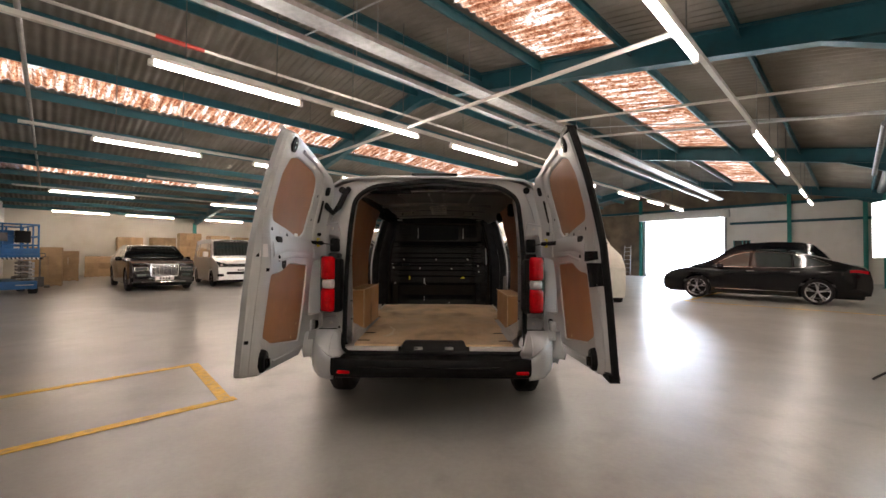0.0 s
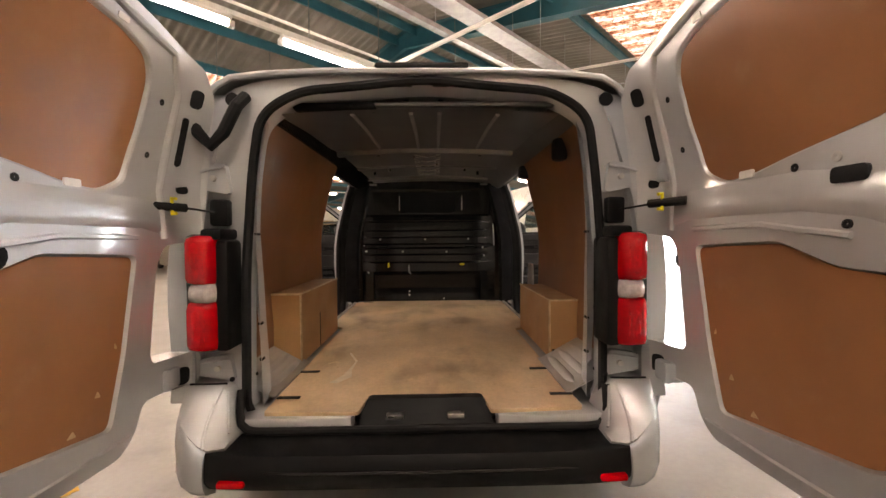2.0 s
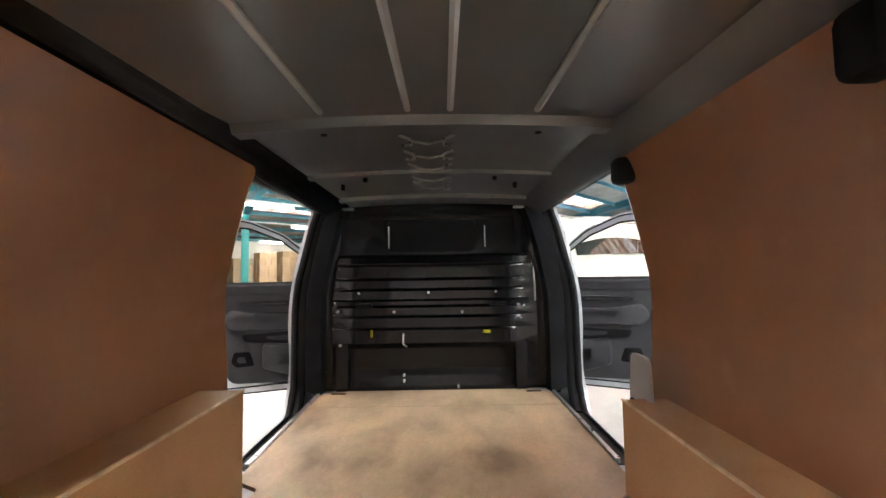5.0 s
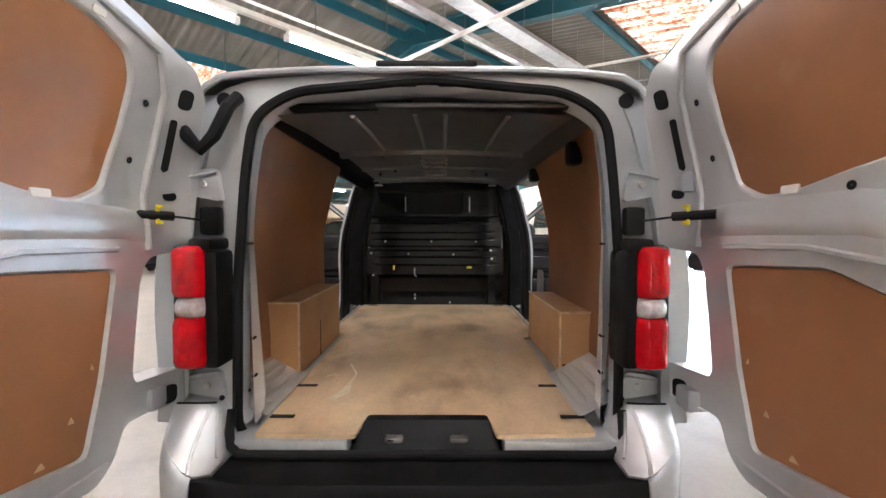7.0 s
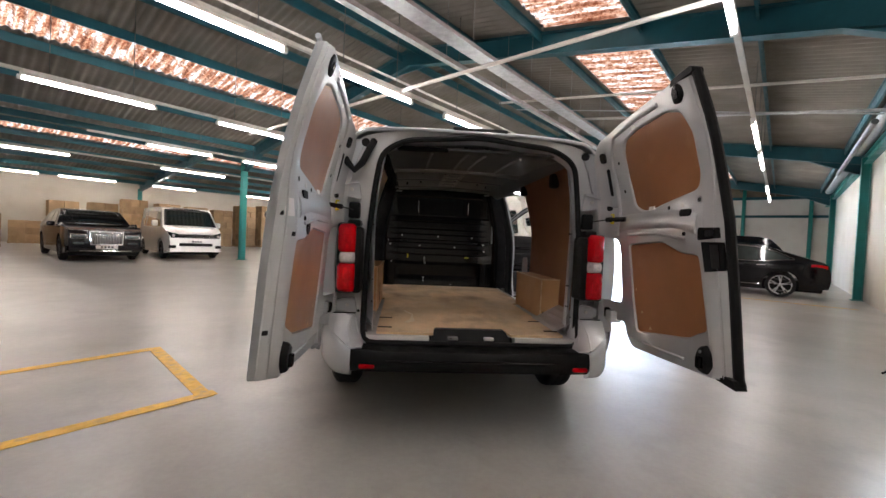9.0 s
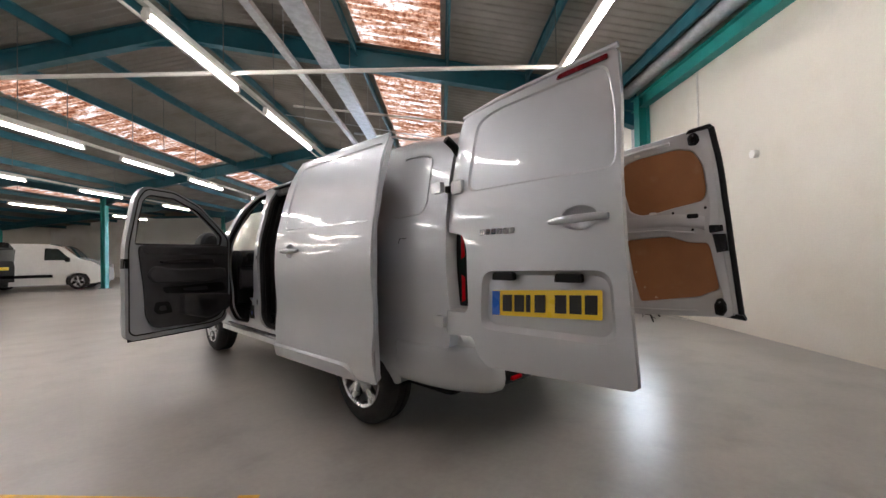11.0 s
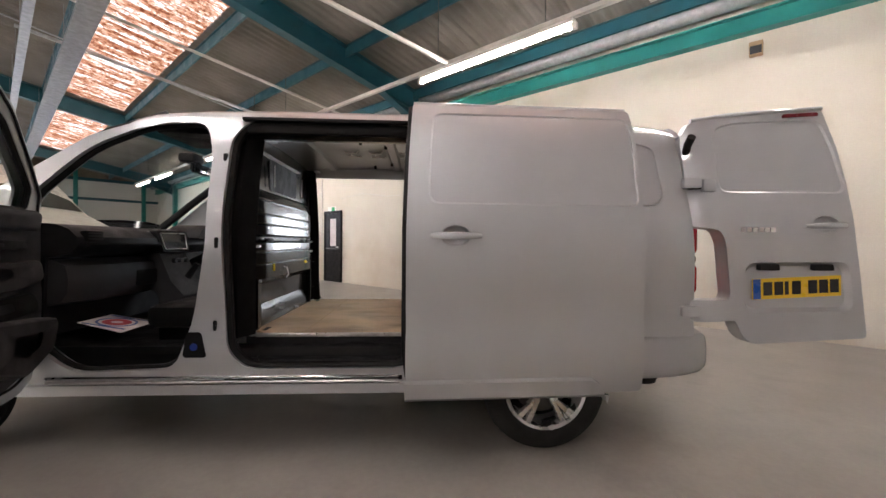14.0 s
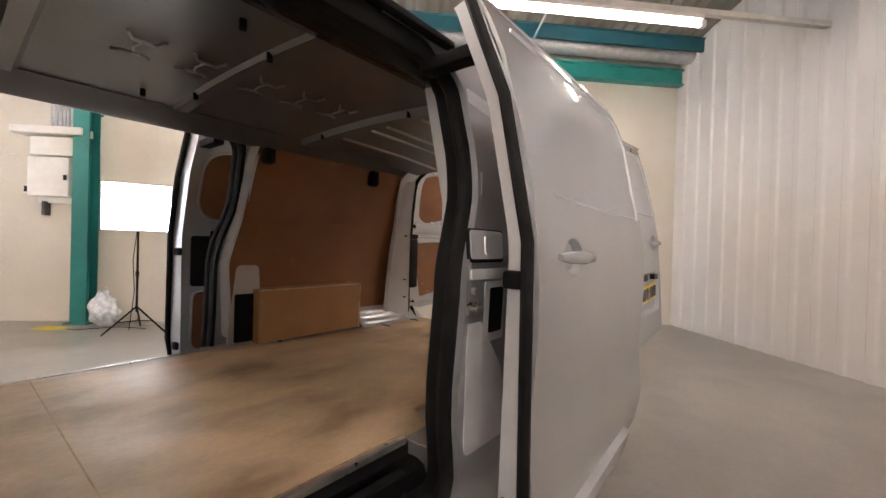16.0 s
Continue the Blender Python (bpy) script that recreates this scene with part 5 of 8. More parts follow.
    def latch(nm, a, z, h, lab):
        o = rounded([(a - 0.032, z - 0.45 * h), (a + 0.012, z - 0.5 * h), (a + 0.038, z - 0.2 * h), (a + 0.034, z + 0.2 * h), (a + 0.012, z + 0.5 * h), (a - 0.02, z + 0.42 * h), (a - 0.038, z + 0.1 * h)], 0.01)
        case = part(nm, loft([[at(a + (p - a) * k, z + (q_ - z) * k, DEEP + q) for p, q_ in o] for k, q in ((1.08, -0.01), (1.0, 0.016), (0.86, 0.026), (0.5, 0.028), (0.1, 0.028))], caps=False), BLACKPL, d, lab)
        part("latch_jaw", sheet(rounded([(a - 0.014, z - 0.3 * h), (a + 0.016, z - 0.3 * h), (a + 0.016, z + 0.1 * h), (a - 0.014, z + 0.1 * h)], 0.006), lambda p, q_, q: at(p, q_, DEEP + 0.042 - q), 0.018), BLACKPAINT, case)
        part("latch_bolt", rod(at(a, z + 0.28 * h, DEEP + 0.02), at(a, z + 0.28 * h, DEEP + 0.034), 0.007, 8), GREYROD, case)
    latch("top_latch", 0.815, 1.882, 0.085, "black top latch")
    latch("bottom_latch", 0.925, 0.69, 0.125, "black bottom latch")
    block("slot", 0.066, 0.092, 1.49, 1.66, RUBBER, "", h=0.004)
    for z in (1.43, 1.73, 0.745):
        block("plug", 0.035, 0.078, z - 0.032, z + 0.032, BLACKPL, "", h=0.006, bev=0.02)
    for a, z in ((0.205, 1.675), (0.225, 1.505), (0.64, 1.378), (0.855, 1.40), (0.77, 1.245)):
        disc("hole", a, z, 0.010, BLACKPL)
    disc("lock_stud", 0.74, 1.385, 0.012, STEEL)
    block("board_clip", 0.47, 0.52, 1.375, 1.395, FITTING, "white board clip", h=0.008, bev=0.006)
    block("board_clip", 0.40, 0.44, 1.825, 1.842, FITTING, "white board clip", h=0.008, bev=0.006)
    block("slot", 0.735, 0.81, 1.328, 1.362, BLACKPL, "black slot cover", h=0.014)
    for k, (a, z) in enumerate(((0.55, 0.98), (0.40, 0.80), (0.62, 0.93), (0.34, 0.92), (0.70, 0.87), (0.48, 0.725), (0.82, 0.92), (0.27, 1.15))):
        part("scuff", sheet(rounded([(a, z), (a + 0.012 + 0.008 * (k % 3), z + 0.004), (a + 0.01, z + 0.014 + 0.006 * (k % 2)), (a + 0.002, z + 0.008)], 0.002), lambda p, q_, q: at(p, q_, DEEP - 0.0065 - q), 0.001), PLYEDGE, d, "pale chip in the board")
    if s == 1:
        for nm, f0, f1, z0, z1, lab in (("lock_case", 0.10, 0.80, 1.215, 1.272, "black lock case"), ("lock_cover", 0.22, 0.90, 1.075, 1.208, "black lock cover")):
            o = rounded([(f0, z0), (f1, z0 + 0.012), (f1, z1), (f0, z1)], 0.012)
            lc = part(nm, sheet(o, lambda f, z, q: fl(f, z, q - 0.012), 0.012), BLACKPL, d, lab)
            part("lock_hollow", sheet(rounded([(f0 + 0.3, z0 + 0.015), (f1 - 0.12, z0 + 0.02), (f1 - 0.12, z1 - 0.012), (f0 + 0.3, z1 - 0.012)], 0.008), lambda f, z, q: fl(f, z, q - 0.014), 0.004), BLACKPAINT, lc)
        seal = [at(curve_at(FREE, z) + 0.008, z, 0.025) for z in (1.945, 1.85, 1.75, 1.65, 1.55, 1.42, 1.3, 1.15, 1.0, 0.85, 0.72, 0.64)] + [at(1.050, 0.61, 0.025)]
        part("edge_seal", tube(seal, 0.02, 8), RUBBER, d, "thick black edge seal")
        part("seal_foot", sheet(rounded([(0.95, 0.615), (1.072, 0.60), (1.052, 0.638), (0.97, 0.645)], 0.008), lambda a, z, q: at(a, z, 0.015 + q), 0.05), BLACKPL, d)
        part("top_cover", sheet(rounded([(0.77, 1.92), (0.935, 1.938), (0.93, 1.963), (0.79, 1.948)], 0.01), lambda a, z, q: at(a, z, q), 0.09), BLACKPL, d)
    else:
        part("sticker", sheet([(0.32, 1.245), (0.70, 1.245), (0.70, 1.315), (0.32, 1.315)], lambda f, z, q: fl(f, z, q - 0.002), 0.002), PAPER, d, "pale paper sticker")
        for f, z in ((0.82, 1.255), (0.25, 1.175), (0.85, 0.80)):
            part("hole", sheet(rounded([(f - 0.08, z - 0.009), (f + 0.08, z - 0.009), (f + 0.08, z + 0.009), (f - 0.08, z + 0.009)], 0.004), lambda p, q_, q: fl(p, q_, q - 0.003), 0.003), BLACKPL, d)
        disc("lock_hole", 0.70, 1.205, 0.030, BLACKPL, "round dark lock hole")
    # outside: pressings, handle, plate lamps, number plate, brake light
    part("pressed_edge", loft([[at(a, z, 0.0) for a, z in pane], [at(a, z, 0.009) for a, z in sunk]], caps=False), SILVER, d)
    part("pressed_panel", sheet(sunk, lambda a, z, q: at(a, z, 0.009 + q), 0.004, (), (0.5, 0.75), ZC[4:] + [1.88]), SILVER, d)
    if s < 0:
        hd = part("handle_dish", loft([[at(0.80 + r * 0.085 * math.cos(t), 1.25 + r * 0.055 * math.sin(t), q) for t in steps(0, math.tau * 0.95, math.tau / 20)] for r, q in ((1.0, -0.001), (0.94, 0.004), (0.8, 0.022), (0.5, 0.030), (0.05, 0.032))], caps=False), SILVER, d)
    bar = [[at(a, 1.245 + 0.035 * (a - 0.8) + h * math.cos(t) * 0.014, -0.03 + 0.010 * math.sin(t) + w) for t in steps(0, math.tau * 0.9, math.tau / 10)] for a, h, w in ((0.665, 0.6, 0.022), (0.70, 1.0, 0.006), (0.80, 1.2, 0.0), (0.89, 1.1, 0.004), (0.925, 0.9, 0.022))]
    if s == -1:
        part("handle", loft(bar), SILVER, hd, "silver pull handle")
        for a in (0.43, 0.76):
            part("plate_lamp", sheet(rounded([(a - 0.06, 0.995), (a + 0.06, 0.995), (a + 0.055, 1.03), (a - 0.055, 1.03)], 0.01), lambda p, z, q: at(p, z, -0.018 + q), 0.03), BLACKPL, d, "black number plate lamp")
        def plate_at(a, z, q):
            return at(a, z + 0.045 * (a - 0.62), q)
        pn = part("number_plate", sheet(rounded([(0.350, 0.843), (0.892, 0.843), (0.892, 0.957), (0.350, 0.957)], 0.006), lambda a, z, q: plate_at(a, z, 0.012 + q), 0.006), PLATEY, d, "yellow number plate with black bars")
        part("plate_band", sheet([(0.351, 0.845), (0.395, 0.845), (0.395, 0.955), (0.351, 0.955)], lambda a, z, q: plate_at(a, z, 0.0085 + q), 0.003), PLATEB, pn)
        for k, a in enumerate((0.413, 0.480, 0.543, 0.588, 0.688, 0.755, 0.822)):
            w = 0.022 if k == 2 else 0.052
            part("plate_bar", sheet([(a, 0.863), (a + w, 0.863), (a + w, 0.937), (a, 0.937)], lambda p, z, q: plate_at(p, z, 0.0085 + q), 0.003), INK, pn)
        for k in range(6):
            a = 0.275 + 0.036 * k
            part("badge_bar", sheet(rounded([(a, 1.205), (a + 0.029, 1.205), (a + 0.031, 1.232), (a + 0.002, 1.232)], 0.004), lambda p, z, q: at(p, z, -0.005 + q), 0.005), CHROME, d, "chrome badge piece")
        part("brake_light", sheet(rounded([(0.64, 1.88), (0.88, 1.90), (0.88, 1.924), (0.65, 1.905)], 0.01), lambda a, z, q: at(a, z, -0.008 + q), 0.02), BRAKERED, d, "dark red high brake light")
    part("top_lip", tube([at(a, z, 0.0) for a, z in ((0.06, 1.85), (0.30, 1.892), (0.918, 1.952))], 0.012, 8), SILVER, d)
    for z in (1.47, 0.765):
        part("hinge_leaf", sheet(rounded([(-0.03, z - 0.028), (0.055, z - 0.028), (0.055, z + 0.028), (-0.03, z + 0.028)], 0.01), lambda a, q, w: (s * (0.95 + 0.02 * min(1, max(0, a) * 15) - w), 0.04 - a, q), 0.03), SILVER, d, "silver hinge leaf")
    return d


for s in (-1, 1):
    rear_door(s)

# ---- sliding doors ----


def sliding_door(s, dy):
    off = 0.225
    def at(y, z, d):
        w = off - 0.042 * max(0.0, (1.57 - y) / 1.18) * min(1.0, max(0.0, (1.86 - z) / 0.4))      # it stands a little nearer to the side at its tail
        return (s * (half(z) + w - d), y + dy, z)
    out = rounded([(1.575, 0.40), (1.575, 1.2), (1.567, 1.55), (1.552, 1.855), (0.405, 1.842), (0.395, 1.5), (0.388, 1.3), (0.385, 0.86), (0.385, 0.74), (0.388, 0.388), (0.55, 0.386)], 0.02, 3)
    dish = [(1.34 + 0.072 * math.cos(t), 1.165 + 0.05 * math.sin(t)) for t in steps(0, math.tau * 0.95, math.tau / 20)]
    pane = rounded([(1.47, 1.318), (1.464, 1.60), (1.448, 1.802), (0.425, 1.797), (0.412, 1.5), (0.406, 1.318)], 0.055, 6)
    sunk = [(0.93 + (y - 0.93) * (0.985 if y > 0.93 else 0.995), 1.56 + (z - 1.56) * 0.962) for y, z in pane]
    skin = sheet(out, at, 0.012, [dish, pane], (0.7, 1.0, 1.3), ZC)
    d = part("sliding_door", skin, SILVER, van, "silver sliding door pushed back along the side")
    part("door_edge", loft([[at(y - k * max(0, y - 1.3) / 0.27 + 2.4 * k * max(0, 0.7 - y) / 0.31, z, q) for y, z in out] for q, k in ((0.004, 0), (0.03, 0.01), (0.09, 0.03))], caps=False), SILVER_LIT, d)
    w1 = rounded([(0.52, 1.30), (1.485, 1.30), (1.465, 1.70), (0.52, 1.70)], 0.14, 6)
    w2 = rounded([(0.50, 0.52), (1.49, 0.52), (1.49, 0.88), (0.50, 0.88)], 0.06)
    w3 = rounded([(0.95, 0.905), (1.50, 0.905), (1.50, 1.205), (0.95, 1.205)], 0.02)
    part("inner_panel", sheet([(y - 0.03 * max(0, y - 1.3) / 0.27 + 0.072 * max(0, 0.7 - y) / 0.31, z) for y, z in out], lambda y, z, q: at(y, z, 0.08 + q), 0.012, [w1, w2], (), ZC), SILVER_IN, d)
    for nm, w_, sub in (("upper_board", w1, ZC), ("lower_board", w2, ZC)):
        part(nm, sheet(w_, lambda y, z, q: at(y, z, 0.074 + q), 0.006, (), (), sub), HARDBOARD, d, "brown hardboard panel")
        part("board_rim", tube([at(y, z, 0.094) for y, z in w_], 0.008, 6, True), SILVER_IN, d)
    part("latch_cover", sheet(w3, lambda y, z, q: at(y, z, 0.094 + q), 0.014), DARKPL, d, "dark grey plastic latch cover")
    for z in (0.56, 1.11):
        part("guide_block", box(s * (half(z) + off - 0.10), s * (half(z) + off - 0.05), 1.54 + dy, 1.57 + dy, z - 0.022, z + 0.022, 0.008), BLACKPL, d, "black guide block")
    part("pressed_edge", loft([[at(y, z, 0.0) for y, z in pane], [at(y, z, 0.0085) for y, z in sunk]], caps=False), SILVER, d)
    part("pressed_panel", sheet(sunk, lambda y, z, q: at(y, z, 0.0085 + q), 0.004, (), (0.7, 1.0, 1.3), ZC), SILVER, d)
    hd = part("handle_dish", loft([[at(1.34 + r * 0.075 * math.cos(t), 1.165 + r * 0.052 * math.sin(t), q) for t in steps(0, math.tau * 0.95, math.tau / 20)] for r, q in ((1.0, -0.001), (0.94, 0.004), (0.8, 0.022), (0.5, 0.030), (0.05, 0.032))], caps=False), SILVER, d)
    bar = [[at(y, 1.165 + h * math.cos(t) * 0.015, -0.03 + 0.010 * math.sin(t) + w) for t in steps(0, math.tau * 0.9, math.tau / 10)] for y, h, w in ((1.46, 0.6, 0.024), (1.43, 1.0, 0.008), (1.34, 1.2, 0.0), (1.25, 1.0, 0.006), (1.215, 0.7, 0.024))]
    part("handle", loft(bar), SILVER, hd, "silver pull handle")
    sk = [[at(y, z, q) for z, q in ((0.474, 0.004), (0.462, -0.026), (0.385, -0.030), (0.352, 0.02), (0.38, 0.06), (0.46, 0.03))] for y in steps(0.66, 1.578, 0.15)]
    end = [[at(0.66 - k * 0.05, z - 0.030 * k * k * (1 if z > 0.42 else 0.1), q + 0.012 * k) for z, q in ((0.474, 0.004), (0.462, -0.026), (0.385, -0.030), (0.352, 0.02), (0.38, 0.06), (0.46, 0.03))] for k in (2.2, 1.6, 0.9)]
    part("skirt_trim", loft(end + sk), SILVER, d, "lighter skirt trim along the foot", sharp=40)
    seal = [at(y, z, 0.022) for y, z in ((1.56, 0.45), (1.582, 0.6), (1.582, 1.2), (1.574, 1.55), (1.560, 1.835))]
    part("edge_seal", tube(seal, 0.015, 8), RUBBER, d, "black rubber seal on the leading edge")
    part("top_gutter", tube([at(y, 1.858 - 0.011 * (1.55 - y), 0.01) for y in (0.42, 0.9, 1.548)], 0.013, 8), SILVER, d)
    for z in (0.60, 1.10):
        part("roller_arm", box(s * (half(z) + 0.02), s * (half(z) + off - 0.08), 1.22 + dy, 1.30 + dy, z - 0.03, z + 0.03, 0.01), BLACKPL, d)
    part("lower_arm", box(s * 0.86, s * 1.09, 1.50 + dy, 1.58 + dy, 0.425, 0.455, 0.008), BLACKPL, d, "black sliding arm")
    part("upper_arm", box(s * 0.74, s * 0.93, 1.46 + dy, 1.52 + dy, 1.70, 1.74, 0.008), BLACKPL, d)


sliding_door(-1, 0.0)
sliding_door(1, -0.015)

# ---- front doors ----


def front_door(s, opened):
    hx, hy = 0.93, 3.52
    c, q0 = math.cos(radians(opened)), math.sin(radians(opened))
    def at(a, z, d):
        w = d - (half(z) - 0.93)
        return (s * (hx + a * q0 - w * c), hy - a * c - w * q0, z)
    out = rounded([(0.0, 0.56), (0.06, 0.44), (0.20, 0.40), (0.98, 0.385), (1.02, 0.42), (1.02, 1.25), (0.985, 1.72), (0.94, 1.80), (0.68, 1.79), (0.40, 1.68), (0.16, 1.49), (0.0, 1.34)], 0.05)
    win = rounded([(0.10, 1.27), (0.945, 1.27), (0.925, 1.68), (0.88, 1.735), (0.66, 1.725), (0.42, 1.63), (0.20, 1.46), (0.10, 1.37)], 0.03)
    d = part("front_door", sheet(out, at, 0.012, [win], (0.3, 0.6), ZC), SILVER, van, "front door swung wide open")
    part("door_edge", loft([[at(a, z, q) for a, z in out] for q in (0.004, 0.04, 0.075)], caps=False), SILVER, d)
    part("inner_frame", sheet(out, lambda a, z, q: at(a, z, 0.065 + q), 0.012, [win], (0.3, 0.6), ZC), SILVER, d)
    part("frame_seal", tube([at(0.03 + a * 0.94, 0.06 + z * 0.955, 0.080) for a, z in out], 0.006, 8, True), RUBBER, d, "black rubber door seal")
    part("foot_seal", tube([at(a, z, 0.05) for a, z in ((0.10, 0.42), (0.22, 0.393), (0.6, 0.387), (1.0, 0.385))], 0.012, 8), RUBBER, d)
    part("window_seal", tube([at(a, z, 0.06) for a, z in win], 0.014, 8, True), RUBBER, d)
    g = part("window_pane", sheet(win, lambda a, z, q: at(a, z, 0.03 + q), 0.0, (), (), ZC[10:]), WINDOW, d, "clear side window")
    g.visible_shadow = False
    trim = rounded([(0.05, 0.62), (0.14, 0.50), (0.34, 0.455), (0.80, 0.47), (0.86, 0.60), (0.88, 0.95), (0.92, 1.27), (0.04, 1.27), (0.03, 0.9)], 0.06)
    tr = part("trim_panel", sheet(trim, lambda a, z, q: at(a, z, 0.078 + q), 0.03), GREYPL, d, "grey plastic door trim")
    def bulge(nm, pts, q0_, q1_, mt, par, lab="", r=0.04):
        o = rounded(pts, r)
        cx, cz = sum(a for a, _ in o) / len(o), sum(z for _, z in o) / len(o)
        rings = [[at(cx + (a - cx) * k, cz + (z - cz) * k, q0_ + (q1_ - q0_) * f) for a, z in o] for k, f in ((1.0, 0), (1.0, 0.6), (0.96, 0.9), (0.90, 1.0), (0.4, 1.0))]
        b = loft(rings, caps=False)
        part(nm, b, mt, par, lab)
    bulge("upper_pad", [(0.05, 1.17), (0.88, 1.18), (0.90, 1.262), (0.05, 1.262)], 0.10, 0.125, GREYPL, d)
    bulge("upper_hollow", [(0.12, 1.09), (0.14, 1.165), (0.80, 1.175), (0.82, 1.10), (0.62, 1.045), (0.36, 1.035)], 0.10, 0.112, BLACKPL, d, "dark hollow of the pull handle")
    bulge("door_pull", [(0.20, 1.085), (0.22, 1.125), (0.52, 1.13), (0.74, 1.12), (0.74, 1.095), (0.50, 1.08)], 0.112, 0.15, DARKPL, d, "dark pull handle with window switches", 0.015)
    bulge("armrest", [(0.06, 0.93), (0.08, 1.03), (0.34, 1.025), (0.62, 1.035), (0.80, 1.07), (0.86, 0.98), (0.80, 0.90), (0.30, 0.895)], 0.10, 0.15, GREYPL, d, "grey padded armrest")
    bulge("bin_opening", [(0.06, 0.775), (0.10, 0.875), (0.50, 0.865), (0.72, 0.86), (0.70, 0.80), (0.40, 0.765)], 0.10, 0.122, BLACKPL, d, "dark mouth of the door bin")
    bulge("door_bin", [(0.06, 0.58), (0.05, 0.74), (0.30, 0.765), (0.56, 0.79), (0.56, 0.58), (0.30, 0.50)], 0.10, 0.19, GREYPL, d, "grey door bin")
    bulge("pocket", [(0.62, 0.60), (0.66, 0.72), (0.78, 0.72), (0.80, 0.64), (0.76, 0.595)], 0.10, 0.118, BLACKPL, d, "dark square pocket", 0.02)
    part("lock_catch", sheet(rounded([(0.985, 1.05), (1.03, 1.05), (1.03, 1.14), (0.985, 1.14)], 0.008), lambda a, z, q: at(a, z, 0.03 + q), 0.05), BLACKPL, d)
    mir = [[at(0.14 + 0.10 * f * math.cos(t), 1.33 + 0.11 * f * math.sin(t) - 0.02, -w) for t in steps(0, math.tau * 0.94, math.tau / 16)] for f, w in ((0.7, 0.05), (1.0, 0.08), (1.05, 0.14), (0.9, 0.20), (0.5, 0.24))]
    part("mirror_housing", loft(mir), GREYPL, d, "grey plastic door mirror")
    part("mirror_foot", sheet([(0.08, 1.20), (0.22, 1.20), (0.20, 1.27), (0.10, 1.27)], lambda a, z, q: at(a, z, -0.06 + q), 0.06), BLACKPL, d)
    bar = [[at(a, 1.09 + 0.014 * math.cos(t), -0.028 + 0.01 * math.sin(t)) for t in steps(0, math.tau * 0.9, math.tau / 8)] for a in (0.76, 0.80, 0.94, 0.97)]
    part("handle", loft(bar), SILVER, d)


front_door(-1, 73)
front_door(1, 68)

# ---- cab ----
ws = [[(x, y, z) for x in steps(-w, w, w / 4)] for y, z, w in ((2.98, 1.865, 0.60), (3.25, 1.72, 0.70), (3.55, 1.52, 0.76), (3.80, 1.34, 0.80), (3.95, 1.22, 0.82))]
glass = part("windscreen", loft(ws, caps=False, open_ring=True), WINDOW, van, "clear windscreen")
glass.visible_shadow = False
bon = [[(x, y + 0.06 * (1 - (x / w) ** 2), z - 0.03 * (x / w) ** 4) for x in steps(-w, w, w / 5)] for y, z, w in ((3.92, 1.235, 0.85), (4.2, 1.165, 0.85), (4.5, 1.06, 0.83), (4.68, 0.94, 0.80), (4.78, 0.75, 0.78), (4.80, 0.45, 0.78), (4.74, 0.30, 0.76))]
part("bonnet", loft(bon, caps=False, open_ring=True), SILVER, van)
for s in (-1, 1):
    part("headlamp", box(s * 0.55, s * 0.82, 4.62, 4.79, 0.78, 0.92, 0.03), CLEARLENS, van, "clear headlamp")
    part("windscreen_pillar", tube([(s * 0.80, 3.90, 1.25), (s * 0.775, 3.58, 1.50), (s * 0.715, 3.25, 1.725), (s * 0.62, 2.98, 1.865)], 0.032, 8), DARKPL, van, "dark windscreen pillar trim")
part("header", box(-0.62, 0.62, 2.90, 3.05, 1.80, 1.87, 0.02), GREYPL, van)
part("headlining", loft([[(x, y, 1.80 - 0.06 * (x / 0.7) ** 2) for x in steps(-0.70, 0.70, 0.14)] for y in (2.56, 2.8, 3.0)], caps=False, open_ring=True), DARKPL, van)
dash_r, knee_r = [], []
for x in steps(-0.80, 0.80, 0.1):
    b = 0.03 * (1 - min(1, abs(x + 0.42) / 0.4) ** 2) if x < 0 else 0.0
    dash_r.append([(x, 3.90, 1.20), (x, 3.62, 1.222), (x, 3.47, 1.215), (x, 3.40, 1.19), (x, 3.36 - b, 1.145), (x, 3.355 - b, 1.10), (x, 3.40, 1.055), (x, 3.52, 1.03), (x, 3.54, 0.60), (x, 3.90, 0.55)])
for x in steps(-0.78, 0.16, 0.094):
    e = 0.06 * ((x + 0.31) / 0.47) ** 4
    knee_r.append([(x, 3.56, 1.02), (x, 3.43 + e, 1.018), (x, 3.375 + e, 0.985), (x, 3.36 + e, 0.92), (x, 3.365 + e, 0.84), (x, 3.40 + e, 0.785), (x, 3.48 + e, 0.765), (x, 3.56, 0.78)])
dash = part("dashboard", loft(dash_r), DARKPL, van, "dark plastic dashboard", sharp=40)
part("glovebox", loft(knee_r), GREYPL, dash, "grey plastic glovebox panel", sharp=40)
part("glovebox_mouth", box(-0.34, 0.02, 3.352, 3.39, 0.83, 0.94, 0.018), BLACKPL, dash, "dark cubby in the dashboard")
part("dash_strip", loft([[(x, 3.333 - 0.03 * (1 - min(1, abs(x + 0.42) / 0.4) ** 2) + a, 1.105 + c) for a, c in ((0, -0.012), (-0.006, 0.0), (0, 0.012), (0.03, 0.012), (0.03, -0.012))] for x in steps(-0.76, -0.16, 0.06)]), BLACKPL, dash)
for x in (-0.70, 0.72):
    vent = part("air_vent", box(x - 0.06, x + 0.06, 3.335, 3.38, 1.115, 1.185, 0.014), BLACKPL, dash, "black air vent")
    for q in (1.135, 1.152, 1.168):
        part("vane", box(x - 0.05, x + 0.05, 3.328, 3.337, q - 0.002, q + 0.002), GREYPL, vent)
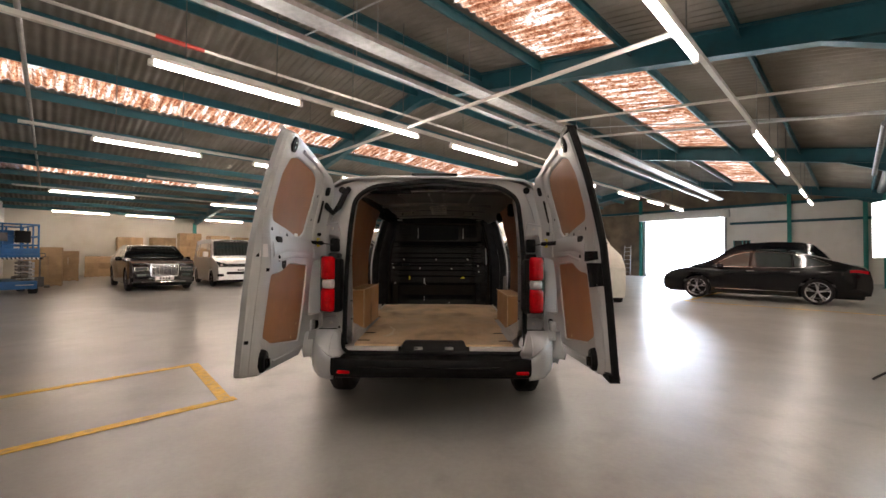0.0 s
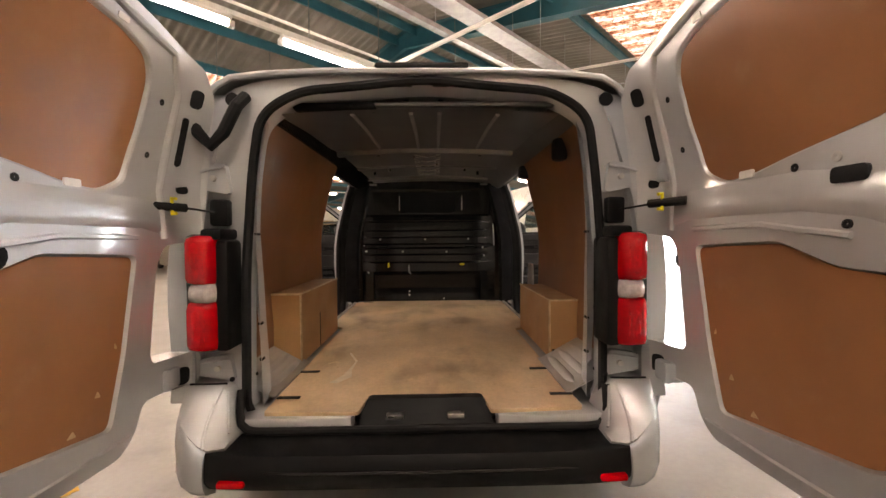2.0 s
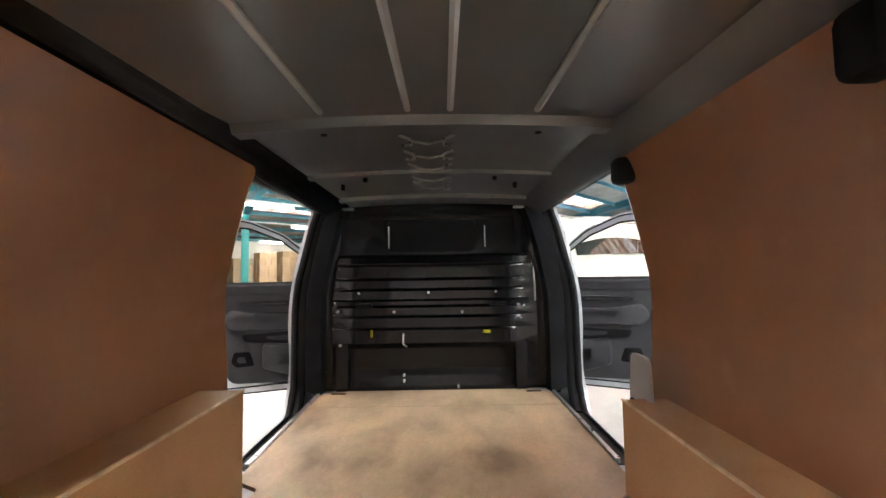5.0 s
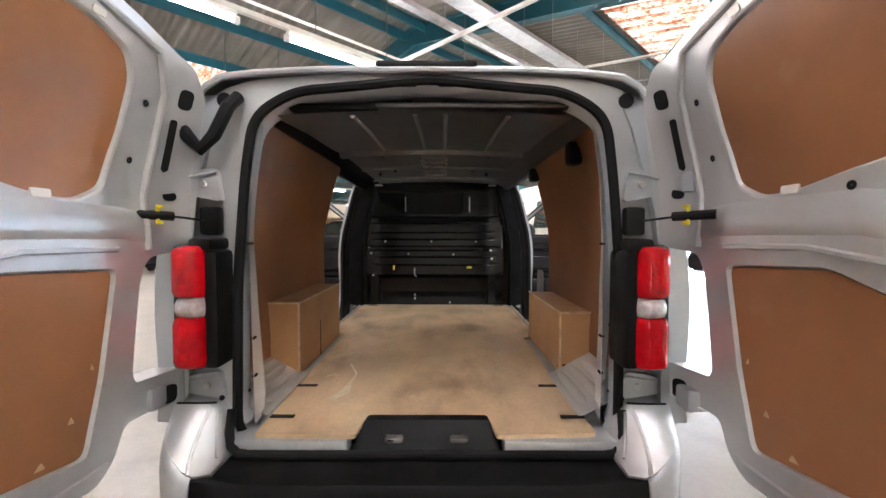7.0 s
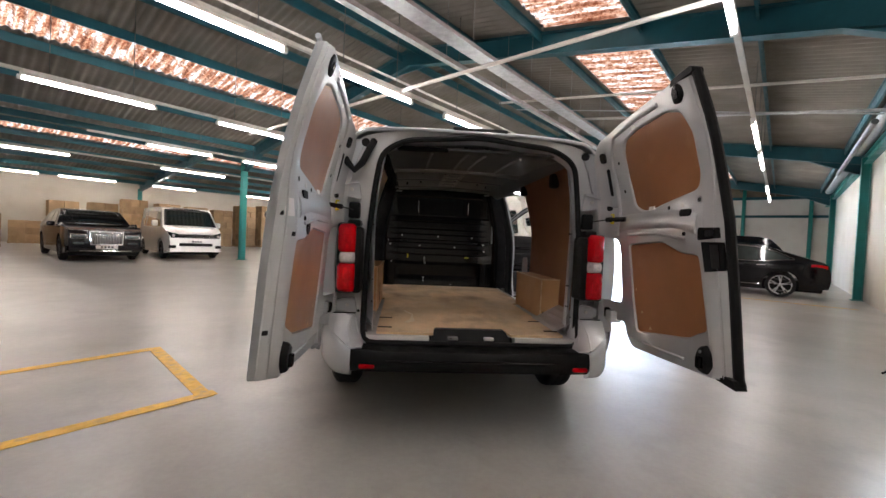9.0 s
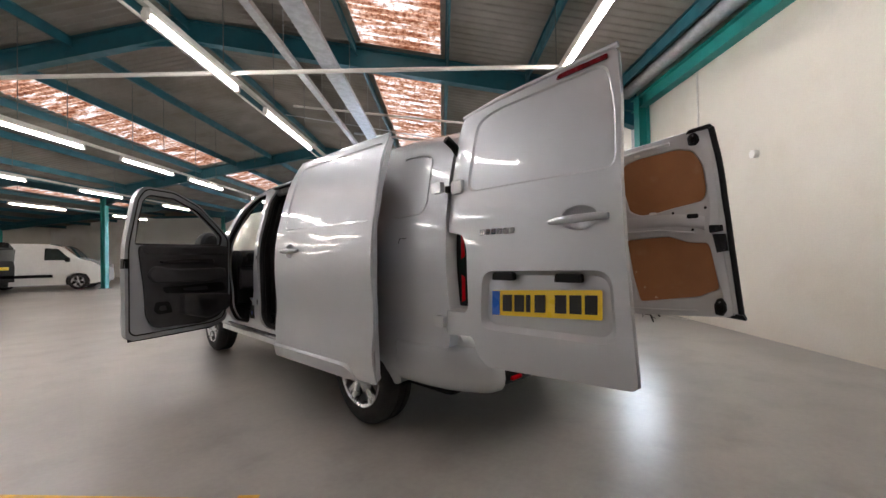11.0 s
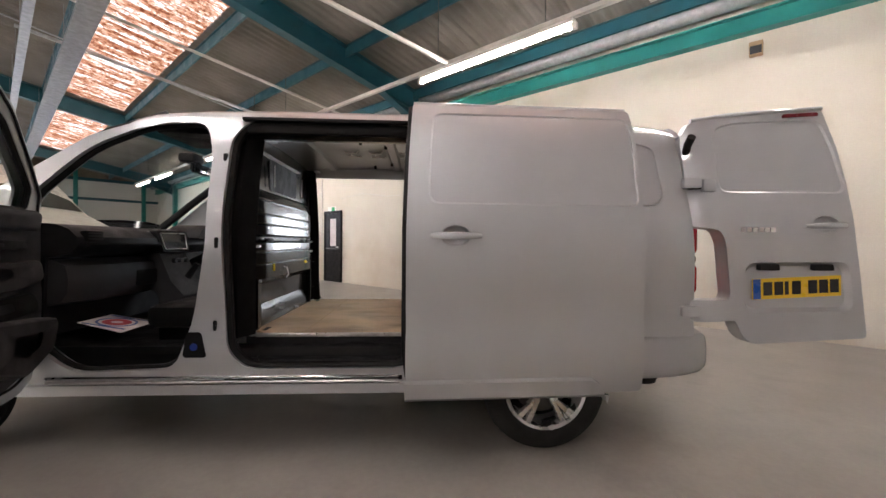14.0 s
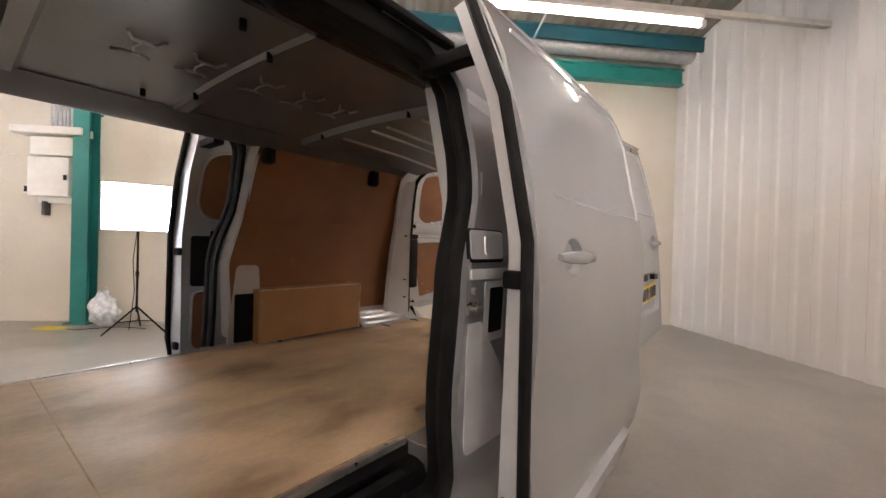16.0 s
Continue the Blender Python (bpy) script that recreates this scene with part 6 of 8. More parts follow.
screen = part("screen_pod", loft([[(x, 3.30 + 0.05 * (z - 1.02) / 0.2, z) for x, z in rounded([(-0.14, 1.05), (0.17, 1.05), (0.20, 1.20), (-0.17, 1.20)], 0.02)], [(x, 3.42, z) for x, z in rounded([(-0.13, 1.05), (0.16, 1.05), (0.17, 1.20), (-0.14, 1.20)], 0.02)]]), DARKPL, dash, "dark screen surround")
part("screen_rim", tube([(x, 3.298 + 0.05 * (z - 1.02) / 0.2, z) for x, z in rounded([(-0.115, 1.068), (0.145, 1.068), (0.165, 1.183), (-0.135, 1.183)], 0.012)], 0.0035, 6, True), STEEL, screen, "thin bright rim")
part("screen", sheet([(-0.11, 1.072), (0.14, 1.072), (0.158, 1.179), (-0.128, 1.179)], lambda x, z, d: (x, 3.299 + 0.05 * (z - 1.02) / 0.2 + d, z), 0.006), BLACKPAINT, screen, "dark glossy screen")
part("instrument_hood", loft([[(x, y, z) for x, z in [(0.42 + 0.20 * math.cos(a), 1.15 + 0.11 * math.sin(a)) for a in steps(0, math.pi, math.pi / 10)]] for y in (3.26, 3.30, 3.52)]), DARKPL, dash, "hooded instruments")
console = part("centre_console", loft([[(x, y, z) for x in (-0.14, 0.18)] + [(x, y + 0.16, z) for x in (0.20, -0.16)] for y, z in ((3.18, 0.55), (3.17, 0.74), (3.26, 0.84), (3.34, 1.04))]), GREYPL, dash, "grey centre console")
part("gear_knob", rod((0.03, 3.24, 0.86), (0.03, 3.17, 0.96), 0.026, 12, r2=0.020), DARKPL, console)
for x in (-0.05, 0.02, 0.09):
    part("switch", rod((x, 3.30, 0.985), (x, 3.275, 0.985), 0.018, 12), BLACKPL, console)
wc = Vector((0.42, 3.16, 1.08))
tilt = Matrix.Rotation(radians(-62), 3, "X")
ring = [wc + tilt @ Vector((0.185 * math.cos(t), 0.185 * math.sin(t), 0)) for t in steps(0, math.tau * 0.97, math.tau / 28)]
sw = part("steering_wheel", tube(ring, 0.016, 8, True), DARKPL, van, "black steering wheel")
hubm = box(-0.06, 0.06, -0.05, 0.05, -0.02, 0.02, 0.015)
box(-0.175, 0.175, -0.018, 0.018, -0.008, 0.008, 0.006, bm=hubm), box(-0.018, 0.018, -0.175, 0.0, -0.008, 0.008, 0.006, bm=hubm)
part("wheel_hub", hubm, DARKPL, sw, m=Matrix.Translation(wc) @ tilt.to_4x4())
part("steering_column", rod(wc, (0.42, 3.42, 0.94), 0.04, 12), DARKPL, sw)
for x0, x1 in ((-0.70, 0.02), (0.16, 0.68)):
    st = part("cab_seat", box(x0, x1, 2.66, 3.08, 0.62, 0.76, 0.05), BLACKPL, van, "dark cloth cab seat")
    part("seat_base", box(x0 + 0.06, x1 - 0.06, 2.70, 3.04, 0.52, 0.64, 0.02), BLACKPL, st)
    part("seat_back", box(x0 + 0.03, x1 - 0.03, 2.60, 2.71, 0.74, 1.30, 0.045), BLACKPL, st)
part("cab_floor", box(-0.80, 0.80, 2.60, 3.7, 0.50, 0.55), BLACKPL, van, "black rubber cab floor")
mirror = part("rear_mirror", box(-0.12, 0.12, 3.12, 3.15, 1.62, 1.69, 0.02), DARKPL, van, "interior mirror")
part("mirror_glass", box(-0.108, 0.108, 3.115, 3.121, 1.628, 1.682, 0.003), CHROME, mirror)
part("mirror_stem", rod((0, 3.14, 1.68), (0, 3.20, 1.77), 0.018, 8), DARKPL, mirror)
part("sensor_box", box(-0.07, 0.07, 3.14, 3.26, 1.70, 1.77, 0.02), DARKPL, mirror, "dark sensor housing")
for s in (-1, 1):
    part("sun_visor", box(s * 0.16, s * 0.58, 2.90, 3.08, 1.775, 1.795, 0.008), GREYPL, van, "folded grey sun visor")
mat_t = thing("printed_leaflet", (-0.55, 3.3, 0.58), "printed paper mat with a red disc on the cab floor", "leaflet")
flat_z = lambda x, y, d: (x, y, 0.60 + 0.16 * (y - 3.06) + d)
part("sheet", sheet([(-0.76, 3.16), (-0.44, 3.17), (-0.44, 3.44), (-0.70, 3.44)], flat_z, 0.003), PAPER, mat_t)
for r0, r1, mt, nm in ((0.10, 0.088, PLATEB, "blue_ring"), (0.070, 0.030, REDPRINT, "red_ring")):
    part(nm, loft([[flat_z(-0.585 + r * math.cos(t), 3.305 + r * math.sin(t), q) for t in steps(0, math.tau * 0.97, math.tau / 24)] for r, q in ((r0, 0.0036), (r0, 0.0046), (r1, 0.0046), (r1, 0.0036))], caps=False), mt, mat_t)
for x in (-0.465, -0.695):
    part("stripe", sheet([(x - 0.008, 3.185), (x + 0.008, 3.185), (x + 0.008, 3.42), (x - 0.008, 3.42)], lambda a, b, d: flat_z(a, b, d + 0.0034), 0.001), PLATEB, mat_t)

# ---- wheels ----


def lathe(profile, seg=40, bm=None):
    """Turn (x, r) round the x axis."""
    bm = bm or bmesh.new()
    rings = [[bm.verts.new((x, r * math.cos(k * math.tau / seg), r * math.sin(k * math.tau / seg))) for x, r in profile] for k in range(seg)]
    n = len(profile)
    for k in range(seg):
        a, b = rings[k], rings[(k + 1) % seg]
        for i in range(n - 1):
            bm.faces.new((a[i], a[i + 1], b[i + 1], b[i]))
    return bm


def wheel(parent, x, y, s, r=0.34, rim_r=0.225, width=0.215, rim_mat=ALLOY, spokes=5, twin=True, z=None, label="alloy wheel", m=None):
    """A wheel whose outside faces s along x."""
    z = r if z is None else z
    base = (m or Matrix()) @ Matrix.Translation((x, y, z)) @ Matrix.Diagonal((s, 1, 1, 1))
    w = width
    ty = [(-w / 2 + 0.01, rim_r), (-w / 2, rim_r + 0.03), (-w / 2 + 0.005, r - 0.045), (-w / 2 + 0.03, r - 0.008), (-w / 2 + 0.05, r), (-0.03, r), (-0.028, r - 0.006), (-0.022, r - 0.006), (-0.02, r), (0.02, r), (0.022, r - 0.006), (0.028, r - 0.006), (0.03, r),
          (w / 2 - 0.05, r), (w / 2 - 0.03, r - 0.008), (w / 2 - 0.005, r - 0.045), (w / 2, rim_r + 0.03), (w / 2 - 0.01, rim_r)]
    t = part("wheel", lathe(ty), TYRE, parent, label, m=base)
    rim = [(w / 2 - 0.01, rim_r + 0.006), (w / 2 - 0.004, rim_r), (w / 2 - 0.012, rim_r - 0.014), (w / 2 - 0.05, rim_r - 0.022), (-w / 2 + 0.02, rim_r - 0.02)]
    part("rim", lathe(rim), rim_mat, t, m=base)
    part("brake_disc", lathe([(0.0, 0.0), (0.0, rim_r * 0.72), (-0.03, rim_r * 0.72), (-0.03, 0.0)], 24), GREYROD, t, m=base)
    part("barrel_back", lathe([(-0.05, 0.0), (-0.05, rim_r - 0.01)], 24), BLACKPL, t, m=base)
    for k in range(spokes):
        a0 = k * math.tau / spokes + 0.3
        for da in ((-0.14, 0.14) if twin else (0.0,)):
            sp = bmesh.new()
            wd = 0.016 if twin else 0.03
            ring = []
            for rr, ww, xx in ((0.035, wd * 0.8, w / 2 - 0.035), (rim_r * 0.5, wd, w / 2 - 0.022), (rim_r - 0.012, wd * 1.5, w / 2 - 0.020)):
                aa = a0 + da * (0.4 + 0.6 * rr / rim_r)
                c, q = Vector((0, math.cos(aa), math.sin(aa))), Vector((0, -math.sin(aa), math.cos(aa)))
                ring.append([c * rr + q * ww + Vector((xx - 0.006, 0, 0)), c * rr + q * ww * 0.6 + Vector((xx + 0.004, 0, 0)), c * rr - q * ww * 0.6 + Vector((xx + 0.004, 0, 0)), c * rr - q * ww + Vector((xx - 0.006, 0, 0)), c * rr - q * ww + Vector((xx - 0.03, 0, 0)), c * rr + q * ww + Vector((xx - 0.03, 0, 0))])
            part("spoke", loft(ring, sp), rim_mat, t, m=base)
    part("hub_cap", lathe([(w / 2 - 0.018, 0.0), (w / 2 - 0.02, 0.03), (w / 2 - 0.03, 0.045), (w / 2 - 0.06, 0.05)], 20), rim_mat, t, m=base)
    return t


for y in (0.82, 4.03):
    for s in (-1, 1):
        wheel(van, s * 0.835, y, s, 0.34, 0.222)

# ---- markings on the floor ----
for k, pts in enumerate((((-0.95, 1.54), (-0.85, 3.13)), ((-6.4, 1.50), (-0.87, 1.60)), ((-6.4, 2.93), (-0.87, 3.09)), ((11.2, -2.9), (11.2, 1.3)), ((11.2, 1.25), (16.6, 1.25)))):
    (a, b), (c, d) = pts
    a, c = max(a, U0 + 0.02), max(c, U0 + 0.02)
    n = Vector((d - b, a - c)).normalized() * 0.05
    fixed("floor_line_%d" % (k + 1), sheet([(a + n.x, b + n.y), (c + n.x, d + n.y), (c - n.x, d - n.y), (a - n.x, b - n.y)], lambda x, y, q: (x, y, 0.004 + 0.0005 * k - q), 0.003),
          LINE, "yellow painted parking bay line, scuffed", "floor line", ROT)

# ---- cars in the hall ----


def car(name, label, cat, m, paint, L, W, prof, belt, top, glass, wheels, wr, rim_r, rim=ALLOY, extra=None):
    """A parked car along local y, front at +y. prof: lower outline (y, z); top: roof outline; glass: list of side windows."""
    e = thing(name, m @ Vector((0, 0, 0)), label, cat)
    def half_w(z, y):
        w = W / 2
        f = 1 - 0.10 * max(0.0, (abs(y) - L / 2 + 0.75) / 0.75) ** 2
        if z > belt:
            w -= 0.42 * (z - belt) ** 1.0 * (0.9 if cat == "car" else 0.38)
        else:
            w -= 0.05 * ((belt - z) / belt) ** 2 + 0.0
        return w * f
    for s in (-1, 1):
        o = []
        for p in prof:
            o.append(p)
        arches = [(y, wr + 0.06) for y in wheels]
        bottom = []
        for y, r in sorted(arches, key=lambda q: -q[0]):
            bottom += [(y + r * math.cos(t), max(0.2, wr + r * math.sin(t))) for t in steps(-0.35, math.pi + 0.35, 0.35)]
        out = o + bottom
        side = part("side_panel", sheet(out, lambda y, z, d: (s * (half_w(z, y) - d), y, z), 0.03, (), steps(-L / 2 + 0.3, L / 2 - 0.3, 0.4), [0.35, 0.5, 0.65, 0.8, belt, belt + 0.15, belt + 0.3, belt + 0.45]), paint, e, m=m)
        for g in glass:
            part("side_window", sheet(rounded(g, 0.05), lambda y, z, d: (s * (half_w(z, y) + 0.006 - d), y, z), 0.012, (), (), [belt + 0.15, belt + 0.3]), CARGLASS, side, "dark side window", m=m)
        for y in wheels:
            wheel(e, s * (W / 2 - 0.115), y, s, wr, rim_r, 0.2, rim, 5, True, m=m)
    up = [p for p in prof]
    rings = [[(x * half_w(z, y) * 0.995, y, z + 0.012 * (1 - x * x)) for x in steps(-1, 1, 0.25)] for y, z in up]
    part("upper_body", loft(rings, caps=False, open_ring=True), paint, e, m=m, sharp=30)
    part("underside", box(-W / 2 + 0.1, W / 2 - 0.1, -L / 2 + 0.15, L / 2 - 0.15, 0.18, 0.5, 0.05), BLACKPL, e, m=m)
    for (ya, za), (yb, zb), nm in top:
        r = [[(x * (half_w(z, y) - 0.06), y, z + 0.022 * (1 - x * x) + 0.004) for x in steps(-1, 1, 0.25)] for y, z in ((ya, za), ((ya + yb) / 2, (za + zb) / 2), (yb, zb))]
        part(nm, loft(r, caps=False, open_ring=True), CARGLASS, e, "dark " + nm.replace("_", " "), m=m)
    if extra:
        extra(e, m, half_w)
    return e


def at_uv(u, v, turn):
    """Place a car: its front points along turn degrees from +v towards -u."""
    return ROT @ Matrix.Translation((u, v, 0)) @ Matrix.Rotation(radians(turn), 4, "Z")


# black fastback
def fastback_bits(e, m, hw):
    for s in (-1, 1):
        part("tail_light", loft([[(s * (hw(0.95, y) + q), y, z) for q, z in ((0.012, 0.965 - k), (0.016, 0.94 - k), (0.012, 0.90 - 1.4 * k), (-0.06, 0.90 - k), (-0.06, 0.965 - k))] for y, k in ((-2.36, 0.035), (-2.25, 0.01), (-2.12, 0.0), (-2.02, 0.008))]), REDLENS, e, "red tail light", m=m)
        part("headlight", box(s * 0.56, s * 0.815, 2.10, 2.30, 0.70, 0.76, 0.025), CLEARLENS, e, "clear headlight", m=m)
        part("door_mirror", box(s * 0.90, s * 1.08, 0.72, 0.86, 0.95, 1.08, 0.03), CARBLACK, e, m=m)
        part("window_strip", tube([(s * (hw(z, y) + 0.010), y, z) for y, z in rounded([(1.02, 1.005), (0.1, 0.998), (-0.9, 0.995), (-1.70, 1.075), (-1.36, 1.245), (-0.9, 1.39), (-0.35, 1.445), (0.1, 1.44), (0.40, 1.385), (0.7, 1.24)], 0.06)], 0.009, 6, True), CHROME, e, "chrome window surround", m=m)
        for y in (0.05, -0.95):
            part("door_handle", box(s * (hw(0.9, y) - 0.005), s * (hw(0.9, y) + 0.02), y - 0.1, y + 0.1, 0.875, 0.9, 0.008), CHROME, e, m=m)
            part("door_gap", tube([(s * (hw(z, y) + 0.001), y - 0.12 - 0.12 * (z - 0.6), z) for z in (0.3, 0.6, 0.9, 0.96)], 0.004, 6), RUBBER, e, m=m)
        part("sill_strip", tube([(s * (hw(0.32, y) + 0.006), y, 0.33) for y in (-0.95, 0, 0.95)], 0.008, 6), CHROME, e, m=m)


FAST = [(-2.40, 0.30), (-2.44, 0.52), (-2.43, 0.72), (-2.38, 0.93), (-2.28, 1.02), (-2.05, 1.085), (-1.70, 1.20), (-1.30, 1.335), (-0.90, 1.43), (-0.45, 1.485), (0.0, 1.49), (0.35, 1.455), (0.65, 1.36), (0.98, 1.19), (1.25, 1.045), (1.60, 0.985), (1.95, 0.92), (2.20, 0.83), (2.36, 0.72), (2.43, 0.58), (2.44, 0.40), (2.38, 0.25)]
car("hatchback_car", "glossy black fastback car parked across the bay", "car", at_uv(13.7, -0.1, 0), CARBLACK, 4.88, 1.86, FAST, 0.95,
    (((1.22, 1.06), (0.52, 1.41), "windscreen"), ((-0.95, 1.42), (-1.95, 1.11), "rear_window")),
    [[(0.95, 1.02), (0.10, 1.01), (0.08, 1.41), (0.28, 1.405), (0.55, 1.31)], [(0.03, 1.01), (-0.88, 1.005), (-0.84, 1.375), (-0.35, 1.425), (0.0, 1.42)], [(-0.94, 1.01), (-1.62, 1.08), (-1.34, 1.22), (-0.90, 1.365)]],
    (1.45, -1.40), 0.345, 0.262, ALLOY, fastback_bits)
SUV = [(-2.3, 0.35), (-2.32, 0.75), (-2.28, 1.10), (-2.05, 1.45), (-1.75, 1.77), (-1.4, 1.86), (-0.6, 1.895), (0.2, 1.86), (0.7, 1.70), (1.2, 1.30), (1.6, 1.10), (2.1, 0.95), (2.3, 0.7), (2.3, 0.35)]
car("estate_car", "black tall estate car parked behind the fastback", "car", at_uv(18.6, 0.6, 0), CARBLACK, 4.64, 1.86, SUV, 1.02,
    (((1.0, 1.2), (0.45, 1.62), "windscreen"),), [[(0.85, 1.08), (0.0, 1.08), (0.0, 1.6), (0.4, 1.55)], [(-0.1, 1.08), (-1.0, 1.08), (-1.0, 1.6), (-0.1, 1.62)], [(-1.1, 1.08), (-1.9, 1.1), (-1.75, 1.5), (-1.1, 1.58)]], (1.4, -1.35), 0.34, 0.23, DARKALLOY)


# dark luxury saloon with an upright chrome grille
def saloon_bits(e, m, hw):
    grille = part("grille", sheet(rounded([(-0.40, 0.52), (0.40, 0.52), (0.42, 0.96), (-0.42, 0.96)], 0.03), lambda x, z, d: (x, 2.80 - 0.04 * (z - 0.5) - d, z), 0.12, [rounded([(-0.375, 0.55), (0.375, 0.55), (0.39, 0.915), (-0.39, 0.915)], 0.02)]), CHROME, e, "upright chrome grille", m=m)
    part("grille_back", box(-0.38, 0.38, 2.68, 2.705, 0.54, 0.92), INK, grille, m=m)
    for k in range(19):
        x = -0.351 + 0.039 * k
        part("grille_bar", box(x - 0.007, x + 0.007, 2.72, 2.775, 0.55, 0.915, 0.002), CHROME, grille, m=m)
    plate = part("plate", box(-0.27, 0.27, 2.775, 2.79, 0.40, 0.51, 0.004), PAPER, e, "white number plate with bars", m=m)
    for k in range(4):
        part("plate_bar", box(-0.16 + 0.085 * k, -0.105 + 0.085 * k, 2.788, 2.793, 0.425, 0.485), INK, plate, m=m)
    part("bumper", loft([[(x, 2.76 - 0.16 * (x / 0.95) ** 2 + a, b) for a, b in ((-0.2, 0.48), (0.0, 0.47), (0.015, 0.40), (0.0, 0.31), (-0.2, 0.28))] for x in steps(-0.95, 0.95, 0.19)]), CARBLACK, e, "deep dark bumper", m=m)
    part("bumper_strip", tube([(x, 2.785 - 0.16 * (x / 0.95) ** 2, 0.335) for x in steps(-0.9, 0.9, 0.15)], 0.012, 6), CHROME, e, m=m)
    part("bonnet_strip", tube([(0, 1.20, 1.145), (0, 1.8, 1.115), (0, 2.4, 1.06), (0, 2.72, 0.985)], 0.012, 6), CHROME, e, "bright strip along the bonnet", m=m)
    part("screen_surround", tube([(x * k, y, z) for k, y, z, x in ((1, 1.14, 1.16, -0.80), (1, 0.80, 1.42, -0.74), (1, 0.52, 1.60, -0.64), (1, 0.50, 1.635, 0.0), (1, 0.52, 1.60, 0.64), (1, 0.80, 1.42, 0.74), (1, 1.14, 1.16, 0.80), (1, 1.20, 1.175, 0.0))], 0.013, 6, True), CHROME, e, "chrome windscreen surround", m=m)
    for s in (-1, 1):
        lamp = part("headlight", box(s * 0.46, s * 0.86, 2.60, 2.735, 0.70, 0.86, 0.035), CHROME, e, "slim chrome-edged headlight", m=m)
        part("headlight_glass", box(s * 0.48, s * 0.84, 2.70, 2.742, 0.72, 0.84, 0.02), CARGLASS, lamp, m=m)
        part("lower_lamp", box(s * 0.52, s * 0.80, 2.62, 2.74, 0.52, 0.62, 0.03), CARGLASS, e, m=m)
        part("door_mirror", box(s * 0.98, s * 1.18, 0.95, 1.10, 1.05, 1.20, 0.05, 3), CARBLACK, e, m=m)
        part("waist_strip", tube([(s * (hw(1.05, y) + 0.006), y, 1.06 + 0.01 * y) for y in (-2.0, -1.0, 0.0, 1.0, 2.2)], 0.008, 6), CHROME, e, m=m)


SAL = [(-2.72, 0.35), (-2.76, 0.7), (-2.68, 0.98), (-2.3, 1.10), (-1.95, 1.20), (-1.55, 1.46), (-1.1, 1.58), (-0.6, 1.635), (0.1, 1.645), (0.5, 1.60), (0.82, 1.42), (1.16, 1.16), (1.6, 1.12), (2.1, 1.08), (2.5, 1.02), (2.68, 0.95), (2.73, 0.7), (2.72, 0.30)]
car("luxury_saloon", "dark saloon car with an upright chrome grille", "car", at_uv(0.80, 17.45, 181), CARBLACK, 5.5, 1.98, SAL, 1.05,
    (((1.14, 1.175), (0.54, 1.585), "windscreen"),), [[(0.9, 1.1), (-0.1, 1.1), (-0.1, 1.54), (0.38, 1.53)], [(-0.2, 1.1), (-1.3, 1.1), (-1.0, 1.48), (-0.2, 1.545)]], (1.78, -1.78), 0.39, 0.27, DARKALLOY, saloon_bits)


def van_bits(e, m, hw):
    grille = part("grille", box(-0.60, 0.60, 2.36, 2.455, 0.80, 0.93, 0.015), BLACKPL, e, "black grille strip", m=m)
    for z in (0.835, 0.89):
        part("grille_strip", box(-0.58, 0.58, 2.45, 2.462, z - 0.006, z + 0.006, 0.003), CHROME, grille, m=m)
    part("lower_grille", box(-0.55, 0.55, 2.42, 2.49, 0.50, 0.61, 0.02), BLACKPL, e, m=m)
    plate = part("plate", box(-0.26, 0.26, 2.48, 2.495, 0.62, 0.72, 0.004), PAPER, e, "white number plate with bars", m=m)
    for k in range(4):
        part("plate_bar", box(-0.16 + 0.085 * k, -0.105 + 0.085 * k, 2.493, 2.498, 0.64, 0.70), INK, plate, m=m)
    part("front_lip", loft([[(x, 2.50 - 0.14 * (x / 0.92) ** 4 + a, b) for a, b in ((-0.2, 0.34), (0.0, 0.33), (0.02, 0.29), (-0.2, 0.27))] for x in steps(-0.92, 0.92, 0.184)]), CARWHITE, e, "deep white front lip", m=m)
    part("wiper_shelf", box(-0.80, 0.80, 1.72, 1.86, 1.15, 1.19, 0.02), BLACKPL, e, "black wiper shelf", m=m)
    part("roof_edge", loft([[(x, 1.20 + a, 1.845 - 0.03 * (x / 0.75) ** 2 + b) for a, b in ((0.04, -0.05), (0.05, 0.0), (-0.15, 0.085), (-0.15, 0.05))] for x in steps(-0.75, 0.75, 0.15)]), BLACKPAINT, e, "black band over the windscreen", m=m)
    for s in (-1, 1):
        lamp = part("headlight", loft([[(s * x, y, z) for x, z in ((0.60, 0.80), (x1, 0.80), (x1, z1), (0.60, 0.95))] for y, x1, z1 in ((2.20, 0.90, 1.03), (2.36, 0.86, 1.01), (2.455, 0.78, 0.965))]), CARGLASS, e, "smoked headlight", m=m)
        part("headlight_bulb", rod((s * 0.74, 2.45, 0.88), (s * 0.74, 2.475, 0.88), 0.05, 14), CLEARLENS, lamp, m=m)
        part("door_mirror", box(s * 0.98, s * 1.18, 1.22, 1.36, 1.20, 1.42, 0.05, 3), CARWHITE, e, m=m)
        part("fog_lamp", box(s * 0.64, s * 0.86, 2.36, 2.475, 0.42, 0.54, 0.03), BLACKPL, e, m=m)
        part("pillar_trim", tube([(s * 0.83, 1.75, 1.24), (s * 0.79, 1.48, 1.56), (s * 0.73, 1.20, 1.83)], 0.022, 6), BLACKPL, e, "black windscreen pillar", m=m)


